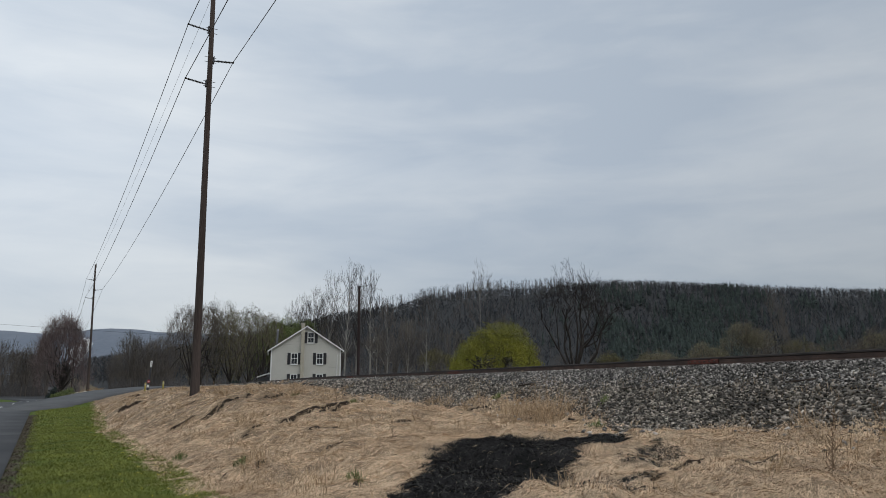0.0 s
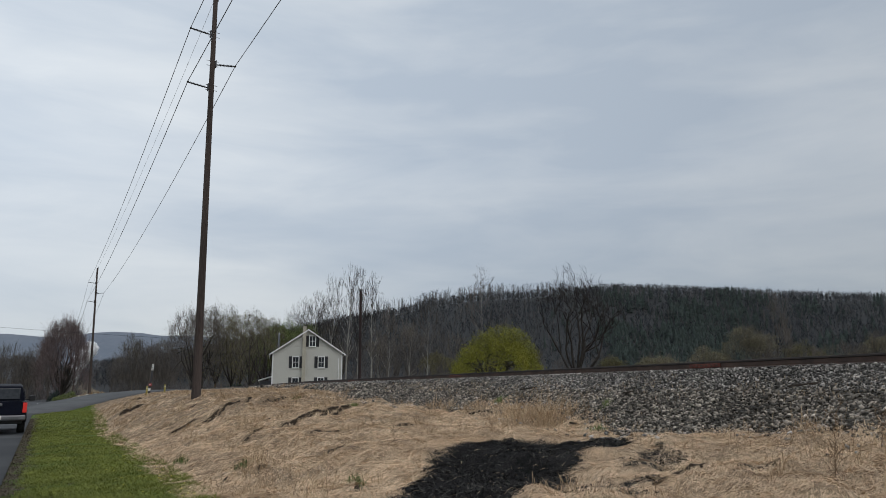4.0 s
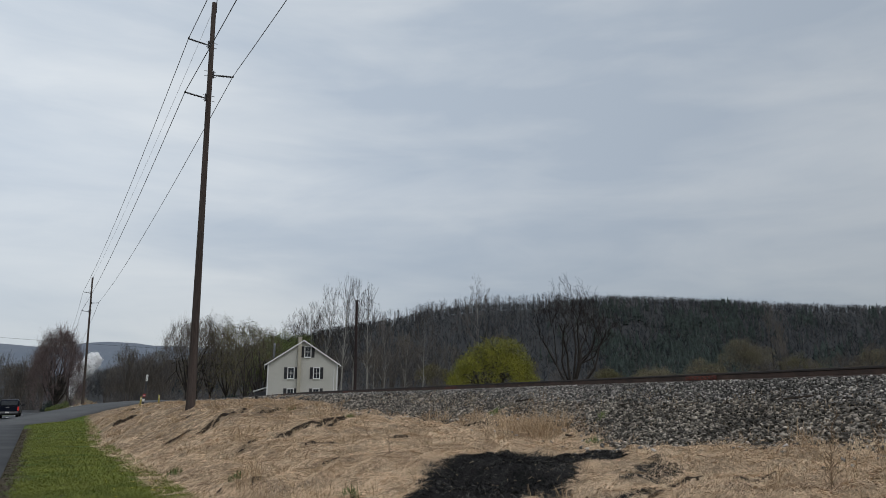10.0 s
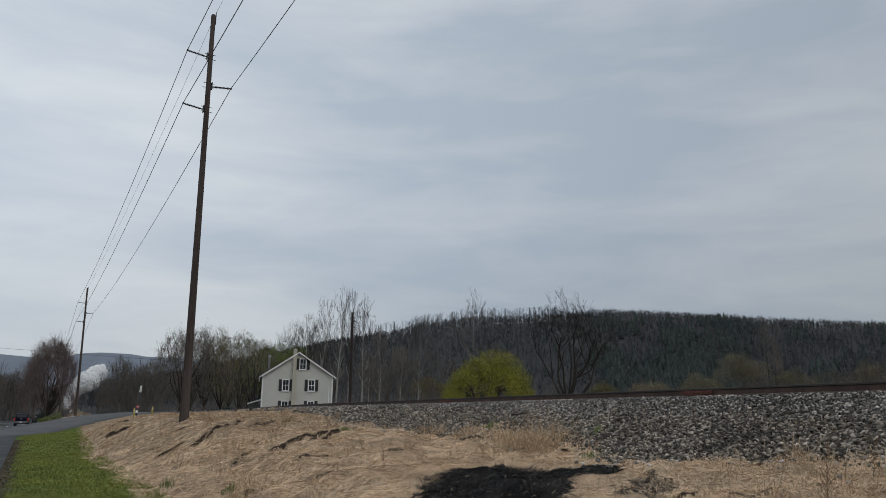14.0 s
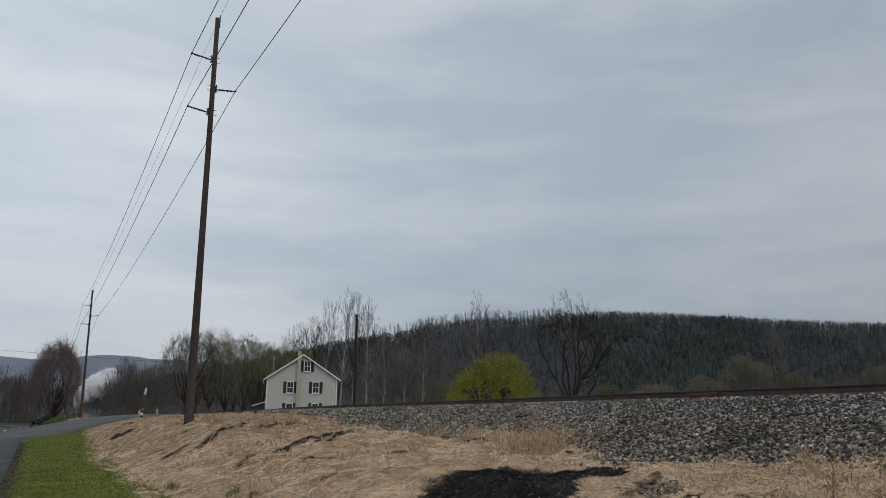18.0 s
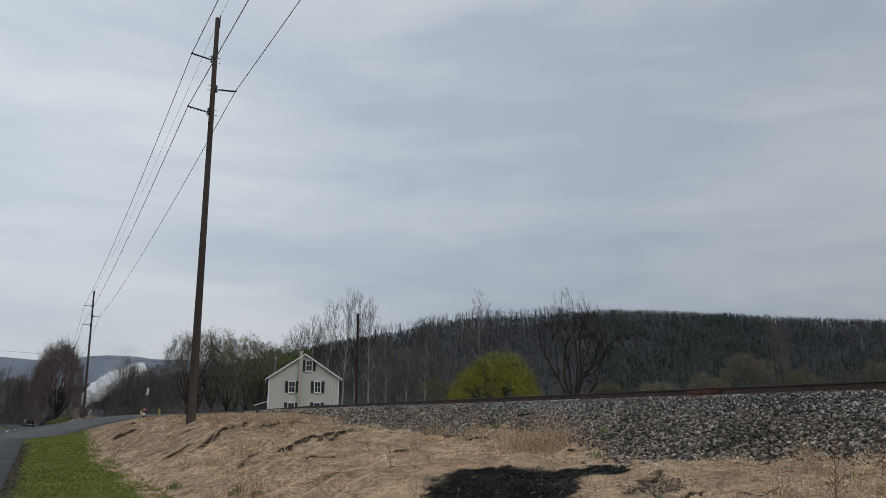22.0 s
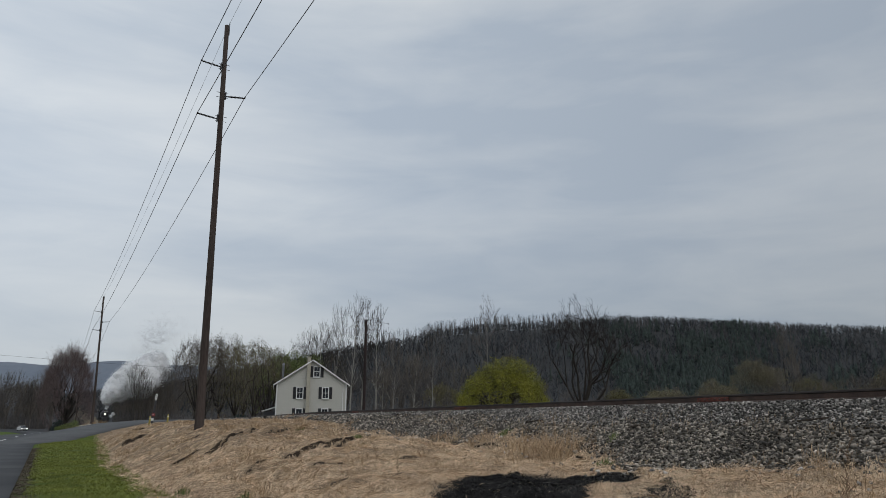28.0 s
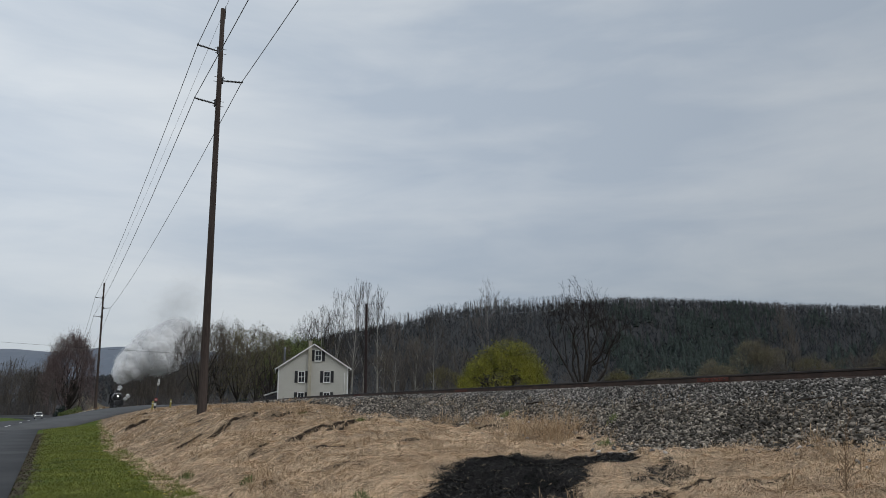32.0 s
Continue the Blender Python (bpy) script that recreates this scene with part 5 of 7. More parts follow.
def bollard(u, v):
    base = tagged(empty("marker_post", (u, v, land_at(u, v))), "short yellow marker post beside the crossing", "marker post", "yellow marker posts")
    bm = bmesh.new()
    lathe(bm, [(0.085, -0.2), (0.085, 0.80), (0.07, 0.86), (0.03, 0.9)], 14)
    part("post", bm, M_yellow, base, smooth=True)
    bm = bmesh.new()
    lathe(bm, [(0.088, 0.66), (0.088, 0.72)], 14)
    part("band", bm, M_white, base)


bollard(5.55, 76.9)
bollard(7.45, 79.3)


# ---- vehicles ----
def wheel(parent, x, y, r, w):
    ob = empty("wheel")
    ob.parent = parent
    ob.location = (x, y, r)
    m = Matrix.Rotation(radians(90), 4, "Y")
    bm = bmesh.new()
    lathe(bm, [(r * 0.62, -w / 2), (r * 0.94, -w / 2), (r, -w / 2 + 0.03), (r, w / 2 - 0.03), (r * 0.94, w / 2), (r * 0.62, w / 2)], 28, m)
    part("tyre", bm, M_tyre, ob, smooth=True)
    bm = bmesh.new()
    lathe(bm, [(r * 0.60, -w / 2 + 0.02), (r * 0.2, -w / 2 + 0.05), (r * 0.2, w / 2 - 0.05), (r * 0.60, w / 2 - 0.02)], 20, m)
    part("rim", bm, M_chrome, ob)


def slab(bm, profile, width, top_narrow=0.0, z0=0.0, bevel=0.05):
    """A side profile (y, z) pushed across the vehicle; it narrows towards the top."""
    zs = [z for _, z in profile]
    lo, hi = min(zs), max(zs)
    sides = []
    for s in (-1, 1):
        ring = []
        for y, z in profile:
            k = 1 - top_narrow * (z - lo) / (hi - lo)
            ring.append(bm.verts.new((s * width / 2 * k, y, z)))
        sides.append(ring)
    made = [bm.faces.new(sides[0]), bm.faces.new(sides[1][::-1])]
    n = len(profile)
    for i in range(n):
        j = (i + 1) % n
        made.append(bm.faces.new((sides[0][j], sides[0][i], sides[1][i], sides[1][j])))
    bmesh.ops.recalc_face_normals(bm, faces=made)
    bmesh.ops.bevel(bm, geom=list({e for f in made for e in f.edges}), offset=bevel, segments=3, affect="EDGES", profile=0.6)
    return bm


def pickup():
    """A crew-cab pickup; y points ahead, the origin lies between the wheels on the road."""
    t = tagged(empty("pickup_truck"), "dark navy crew-cab pickup truck driving away", "pickup truck")
    bm = bmesh.new()
    slab(bm, [(-2.85, 0.55), (2.75, 0.5), (2.9, 0.75), (2.85, 1.12), (1.2, 1.24), (-2.88, 1.24), (-2.9, 0.8)], 1.98, 0.04, bevel=0.06)
    body = part("body", bm, M_truck, t, smooth=False)
    bm = bmesh.new()
    slab(bm, [(-0.95, 1.2), (1.45, 1.2), (0.75, 1.86), (0.3, 1.93), (-0.6, 1.93), (-0.9, 1.82)], 1.84, 0.2, bevel=0.07)
    cab = part("cab", bm, M_truck, t)
    bm = bmesh.new()
    m = Matrix.Translation((0, -0.955, 1.53)) @ Matrix.Rotation(radians(-6), 4, "X")
    box(bm, (1.42, 0.03, 0.44), (0, 0, 0), 0.012, m)
    part("rear_window", bm, M_glass, cab)
    bm = bmesh.new()
    m = Matrix.Translation((0, 1.1, 1.56)) @ Matrix.Rotation(radians(46), 4, "X")
    box(bm, (1.5, 0.03, 0.75), (0, 0.03, 0), 0.012, m)
    part("windscreen", bm, M_glass, cab)
    for s in (-1, 1):
        for y, l in ((-0.42, 0.78), (0.52, 0.85)):
            bm = bmesh.new()
            m = Matrix.Translation((s * 0.845, y, 1.54)) @ Matrix.Rotation(s * radians(-14), 4, "Y")
            box(bm, (0.03, l, 0.40), (s * 0.01, 0, 0), 0.012, m)
            part("side_window", bm, M_glass, cab)
        bm = bmesh.new()
        box(bm, (0.26, 0.14, 0.24), (s * 1.17, 0.98, 1.34), 0.04)
        box(bm, (0.16, 0.06, 0.05), (s * 0.99, 0.98, 1.28), 0.01)
        part("mirror", bm, M_black, cab)
        bm = bmesh.new()
        box(bm, (0.14, 0.06, 0.38), (s * 0.91, -2.9, 1.0), 0.02)
        part("tail_light", bm, M_tail, body)
        bm = bmesh.new()
        box(bm, (0.34, 0.06, 0.2), (s * 0.74, 2.87, 0.98), 0.02)
        part("headlight", bm, M_chrome, body)
        bm = bmesh.new()
        for y in (-1.75, 1.85):
            for k in range(9):
                a0, a1 = math.pi * k / 9, math.pi * (k + 1) / 9
                rod(bm, (s * 0.985, y + 0.5 * math.cos(a0), 0.42 + 0.5 * math.sin(a0)), (s * 0.985, y + 0.5 * math.cos(a1), 0.42 + 0.5 * math.sin(a1)), 0.035, sides=6)
        part("wheel_arch", bm, M_black, body)
        for y in (-1.75, 1.85):
            wheel(t, s * 0.84, y, 0.41, 0.27)
    bm = bmesh.new()
    box(bm, (1.6, 0.05, 0.52), (0, -2.9, 1.0), 0.02)
    gate = part("tailgate", bm, M_truck, body)
    bm = bmesh.new()
    box(bm, (0.3, 0.03, 0.10), (0, -2.935, 1.12), 0.02)
    part("handle", bm, M_chrome_dim, gate)
    bm = bmesh.new()
    box(bm, (1.92, 0.16, 0.2), (0, -2.98, 0.62), 0.05)
    bumper = part("bumper", bm, M_chrome_dim, t, "dull chrome rear bumper")
    bm = bmesh.new()
    box(bm, (0.32, 0.02, 0.15), (0, -3.07, 0.64), 0.005)
    part("plate", bm, M_white, bumper)
    bm = bmesh.new()
    box(bm, (1.7, 5.2, 0.25), (0, 0, 0.5), 0.03)
    part("chassis", bm, M_black, t)
    return t


def sedan():
    """A pale car seen far down the road; y points ahead."""
    c = tagged(empty("silver_car"), "pale silver car with lit headlights approaching", "car")
    bm = bmesh.new()
    slab(bm, [(-2.25, 0.35), (2.2, 0.3), (2.28, 0.6), (2.1, 0.78), (1.0, 0.92), (-2.2, 0.98), (-2.3, 0.7)], 1.8, 0.06, bevel=0.06)
    body = part("body", bm, M_car, c)
    bm = bmesh.new()
    slab(bm, [(-1.9, 0.92), (1.05, 0.9), (0.3, 1.42), (-0.2, 1.47), (-1.0, 1.46), (-1.6, 1.2)], 1.62, 0.22, bevel=0.06)
    cab = part("cabin", bm, M_car, c)
    bm = bmesh.new()
    m = Matrix.Translation((0, 0.72, 1.17)) @ Matrix.Rotation(radians(57), 4, "X")
    box(bm, (1.3, 0.03, 0.75), (0, 0.03, 0), 0.012, m)
    part("windscreen", bm, M_glass, cab)
    for s in (-1, 1):
        bm = bmesh.new()
        m = Matrix.Translation((s * 0.75, -0.5, 1.2)) @ Matrix.Rotation(s * radians(-17), 4, "Y")
        box(bm, (0.03, 1.7, 0.3), (s * 0.012, 0, 0), 0.012, m)
        part("side_window", bm, M_glass, cab)
        bm = bmesh.new()
        box(bm, (0.34, 0.08, 0.14), (s * 0.66, 2.2, 0.68), 0.03)
        part("headlight", bm, M_carlamp, body)
        bm = bmesh.new()
        box(bm, (0.18, 0.12, 0.12), (s * 0.98, 0.75, 0.98), 0.03)
        part("mirror", bm, M_car, cab)
        for y in (-1.35, 1.35):
            wheel(c, s * 0.78, y, 0.32, 0.2)
    bm = bmesh.new()
    box(bm, (0.9, 0.05, 0.14), (0, 2.27, 0.6), 0.02)
    part("grille", bm, M_black, body)
    return c


def locomotive():
    """A black steam engine with its tender; y points ahead, z from the rail's top."""
    e = tagged(empty("steam_locomotive"), "black steam locomotive with a lit headlamp", "locomotive")
    along = Matrix.Rotation(radians(-90), 4, "X")
    bm = bmesh.new()
    lathe(bm, [(1.02, 1.2), (1.02, 8.0), (0.98, 8.1), (0.98, 10.6)], 28, Matrix.Translation((0, 0, 2.95)) @ along)
    boiler = part("boiler", bm, M_black, e, smooth=False)
    bm = bmesh.new()
    lathe(bm, [(1.03, 0), (1.03, 0.08), (0.86, 0.16), (0.4, 0.28), (0.12, 0.3)], 28, Matrix.Translation((0, 10.6, 2.95)) @ along)
    front = part("smokebox_front", bm, M_black, boiler)
    bm = bmesh.new()
    lathe(bm, [(0.24, -0.1), (0.26, 0.35), (0.25, 0.42)], 20, Matrix.Translation((0, 10.85, 3.08)) @ along)
    lamp = part("headlamp", bm, M_steel_dark, boiler)
    bm = bmesh.new()
    lathe(bm, [(0.16, 0.42), (0.15, 0.45)], 20, Matrix.Translation((0, 10.85, 3.08)) @ along)
    part("lens", bm, M_headlamp, lamp, "lit headlamp lens")
    bm = bmesh.new()
    lathe(bm, [(0.36, 3.8), (0.33, 4.1), (0.36, 4.5), (0.42, 4.6)], 20, Matrix.Translation((0, 9.6, 0)))
    part("stack", bm, M_black, boiler)
    for y, r in ((6.4, 0.5), (4.0, 0.45)):
        bm = bmesh.new()
        lathe(bm, [(r, 3.75), (r * 0.95, 4.15), (r * 0.6, 4.38), (0.1, 4.45)], 18, Matrix.Translation((0, y, 0)))
        part("dome", bm, M_black, boiler)
    bm = bmesh.new()
    lathe(bm, [(0.2, 4.1), (0.17, 4.3), (0.08, 4.42)], 14, Matrix.Translation((0, 8.3, 0)))
    part("bell", bm, M_chrome, boiler)
    for s in (-1, 1):
        bm = bmesh.new()
        box(bm, (0.55, 9.2, 0.08), (s * 1.25, 6.0, 2.15), 0.01)
        part("running_board", bm, M_black, e)
        bm = bmesh.new()
        rod(bm, (s * 1.12, 8.3, 1.15), (s * 1.12, 9.9, 1.15), 0.47, sides=20)
        box(bm, (0.7, 1.5, 0.6), (s * 1.15, 9.1, 1.75), 0.05)
        part("cylinder", bm, M_black, e)
        bm = bmesh.new()
        rod(bm, (s * 1.42, 1.4, 2.6), (s * 1.42, 10.2, 2.75), 0.03, sides=8)
        part("handrail", bm, M_chrome, e)
        for k in range(4):
            bm = bmesh.new()
            m = Matrix.Translation((s * 0.82, 1.6 + 1.85 * k, 0.88)) @ Matrix.Rotation(radians(90), 4, "Y")
            lathe(bm, [(0.88, -0.07), (0.88, 0.07)], 26, m)
            lathe(bm, [(0.2, -0.12), (0.2, 0.12)], 12, m)
            part("driving_wheel", bm, M_steel_dark, e)
        for y in (8.4, 10.6):
            bm = bmesh.new()
            lathe(bm, [(0.42, -0.06), (0.42, 0.06)], 18, Matrix.Translation((s * 0.75, y, 0.42)) @ Matrix.Rotation(radians(90), 4, "Y"))
            part("pilot_wheel", bm, M_steel_dark, e)
        bm = bmesh.new()
        box(bm, (0.06, 7.0, 0.16), (s * 1.02, 4.6, 0.75), 0.01)
        part("side_rod", bm, M_chrome, e)
        bm = bmesh.new()
        box(bm, (0.14, 0.1, 0.14), (s * 1.2, 11.1, 2.3), 0.02)
        part("marker_lamp", bm, M_chrome, e)
        bm = bmesh.new()
        rod(bm, (s * 0.5, 11.45, 2.0), (s * 1.2, 11.1, 0.55), 0.035, sides=8)
        part("step_rail", bm, M_chrome, e)
    bm = bmesh.new()
    lathe(bm, [(1.07, 10.5), (1.07, 10.62)], 28, Matrix.Translation((0, 0, 2.95)) @ along)
    part("smokebox_ring", bm, M_chrome, boiler, "bright steel ring round the smokebox")
    bm = bmesh.new()
    box(bm, (0.5, 0.03, 0.16), (0, 10.93, 2.62), 0.01)
    part("number_plate", bm, M_chrome, front)
    bm = bmesh.new()
    rod(bm, (-0.8, 10.95, 3.75), (0.8, 10.95, 3.75), 0.03, sides=8)
    part("handrail", bm, M_chrome, front)
    for s in (-1, 1):
        bm = bmesh.new()
        rod(bm, (s * 0.75, 10.3, 3.55), (s * 0.75, 10.3, 3.95), 0.1, sides=12)
        part("marker_lamp", bm, M_chrome, boiler)
    bm = bmesh.new()
    box(bm, (1.6, 0.5, 0.7), (0, 11.1, 1.75), 0.1)
    part("air_pump_shield", bm, M_steel_dark, e)
    bm = bmesh.new()
    box(bm, (2.9, 0.3, 0.45), (0, 11.3, 1.15), 0.04)
    beam = part("pilot_beam", bm, M_black, e)
    bm = bmesh.new()
    for k in range(-6, 7):
        rod(bm, (k * 0.2, 11.45, 0.95), (k * 0.12, 12.1, 0.22), 0.035, sides=6)
    rod(bm, (-0.8, 12.1, 0.2), (0.8, 12.1, 0.2), 0.05, sides=8)
    part("cowcatcher", bm, M_black, beam)
    bm = bmesh.new()
    box(bm, (0.3, 0.5, 0.3), (0, 11.6, 1.0), 0.05)
    part("coupler", bm, M_steel_dark, beam)
    bm = bmesh.new()
    prism(bm, [(-1.5, 1.6), (1.5, 1.6), (1.5, 3.6), (1.1, 4.15), (0, 4.4), (-1.1, 4.15), (-1.5, 3.6)], 2.6, Matrix.Translation((0, -0.4, 0)))
    cab = part("cab", bm, M_black, e)
    for s in (-1, 1):
        bm = bmesh.new()
        box(bm, (0.6, 0.04, 0.6), (s * 1.15, 0.92, 3.4), 0.01)
        part("cab_window", bm, M_glass, cab)
    bm = bmesh.new()
    box(bm, (3.0, 9.5, 2.6), (0, -7.0, 2.5), 0.08)
    tender = part("tender", bm, M_black, e)
    bm = bmesh.new()
    box(bm, (2.6, 6.0, 0.5), (0, -6.0, 4.0), 0.2)
    part("coal", bm, M_char, tender)
    for s in (-1, 1):
        for y in (-3.8, -5.3, -8.8, -10.3):
            bm = bmesh.new()
            lathe(bm, [(0.45, -0.06), (0.45, 0.06)], 16, Matrix.Translation((s * 0.75, y, 0.45)) @ Matrix.Rotation(radians(90), 4, "Y"))
            part("tender_wheel", bm, M_steel_dark, tender)
    return e


truck, car, engine = pickup(), sedan(), locomotive()


# ---- steam ----
def haze(name, start, out, n, reach, fleck, material, seed):
    """Droplets that thin out from a face, or round a place: tiny flecks that lie out and up."""
    r = np.random.RandomState(seed)
    k = r.randint(0, len(start), n)
    d = out[k] + r.normal(0, 0.35, (n, 3))
    d /= np.linalg.norm(d, axis=1)[:, None]
    c = start[k] + r.normal(0, 0.03, (n, 3)) + d * (reach * np.abs(r.normal(0, 1, (n, 1))) - 0.02)
    d = 0.45 * d + [0, 0, 0.8]
    a = np.cross(d, r.normal(0, 1, (n, 3)))
    a /= np.linalg.norm(a, axis=1)[:, None]
    b = np.cross(d, a)
    b /= np.linalg.norm(b, axis=1)[:, None]
    w = r.uniform(fleck * 0.6, fleck * 1.4, (n, 1))
    verts = np.stack([c + (a * math.cos(t) + b * math.sin(t)) * w for t in (0, 2.09, 4.19)], 1).reshape(-1, 3)
    return tri_mesh(name, verts, np.arange(3 * n).reshape(-1, 3), material)


def billow(seed):
    """A billow about a metre from its middle to its face, bulging all over, and its haze."""
    bm = bmesh.new()
    bmesh.ops.create_icosphere(bm, subdivisions=5, radius=1.0)
    at = Vector((3.7 * seed, 1.9 * seed, 5.1 * seed))
    for v in bm.verts:
        d = v.co.normalized()
        big = noise.voronoi(d * 1.5 + at)[0][0]
        small = noise.voronoi(d * 3.6 + at * 2)[0][0]
        v.co = d * (0.62 + 0.5 * (1 - min(big, 1) ** 2) * (0.8 + 0.5 * noise.noise(d * 1.2 + at)) + 0.17 * (1 - min(small, 1) ** 2) + 0.07 * noise.noise(d * 11 + at))
    start = np.array([v.co[:] for v in bm.verts])
    me = bpy.data.meshes.new("puff")
    bm.to_mesh(me)
    bm.free()
    me.materials.append(M_steam)
    me.polygons.foreach_set("use_smooth", [True] * len(me.polygons))
    return me, haze("wisp", start, start / np.linalg.norm(start, axis=1)[:, None], 52000, 0.12, 0.012, M_steam, seed)


BILLOWS = [billow(k) for k in range(5)]


def puff(size, rng, parent):
    """A billow of steam in a haze of droplets."""
    core, mist = BILLOWS[rng.randrange(5)]
    ob = hang(new("puff", core), parent)
    ob.scale = (size, size, size)
    hang(tagged(new("wisp", mist), kind="stuff"), ob)
    return ob


plume = tagged(empty("steam_plume"), "billowing white steam drifting from the locomotive", "steam")
PUFFS = []


def build_plume():
    rng = random.Random(3)
    n = 26
    for k in range(n):
        f = k / (n - 1)
        size = 0.8 + 4.1 * f ** 0.5
        PUFFS.append((puff(size, rng, plume), f, size, rng.uniform(-1, 1), rng.uniform(-1, 1), rng.uniform(0, 6.28)))
    for x, y, z, size in ((1.5, 1.2, -2.4, 0.4), (1.6, 2.4, -1.7, 0.5), (0.0, 0.5, -0.1, 0.35), (0.1, 0.8, 0.5, 0.5)):
        ob = puff(size, rng, plume)
        ob.location = (x * CAM_RIGHT[0] + y * CAM_AHEAD[0], x * CAM_RIGHT[1] + y * CAM_AHEAD[1], z)


build_plume()
smoke_trail = tagged(empty("smoke_trail"), "thin grey smoke drifting above the steam", "smoke")
SMOKE = []
def shred_mesh(seed):
    r = np.random.RandomState(seed)
    start, out = r.normal(0, 0.5, (900, 3)), r.normal(0, 1, (900, 3))
    return haze("smoke_shred", start, out, 9000, 0.22, 0.006, M_smoke, seed)


SHRED = [shred_mesh(60), shred_mesh(61)]
for k in range(5):
    shred = hang(new("smoke_shred", SHRED[k % 2]), smoke_trail)
    shred.scale = [4.2 + 0.5 * k] * 3
    SMOKE.append((shred, k))


# ---- ground cover ----
def blades(u, v, turn, length, width, mid, tip, seed, lean=0.0):
    """Grass blades of three triangles that follow the lie of the land."""
    r = np.random.RandomState(seed)
    n = len(u)
    du, dv = np.cos(turn), np.sin(turn)
    reach = length * np.sqrt(np.clip(1 - (tip / length) ** 2, 0.05, 1))
    u1, v1, u2, v2 = u + du * reach * 0.5, v + dv * reach * 0.5, u + du * reach, v + dv * reach
    z0, z2 = land(u, v), land(u2, v2)
    z1 = (z0 + z2) / 2 + mid
    z2 = z2 + tip
    su, sv = -dv * width / 2, du * width / 2
    k = r.uniform(-0.5, 0.5, n) * width
    verts = np.stack([np.stack([u, v, z0 - 0.01], 1), np.stack([u1 + su, v1 + sv, z1 + k], 1), np.stack([u1 - su, v1 - sv, z1 - k], 1), np.stack([u2, v2, z2], 1)], 1).reshape(-1, 3)
    i = np.arange(n)[:, None] * 4
    tris = np.concatenate([i + [[0, 1, 2]], i + [[2, 1, 3]]], 1).reshape(-1, 3)
    return verts, tris


def on_bank(r, n, v0, v1):
    v = r.uniform(v0, v1, n)
    toe = np.interp(v, BANK_V, BANK_TOE)
    top = np.interp(v, BALLAST_V, BALLAST_U) + 0.25
    u = toe - 0.25 + (top - toe + 0.25) * r.uniform(0, 1, n)
    return u, v


def straw_turn(u, v, r):
    return 3.95 + 0.55 * rough(u, v, 2.6, 14) + 0.5 * rough(u, v, 0.9, 15) + r.normal(0, 0.36, len(u))


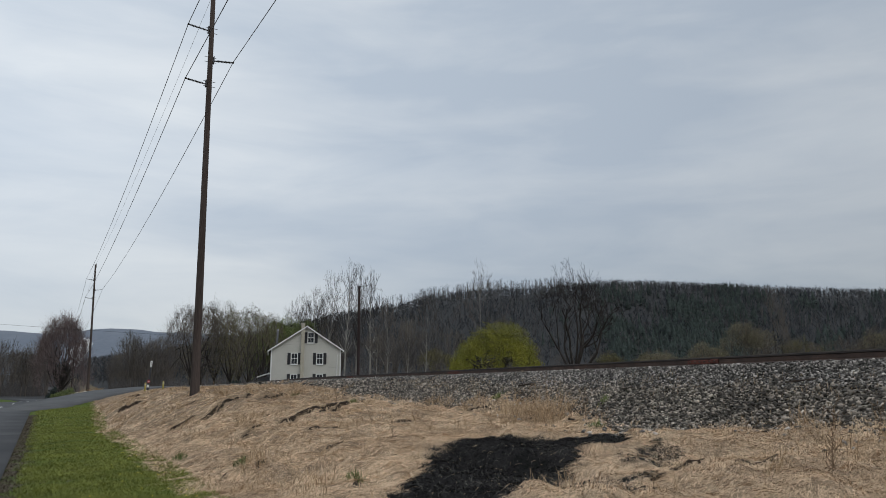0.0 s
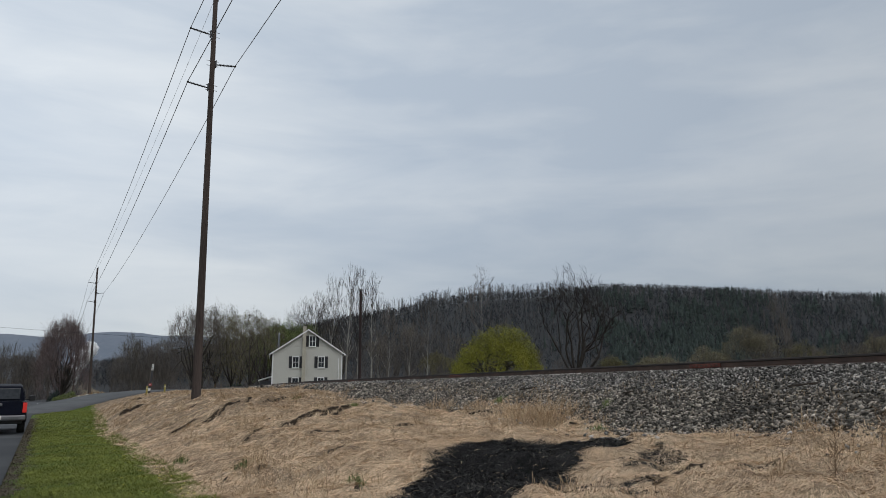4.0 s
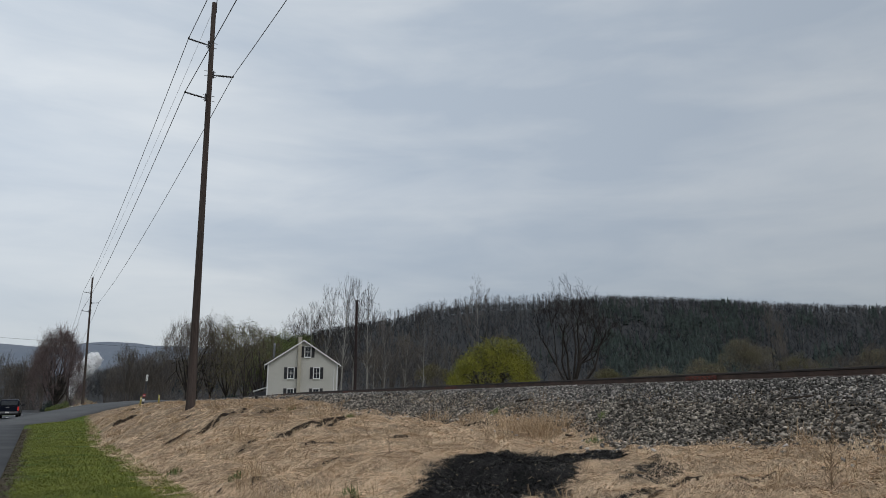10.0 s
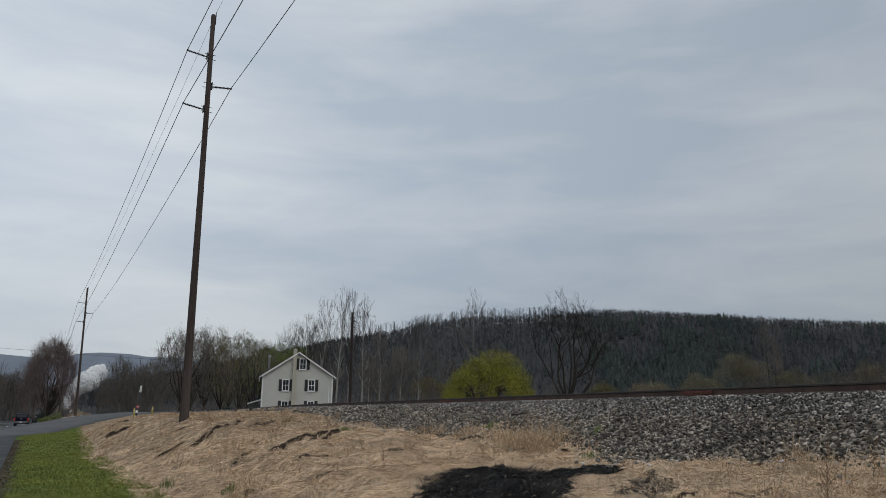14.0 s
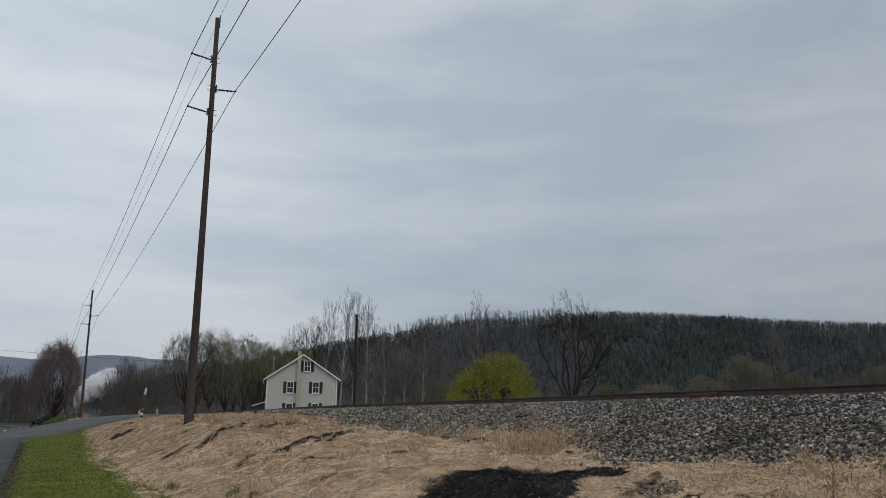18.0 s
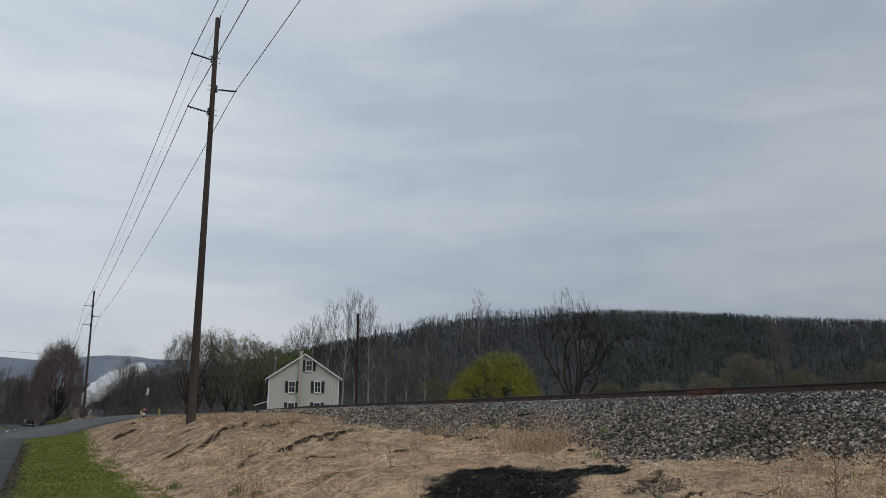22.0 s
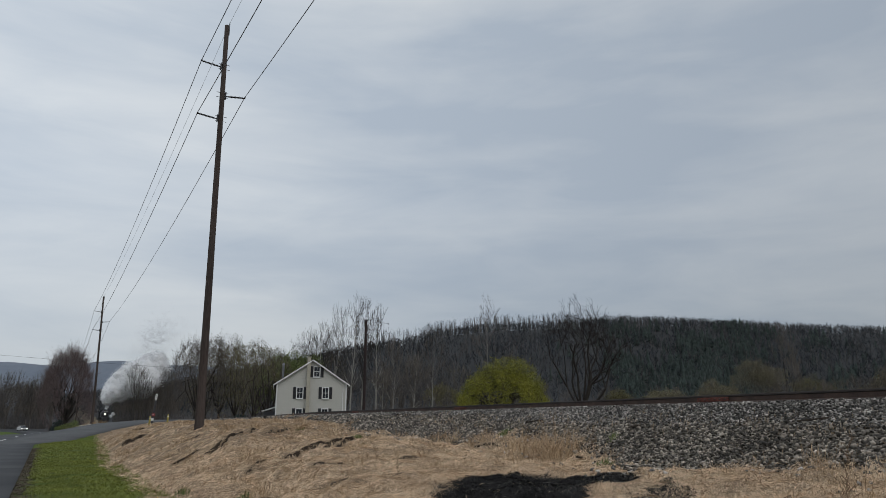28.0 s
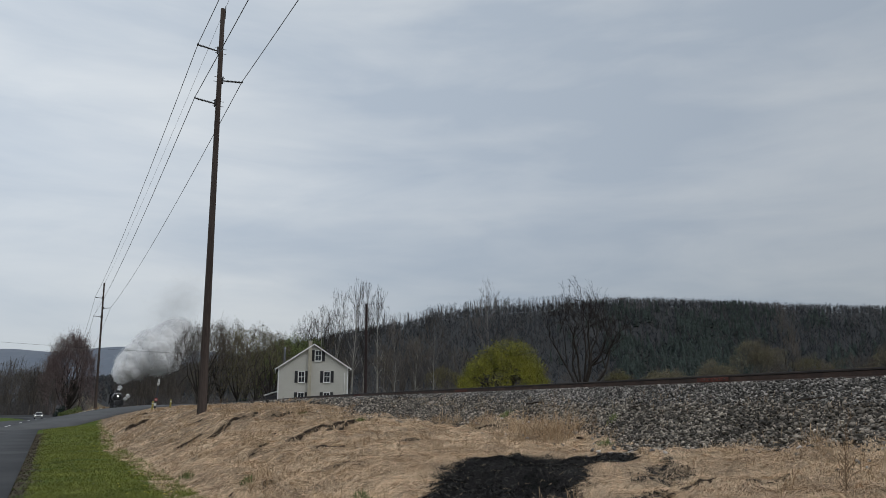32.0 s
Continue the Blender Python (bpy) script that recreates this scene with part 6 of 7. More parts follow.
def dry_grass():
    r = np.random.RandomState(2)
    pale, brown = [], []
    for n, v0, v1, w, l in ((230000, 3.2, 13, 0.0055, 0.2), (130000, 13, 24, 0.0065, 0.2), (90000, 24, 45, 0.009, 0.2), (42000, 45, 92, 0.016, 0.24)):
        u, v = on_bank(r, n, v0, v1)
        scorched = inside(u, v, BURN_SMALL) | inside(u, v, BURN_THIN)
        keep = ~(burnt(u, v) & (r.uniform(0, 1, n) < np.where(scorched, 0.62, 0.996))) & (grooved(u, v) < r.uniform(0.1, 1.1, n)) & (grooved(u - 0.12, v - 0.05) < r.uniform(0.2, 1.1, n)) & (rough(u, v, 0.7, 44) > -1.2 + r.uniform(0, 0.5, n))
        if v1 > 60:
            keep &= near_path(u, v, SIDE_DENSE)[0] > 2.9
        u, v = u[keep], v[keep]
        m = len(u)
        hump = np.clip(0.5 + 0.6 * rough(u, v, 1.5, 33), 0, 1.2)
        length = l * r.uniform(0.5, 1.35, m)
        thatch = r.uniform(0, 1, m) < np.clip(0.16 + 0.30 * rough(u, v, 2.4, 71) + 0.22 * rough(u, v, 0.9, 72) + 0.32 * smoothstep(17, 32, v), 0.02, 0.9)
        lift = 0.8 if v0 < 13 else (0.9 if v0 < 24 else 1.1)
        turn, wide = straw_turn(u, v, r), w * r.uniform(0.6, 1.5, m)
        mid, tip = lift * (0.012 + 0.05 * hump * r.uniform(0.2, 1.2, m)), lift * (r.uniform(-0.01, 0.035, m) + 0.02 * hump)
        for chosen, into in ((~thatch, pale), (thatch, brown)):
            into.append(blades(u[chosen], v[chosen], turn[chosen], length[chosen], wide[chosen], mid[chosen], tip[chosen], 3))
    tagged(new("dry_grass", tri_mesh("dry_grass", *joined(*pale), M_straw)), "matted straw-coloured dead grass on the bank", "grass", kind="stuff")
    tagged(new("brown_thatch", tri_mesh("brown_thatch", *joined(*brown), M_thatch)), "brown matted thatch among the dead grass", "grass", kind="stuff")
    # thatched tufts that hang down the slope over the hollows below them
    cu, cv = [], []
    for n, v0, v1 in ((2600, 3.4, 13), (1100, 13, 24), (500, 24, 50)):
        a, b = on_bank(r, n, v0, v1)
        keep = ~burnt(a, b) & (grooved(a, b) < 0.5) & (rough(a, b, 1.3, 81) + r.normal(0, 0.5, n) > -0.1)
        cu, cv = np.append(cu, a[keep]), np.append(cv, b[keep])
    many = 34
    lean = straw_turn(cu, cv, r)
    big = r.uniform(0.22, 0.46, len(cu))
    u, v = np.repeat(cu, many), np.repeat(cv, many)
    m = len(u)
    u, v = u + r.normal(0, 0.07, m), v + r.normal(0, 0.07, m)
    length = np.repeat(big, many) * r.uniform(0.55, 1.15, m)
    rise = r.uniform(0.02, 0.17, m) * np.repeat(r.choice([0.5, 1.0, 2.0], len(cu), p=[0.5, 0.35, 0.15]), many)
    tri = blades(u, v, np.repeat(lean, many) + r.normal(0, 0.42, m), length, np.clip(0.0005 * v, 0.005, 0.016) * r.uniform(0.7, 1.3, m), length * rise, length * rise * r.uniform(-0.1, 0.7, m), 41)
    tagged(new("hanging_tufts", tri_mesh("hanging_tufts", *tri, M_straw)), "pale dead grass tufts combed down the bank", "grass", kind="stuff")
    # standing tufts
    cu, cv = on_bank(r, 420, 4, 60)
    extra = [(10.0, 14.6), (9.9, 15.4), (9.8, 13.9), (9.7, 13.3), (10.1, 14.2), (9.6, 14.9), (10.1, 19.7), (10.3, 18.2), (10.2, 16.3), (10.0, 7.4), (9.3, 5.8), (8.3, 5.6), (10.0, 20.6), (3.9, 19.0), (3.0, 13.2), (2.7, 12.6), (7.4, 27.5)]
    cu, cv = np.concatenate([cu, [a for a, _ in extra]]), np.concatenate([cv, [b for _, b in extra]])
    tall = np.concatenate([r.uniform(0.12, 0.30, 420), np.where(np.arange(len(extra)) < 6, 0.62, 0.4)])
    many = np.concatenate([np.full(420, 26), np.where(np.arange(len(extra)) < 6, 110, 60)])
    u, v, l = np.repeat(cu, many), np.repeat(cv, many), np.repeat(tall, many)
    u, v = u + r.normal(0, 0.16, len(u)) * (0.6 + l), v + r.normal(0, 0.16, len(u)) * (0.6 + l)
    keep = ~burnt(u, v)
    u, v, l = u[keep], v[keep], l[keep]
    m = len(u)
    length = l * r.uniform(0.6, 1.3, m)
    tri = blades(u, v, r.uniform(0, 6.28, m), length, np.clip(0.0006 * v, 0.007, 0.03), length * r.uniform(0.45, 0.62, m), length * r.uniform(0.55, 0.98, m), 4)
    tagged(new("grass_tufts", tri_mesh("grass_tufts", *tri, M_weed)), "standing tan dead grass tufts on the bank", "grass", kind="stuff")
    # thin dead weeds on the shelf of the ballast
    cv = 4 + 24 * r.uniform(0, 1, 130) ** 0.9
    cu = 11.35 + r.normal(0, 0.28, 130)
    u, v = np.repeat(cu, 9) + r.normal(0, 0.10, 1170), np.repeat(cv, 9) + r.normal(0, 0.14, 1170)
    length = r.uniform(0.05, 0.17, 1170)
    tri = blades(u, v, r.uniform(0, 6.28, 1170), length, np.clip(0.0005 * v, 0.005, 0.012), length * r.uniform(0.2, 0.5, 1170) + 0.05, length * r.uniform(0.2, 0.8, 1170) + 0.03, 24)
    tagged(new("ballast_weeds", tri_mesh("ballast_weeds", *tri, M_weed)), "thin dead weeds among the ballast stones", "weeds", kind="stuff")
    # burnt stubble
    n = 34000
    u, v = r.uniform(2.6, 9.4, n), r.uniform(6.6, 12.6, n)
    keep = burnt(u, v) & ((r.uniform(0, 1, n) < 0.3) | ~(inside(u, v, BURN_SMALL) | inside(u, v, BURN_THIN)))
    u, v = u[keep], v[keep]
    m = len(u)
    tri = blades(u, v, straw_turn(u, v, r), r.uniform(0.06, 0.2, m), r.uniform(0.006, 0.016, m), r.uniform(0.0, 0.05, m), r.uniform(0.0, 0.045, m), 6)
    pick = r.uniform(0, 1, m) < 0.16
    ash = blades(u[pick], v[pick], r.uniform(0, 6.28, pick.sum()), r.uniform(0.05, 0.2, pick.sum()), r.uniform(0.004, 0.009, pick.sum()), r.uniform(0.02, 0.05, pick.sum()), r.uniform(0.0, 0.06, pick.sum()), 7)
    tagged(new("burnt_straw", tri_mesh("burnt_straw", *ash, M_ash)), "grey ash and half-burnt straws on the burnt patch", "burnt grass", kind="stuff")
    tagged(new("charred_stubble", tri_mesh("charred_stubble", *tri, M_char)), "black charred grass stubble on the burnt patch", "burnt grass", kind="stuff")


def lawn():
    r = np.random.RandomState(12)
    pieces = []
    for n, v0, v1, w, l in ((80000, 7, 17, 0.006, 0.075), (50000, 17, 34, 0.009, 0.075), (26000, 34, 76, 0.02, 0.08)):
        v = r.uniform(v0, v1, n)
        lo, hi = ROAD_EDGE(v) + 0.25, np.interp(v, BANK_V, BANK_TOE) + 0.12
        u = lo + (hi - lo) * r.uniform(0, 1, n)
        keep = (near_path(u, v, SIDE_DENSE)[0] > 2.75) & (rough(0.3 * u, v, 1.1, 51) > -0.7 + r.uniform(-0.3, 0.5, n)) & ((u - lo) > 0.35 * r.uniform(0, 1, n) ** 2)
        u, v = u[keep], v[keep]
        m = len(u)
        length = l * r.uniform(0.5, 1.5, m) * (1 + 0.35 * rough(u, v, 1.1, 52))
        pieces.append(blades(u, v, r.uniform(0, 6.28, m), length, w * r.uniform(0.7, 1.3, m), length * 0.5, length * r.uniform(0.3, 0.9, m), 13))
    tagged(new("lawn_grass", tri_mesh("lawn_grass", *joined(*pieces), M_green)), "short green verge grass", "grass", kind="stuff")
    # dead straws among the green and along the road's edge
    n = 16000
    v = 7 + 45 * r.uniform(0, 1, n) ** 1.5
    lo, hi = ROAD_EDGE(v), np.interp(v, BANK_V, BANK_TOE)
    u = np.where(r.uniform(0, 1, n) < 0.5, lo + np.abs(r.normal(0, 0.28, n)), lo + (hi - lo) * r.uniform(0, 1, n))
    keep = (u < lo + 0.5) | (rough(0.25 * u, v, 0.9, 53) + r.normal(0, 0.3, n) > 0.2)
    u, v = u[keep], v[keep]
    n = len(u)
    tri = blades(u, v, r.uniform(0, 6.28, n), r.uniform(0.05, 0.13, n), 0.0005 * v + 0.003, r.uniform(0.01, 0.04, n), r.uniform(0.0, 0.05, n), 19)
    tagged(new("verge_straw", tri_mesh("verge_straw", *tri, M_dirt)), "brown dead straws in the verge", "grass", kind="stuff")
    n = 80
    v = 9 + 26 * r.uniform(0, 1, n) ** 1.5
    u = np.interp(v, BANK_V, BANK_TOE) - 0.1 - np.abs(r.normal(0, 0.55, n))
    z = land(u, v) + r.uniform(0.05, 0.1, n)
    a = np.arange(6) * 1.047
    verts = np.concatenate([np.stack([u[:, None] + 0.011 * np.cos(a), v[:, None] + 0.011 * np.sin(a), z[:, None] + 0 * a], 2), np.stack([u, v, z + 0.018], 1)[:, None]], 1).reshape(-1, 3)
    tris = (np.arange(n)[:, None, None] * 7 + np.array([[j, (j + 1) % 6, 6] for j in range(6)])[None]).reshape(-1, 3)
    tagged(new("dandelions", tri_mesh("dandelions", verts, tris, M_dandelion)), "yellow dandelion heads in the verge", "flowers", kind="stuff")


dry_grass()
lawn()

CUBE = np.array([[-1, -1, -1], [1, -1, -1], [1, 1, -1], [-1, 1, -1], [-1, -1, 1], [1, -1, 1], [1, 1, 1], [-1, 1, 1]], float)
CUBE_TRIS = np.array([[4, 5, 6], [4, 6, 7], [0, 1, 5], [0, 5, 4], [1, 2, 6], [1, 6, 5], [2, 3, 7], [2, 7, 6], [3, 0, 4], [3, 4, 7]])


def stones(r, u, v, z, size):
    """Broken stones: squashed, tilted blocks with shifted corners."""
    n = len(u)
    c = CUBE[None] * r.uniform(0.45, 1.0, (n, 8, 3)) * (size[:, None, None] / 2) * np.stack([r.uniform(0.8, 1.3, n), r.uniform(0.7, 1.1, n), r.uniform(0.28, 0.55, n)], 1)[:, None]
    q = r.normal(0, 1, (n, 4)) * [1, 0.3, 0.3, 1]
    q /= np.linalg.norm(q, axis=1)[:, None]
    w, x, y, k = q.T
    R = np.stack([1 - 2 * (y * y + k * k), 2 * (x * y - k * w), 2 * (x * k + y * w), 2 * (x * y + k * w), 1 - 2 * (x * x + k * k), 2 * (y * k - x * w), 2 * (x * k - y * w), 2 * (y * k + x * w), 1 - 2 * (x * x + y * y)], 1).reshape(n, 3, 3)
    c = np.einsum("nij,nkj->nki", R, c) + np.stack([u, v, z], 1)[:, None]
    return c.reshape(-1, 3), (np.arange(n)[:, None, None] * 8 + CUBE_TRIS[None]).reshape(-1, 3)


def ballast():
    r = np.random.RandomState(77)
    pieces = []
    low = []
    for n, v0, v1, s0, s1 in ((38000, 2.5, 14, 0.028, 0.062), (23000, 14, 26, 0.034, 0.068), (11000, 26, 48, 0.045, 0.09), (2500, 48, 92, 0.09, 0.17)):
        v = r.uniform(v0, v1, n)
        lo = np.interp(v, BALLAST_V, BALLAST_U) + track_u(v) - 13.7
        hi = 12.6 + track_u(v) - 13.7
        u = lo - 0.15 + (hi + 0.15 - lo) * r.uniform(0, 1, n)
        keep = (u - lo) > 0.3 * r.normal(0, 0.6, n)
        u, v = u[keep], v[keep]
        z = land(u, v, False)
        # the stones of the lower slope are coarser and browner
        coarse = (u - track_u(v) + 13.7 + 0.12 * rough(u, v, 1.5, 88) + r.normal(0, 0.1, len(u)) < np.where(v < 20, 11.35, 11.75)) & (v < 60)
        size = (s0 + (s1 - s0) * r.uniform(0, 1, len(u)) ** 1.8) * np.where(coarse, 1.45, 1.0)
        z = z + size * r.uniform(-0.1, 0.75, len(u))
        pieces.append(stones(r, u[~coarse], v[~coarse], z[~coarse], size[~coarse]))
        low.append(stones(r, u[coarse], v[coarse], z[coarse], size[coarse]))
    tagged(new("ballast_gravel", tri_mesh("ballast_gravel", *joined(*pieces), M_stone)), "grey broken stone ballast beside the rails", "gravel", kind="stuff")
    tagged(new("weathered_ballast", tri_mesh("weathered_ballast", *joined(*low), M_stone_brown)), "coarse brown weathered ballast on the lower slope", "gravel", kind="stuff")
    # stray stones on the straw below
    n = 260
    v = r.uniform(4, 30, n)
    u = np.interp(v, BALLAST_V, BALLAST_U) - np.abs(r.normal(0, 0.5, n)) - 0.1
    size = r.uniform(0.05, 0.11, n)
    tagged(new("stray_gravel", tri_mesh("stray_gravel", *stones(r, u, v, land(u, v) + 0.03, size), M_stone)), "stray grey stones in the dead grass", "gravel", kind="stuff")
    # the nearest stones, one by one
    bed = tagged(empty("ballast_heap", (10.6, 8.5, 0)), "loose grey ballast stones at the foot of the embankment", "ballast stones")
    kinds = []
    for k in range(8):
        verts, tris = stones(r, np.zeros(1), np.zeros(1), np.zeros(1), np.array([0.1]))
        kinds.append(tri_mesh("stone", verts, tris, M_stone_brown))
    for k in range(300):
        v = r.uniform(5.0, 13.0)
        u = float(np.interp(v, BALLAST_V, BALLAST_U)) + 0.05 + 1.9 * r.uniform() ** 1.3
        ob = new("stone", kinds[k % 8])
        ob.parent = bed
        s = r.uniform(0.4, 0.8)
        ob.scale = (s, s, s)
        ob.location = (u - 10.6, v - 8.5, float(land(np.array([u]), np.array([v]), False)[0]) + 0.03)
        ob.rotation_euler = (r.uniform(-0.4, 0.4), r.uniform(-0.4, 0.4), r.uniform(0, 6.28))


ballast()


# ---- small things ----
def second_sign():
    base = tagged(empty("crossing_sign", (11.8, 86.5, 1.75), radians(-20)), "dark signpost with a white plate at the crossing", "sign post")
    bm = bmesh.new()
    box(bm, (0.15, 0.12, 2.9), (0, 0, 1.35), 0.02)
    part("post", bm, M_steel_dark, base)
    for z, h in ((2.45, 0.6), (0.55, 0.26)):
        bm = bmesh.new()
        box(bm, (0.24, 0.03, h), (0.02, -0.09, z), 0.01)
        part("white_plate", bm, M_white, base)
    bm = bmesh.new()
    lathe(bm, [(0.18, -0.015), (0.18, 0.015)], 8, Matrix.Translation((0.02, -0.09, 1.2)) @ Matrix.Rotation(radians(90), 4, "X"))
    part("red_sign", bm, M_red, base)


second_sign()


def shrub(name, label, at, w, h, material, seed, n=900, size=0.07):
    r = np.random.RandomState(seed)
    base = tagged(empty(name, (at[0], at[1], land_at(*at))), label, "shrub")
    d = r.normal(0, 1, (n, 3))
    d[:, 2] = np.abs(d[:, 2])
    d /= np.linalg.norm(d, axis=1)[:, None]
    c = d * [w, w * 0.7, h] * (r.uniform(0.3, 1.0, (n, 1)) ** 0.5) * (1 + 0.15 * np.sin(5 * d[:, :1] + 3 * d[:, 1:2]))
    v, t = leaf_cards(random.Random(seed), c, size, 2, 0.05)
    hang(new("foliage", tri_mesh("foliage", v, t, material)), base)
    segs = [((0, 0, 0), tuple(p * 0.9), 0.02, 0.008) for p in c[:40]]
    hang(new("stem_cluster", tri_mesh("stem_cluster", *tubes(segs, 3), M_bark_dark)), base)


shrub("forsythia_patch", "low yellow-green patch beside the crossing", (13.6 + 3.6, 106.5), 4.2, 0.9, M_leaf_yellow, 5, 1500, 0.09)
shrub("dark_shrub", "low dark evergreen shrub near the crossing", (19.0, 104.0), 2.2, 1.5, M_pine, 6, 1500, 0.09)
shrub("roadside_shrub", "green roadside shrub below the bare maple", (-3.6, 128.0), 1.0, 1.3, M_leaf_green, 7, 700, 0.09)
shrub("roadside_shrub", "green roadside shrub below the bare maple", (-2.2, 134.0), 1.5, 1.8, M_leaf_green, 8, 900, 0.10)
shrub("evergreen_shrub", "small dark evergreen by the road", (-6.0 + 1.2, 150.0), 1.2, 2.6, M_pine, 9, 900, 0.10)


def rock(u, v, s, material, seed):
    r = np.random.RandomState(seed)
    bm = bmesh.new()
    bmesh.ops.create_icosphere(bm, subdivisions=2, radius=s)
    for p in bm.verts:
        p.co *= 1 + 0.35 * noise.noise(p.co * (1.6 / s) + Vector((seed, 0, 0)))
        p.co.z *= 0.6
    ob = part("boulder", bm, material, None)
    ob.location, ob.rotation_euler = (u, v, land_at(u, v) + 0.2 * s), (0, 0, r.uniform(0, 6))
    tagged(ob, "pale grey boulder on the road's edge", "rock", "boulders by the side road")


for k in range(9):
    rock(-1.3 + 0.27 * k + 0.1 * (k % 3), 82.5 + 0.42 * k + 0.25 * (k % 2), 0.15 + 0.12 * ((k * 7) % 4) / 3, M_chimney if k % 3 else M_trim, k)


def edge_grass():
    """Pale dead grass along the side road's edge."""
    r = np.random.RandomState(91)
    n = 1100
    f = r.uniform(0, 1, n) ** 0.7
    u, v = -1.6 + 3.6 * f - np.abs(r.normal(0, 0.35, n)) - 0.2, 82.6 + 4.8 * f + r.normal(0, 0.35, n) + 0.3
    length = r.uniform(0.2, 0.75, n)
    tri = blades(u, v, r.uniform(0, 6.28, n), length, np.full(n, 0.035), length * 0.55, length * r.uniform(0.5, 0.95, n), 92)
    tagged(new("edge_grass", tri_mesh("edge_grass", *tri, M_weed)), "pale dead grass along the side road's edge", "grass", kind="stuff")


edge_grass()


def weed_stalk(u, v, h, seed):
    rng = random.Random(seed)
    segs = []
    p, d = Vector((0, 0, -0.02)), Vector((rng.gauss(0, 0.1), rng.gauss(0, 0.1), 1)).normalized()
    for i in range(7):
        q = p + d * h / 7
        segs.append((p[:], q[:], 0.004, 0.0035))
        for _ in range(2):
            a = rng.uniform(0, 6.28)
            l = h * rng.uniform(0.12, 0.34)
            e = q + Vector((math.cos(a) * 0.5, math.sin(a) * 0.5, 0.9)) * l
            segs.append((q[:], e[:], 0.003, 0.002))
            segs.append((e[:], (e + Vector((rng.gauss(0, 0.04), rng.gauss(0, 0.04), 0.06)))[:], 0.003, 0.004))
        d = (d + Vector((rng.gauss(0, 0.08), rng.gauss(0, 0.08), 0.05))).normalized()
        p = q
    ob = new("weed_stalk", tri_mesh("weed_stalk", *tubes(segs, 4), M_weed_dark))
    ob.location = (u, v, land_at(u, v))
    tagged(ob, "dry brown branching weed stalk on the bank", "weed", "dead weed stalks")


STALKS = [(7.65, 5.35, 0.42), (7.9, 5.5, 0.32), (9.3, 5.8, 0.45), (10.2, 7.0, 0.4), (10.5, 13.4, 0.45), (9.9, 12.6, 0.4), (10.3, 15.2, 0.6), (10.6, 15.0, 0.7), (6.4, 16.5, 0.4), (8.6, 20.5, 0.4), (5.5, 13.0, 0.35),
          (7.4, 27.4, 0.5), (6.9, 27.8, 0.45), (5.0, 30.0, 0.4), (4.6, 33.4, 0.5), (5.2, 33.0, 0.45), (8.0, 24.0, 0.4), (9.0, 26.0, 0.45)]
for k, (u, v, h) in enumerate(STALKS):
    weed_stalk(u, v, h, k)


def green_weed(u, v, seed):
    r = np.random.RandomState(seed)
    n = 60
    tri = blades(u + r.normal(0, 0.07, n), v + r.normal(0, 0.07, n), r.uniform(0, 6.28, n), r.uniform(0.08, 0.22, n), 0.0009 * v + np.zeros(n), r.uniform(0.05, 0.12, n), r.uniform(0.05, 0.2, n), seed)
    tagged(new("green_weed", tri_mesh("green_weed", *tri, M_leaf_green)), "small green weed clump in the dead grass", "weed", "green weed clumps")


for k, (u, v) in enumerate(((7.5, 27.6), (1.95, 16.2), (2.6, 13.0), (3.6, 9.9), (10.7, 17.6), (8.4, 23.5), (9.5, 11.7), (10.8, 13.0))):
    green_weed(u, v, 60 + k)


def stick(u, v, length, turn, w):
    bm = bmesh.new()
    box(bm, (length, w, w * 0.6), (0, 0, 0), w * 0.15)
    ob = part("wood_scrap", bm, M_tie, None)
    ob.location, ob.rotation_euler = (u, v, land_at(u, v) + 0.05), (0, radians(6), turn)
    tagged(ob, "weathered dark wood scrap lying on the ballast", "wood scrap", "wood scraps on the ballast")


for u, v, l, t, w in ((11.45, 17.0, 0.8, 2.1, 0.07), (11.5, 8.4, 0.6, 1.9, 0.05), (11.3, 12.6, 0.5, 2.4, 0.05), (11.0, 31.0, 0.7, 1.6, 0.10), (9.75, 12.9, 0.3, 0.5, 0.06)):
    stick(u, v, l, t, w)


# ---- what moves ----
TRAIN = [(9, 534.75), (14, 460.2), (18, 400.7), (22, 341.2), (25, 296.8), (28, 252.3), (30, 223.5), (31, 210.5), (32, 198.5)]
TRUCK_AT = [(0.0, -2.9, -4.0), (1.2, -2.95, 8.0), (2.2, -3.0, 18.0), (2.8, -3.0, 24.2), (3.0, -3.0, 26.6), (3.5, -3.0, 31.0), (5.5, -4.3, 48.5), (6.0, -4.62, 53.0), (7.5, -5.3, 65.0), (9.0, -6.0, 76.0),
            (10.0, -6.2, 85.5), (12.0, -6.5, 108.5), (14.0, -6.8, 132.5), (17.0, -7.1, 165.0), (20.0, -8.7, 197.5), (21, -9.7, 207), (22.0, -11.5, 216.5), (23.0, -14.6, 226), (24.0, -18.9, 236), (25.0, -25, 246), (26.5, -38, 260), (28.5, -62, 274), (32.0, -120, 288)]
CAR_AT = [(0.0, -255, 298), (18.0, -130, 288), (24.5, -46, 264), (26.5, -25, 247), (27.5, -18.4, 239), (28.0, -16.2, 234), (29.0, -13.4, 222.5), (30.0, -12.0, 213.5), (31.0, -11.5, 205), (32.0, -11.0, 196.5)]


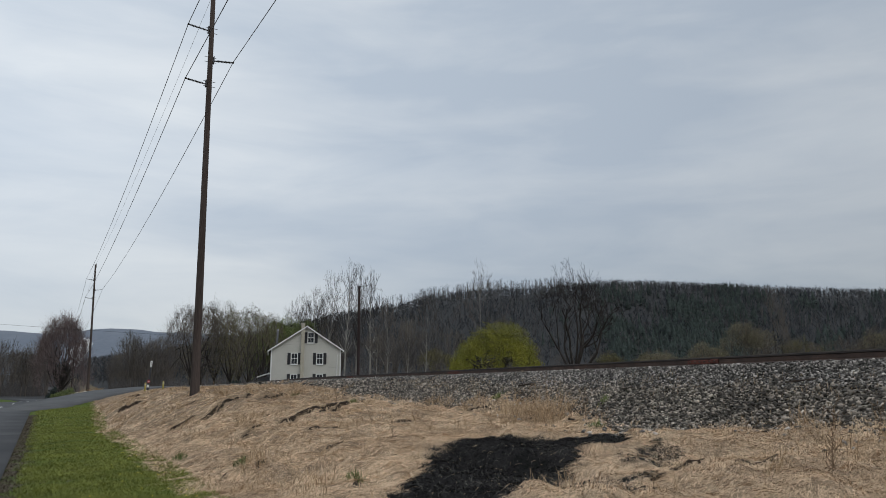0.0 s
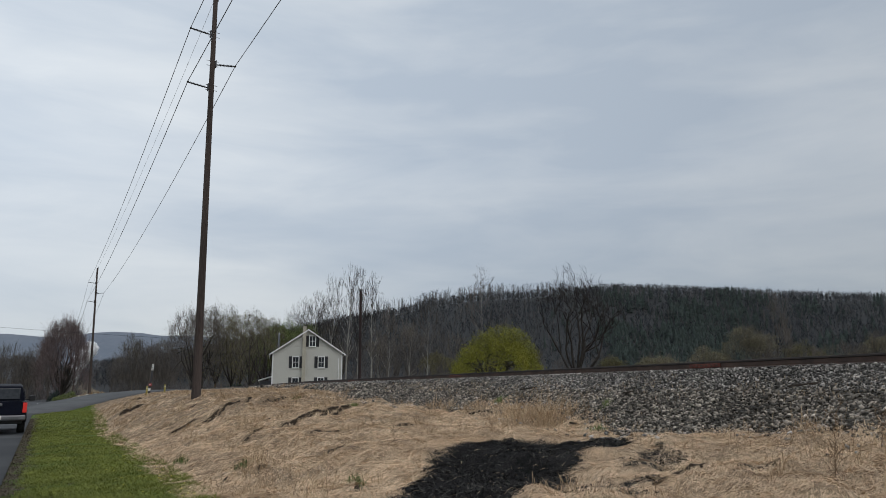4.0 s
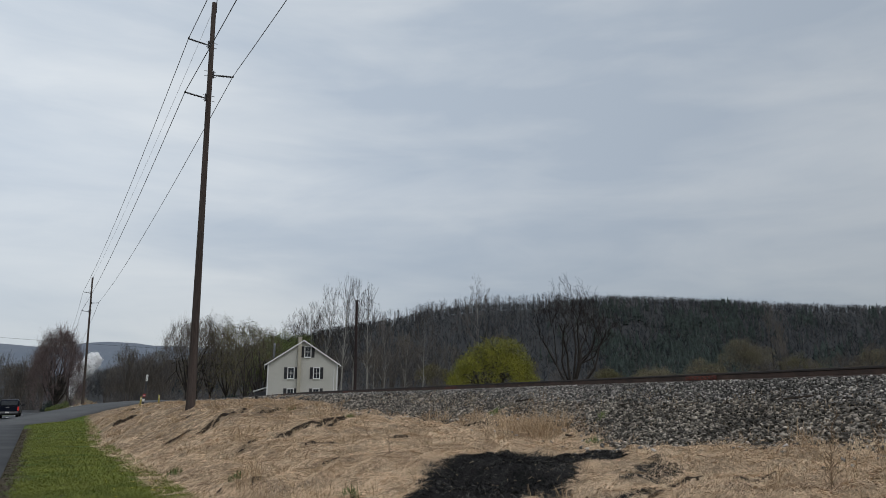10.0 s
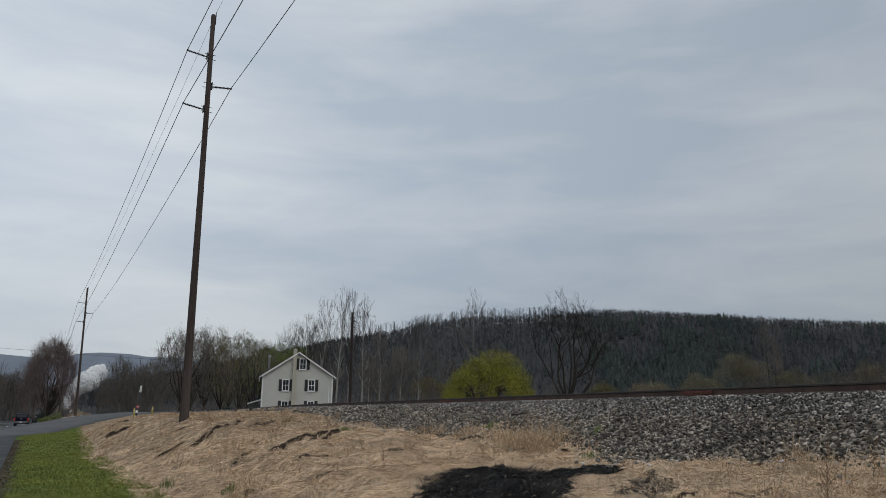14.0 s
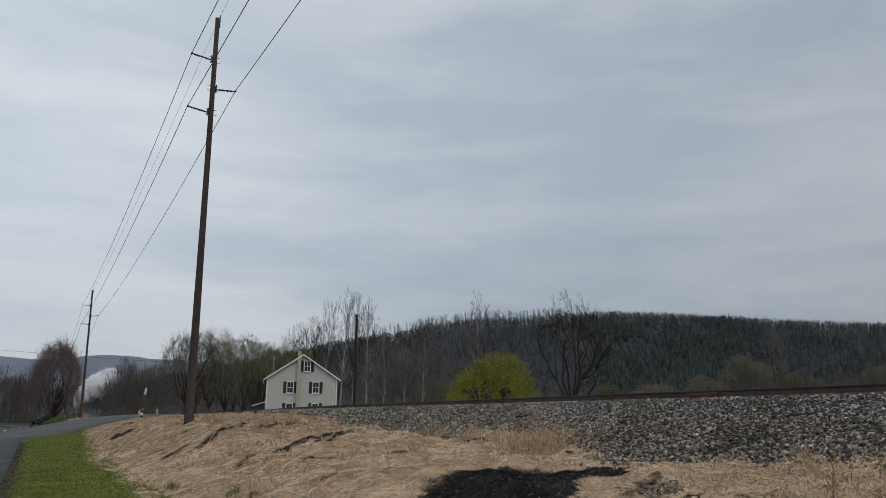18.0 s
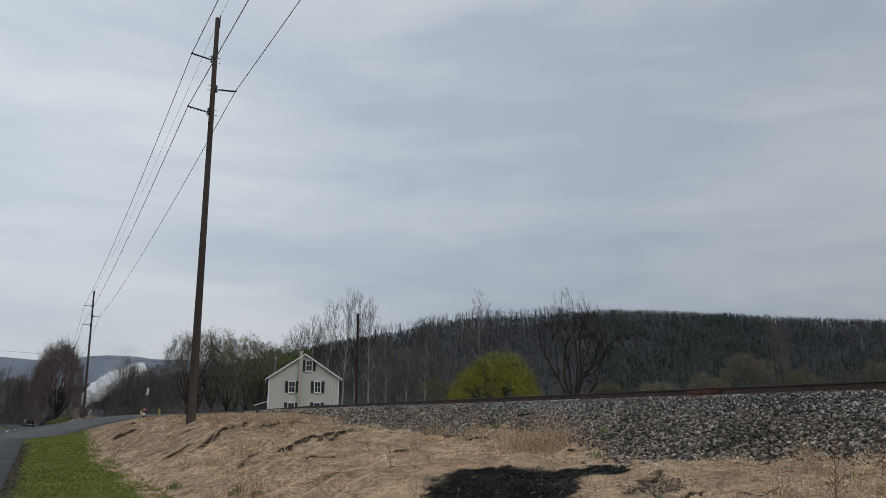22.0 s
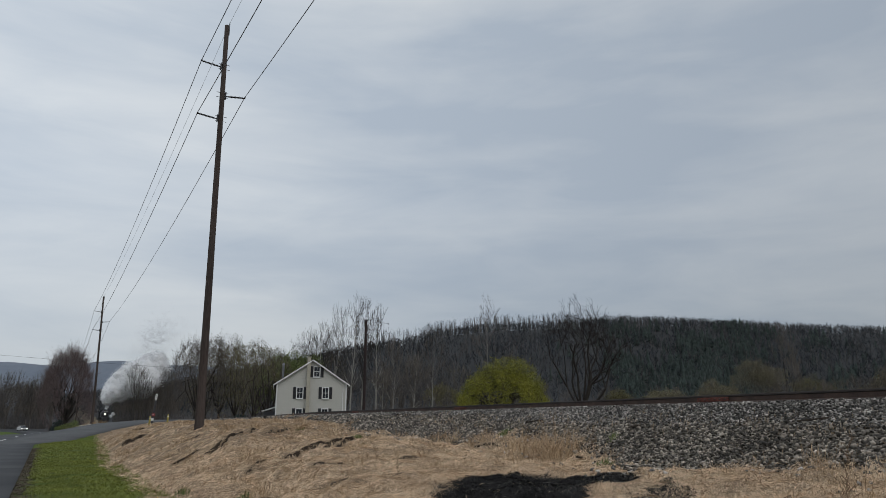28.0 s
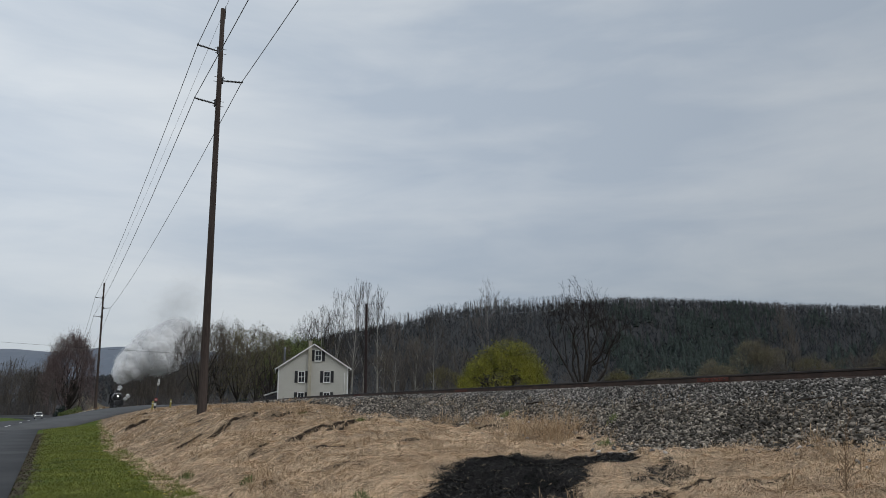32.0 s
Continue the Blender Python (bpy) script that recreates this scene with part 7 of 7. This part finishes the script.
def heading_rows(keys, turned=False):
    rows = []
    for i, (t, u, v) in enumerate(keys):
        a, b = keys[max(i - 1, 0)], keys[min(i + 1, len(keys) - 1)]
        yaw = math.degrees(math.atan2(-(b[1] - a[1]), b[2] - a[2]))
        rows.append((t, pose(u, v, float(dip(np.array(float(v)))) + 0.02, 0, 0, yaw)))
    return rows


def train_v(t):
    return float(np.interp(t, [0] + [a for a, _ in TRAIN], [668] + [b for _, b in TRAIN]))


def engine_pose(t, ahead=0.0):
    v = train_v(t) + 11.3
    du = float(track_u(v + 8) - track_u(v - 8)) / 16
    dz = float(rail_z(v + 8) - rail_z(v - 8)) / 16
    return pose(float(track_u(v)), v, float(rail_z(v)), math.degrees(math.atan(dz)), 0, 180 - math.degrees(math.atan(du)))


def motions():
    walk(truck, heading_rows(TRUCK_AT))
    walk(car, heading_rows(CAR_AT))
    times = [0, 3, 6, 9, 11, 13, 15, 17, 19, 21, 23, 25, 27, 29, 30, 31, 32]
    walk(engine, [(t, engine_pose(t)) for t in times])
    walk(plume, [(t, pose(float(track_u(train_v(t) + 2)), train_v(t) + 2, float(rail_z(train_v(t))) + 4.7)) for t in times])
    walk(smoke_trail, [(t, pose(float(track_u(train_v(t) + 2)), train_v(t) + 2, float(rail_z(train_v(t))) + 4.7)) for t in times])
    for ob, k in SMOKE:
        rows = []
        for t in times:
            across, z = 6.0 + 2.2 * k, 16.0 + 2.2 * k - float(np.interp(t, [8, 18, 26], [6.0, 3.0, 0.0]))
            rows.append((t, pose(across * CAM_RIGHT[0] + 4 * CAM_AHEAD[0], across * CAM_RIGHT[1] + 4 * CAM_AHEAD[1], z, 3 * (t - 16), 0, 4 * (t - 16) + 40 * k)))
        walk(ob, rows)
    for ob, f, size, a, b, w in PUFFS:
        rows = []
        for t in times:
            g = min(max(f + 0.06 * (t - 22) / 10, 0.0), 1.1)
            across = 0.2 + float(np.interp(t, [0, 9, 14, 18, 24, 28, 32], [9.0, 9.0, 14.0, 10.0, 20.0, 9.5, 9.5])) * g ** 1.7 + a * 2.2 * f
            back = 7 * g + b * 3.0 * f
            z = 0.6 + float(np.interp(t, [0, 9, 18, 24], [34.0, 24.0, 13.0, 11.0])) * g ** 0.6 + b * 2.0 * f
            rows.append((t, pose(across * CAM_RIGHT[0] + back * CAM_AHEAD[0], across * CAM_RIGHT[1] + back * CAM_AHEAD[1], z, 5 * (t - 16) * a, 4 * (t - 16) * b, 30 * w)))
        walk(ob, rows)


motions()
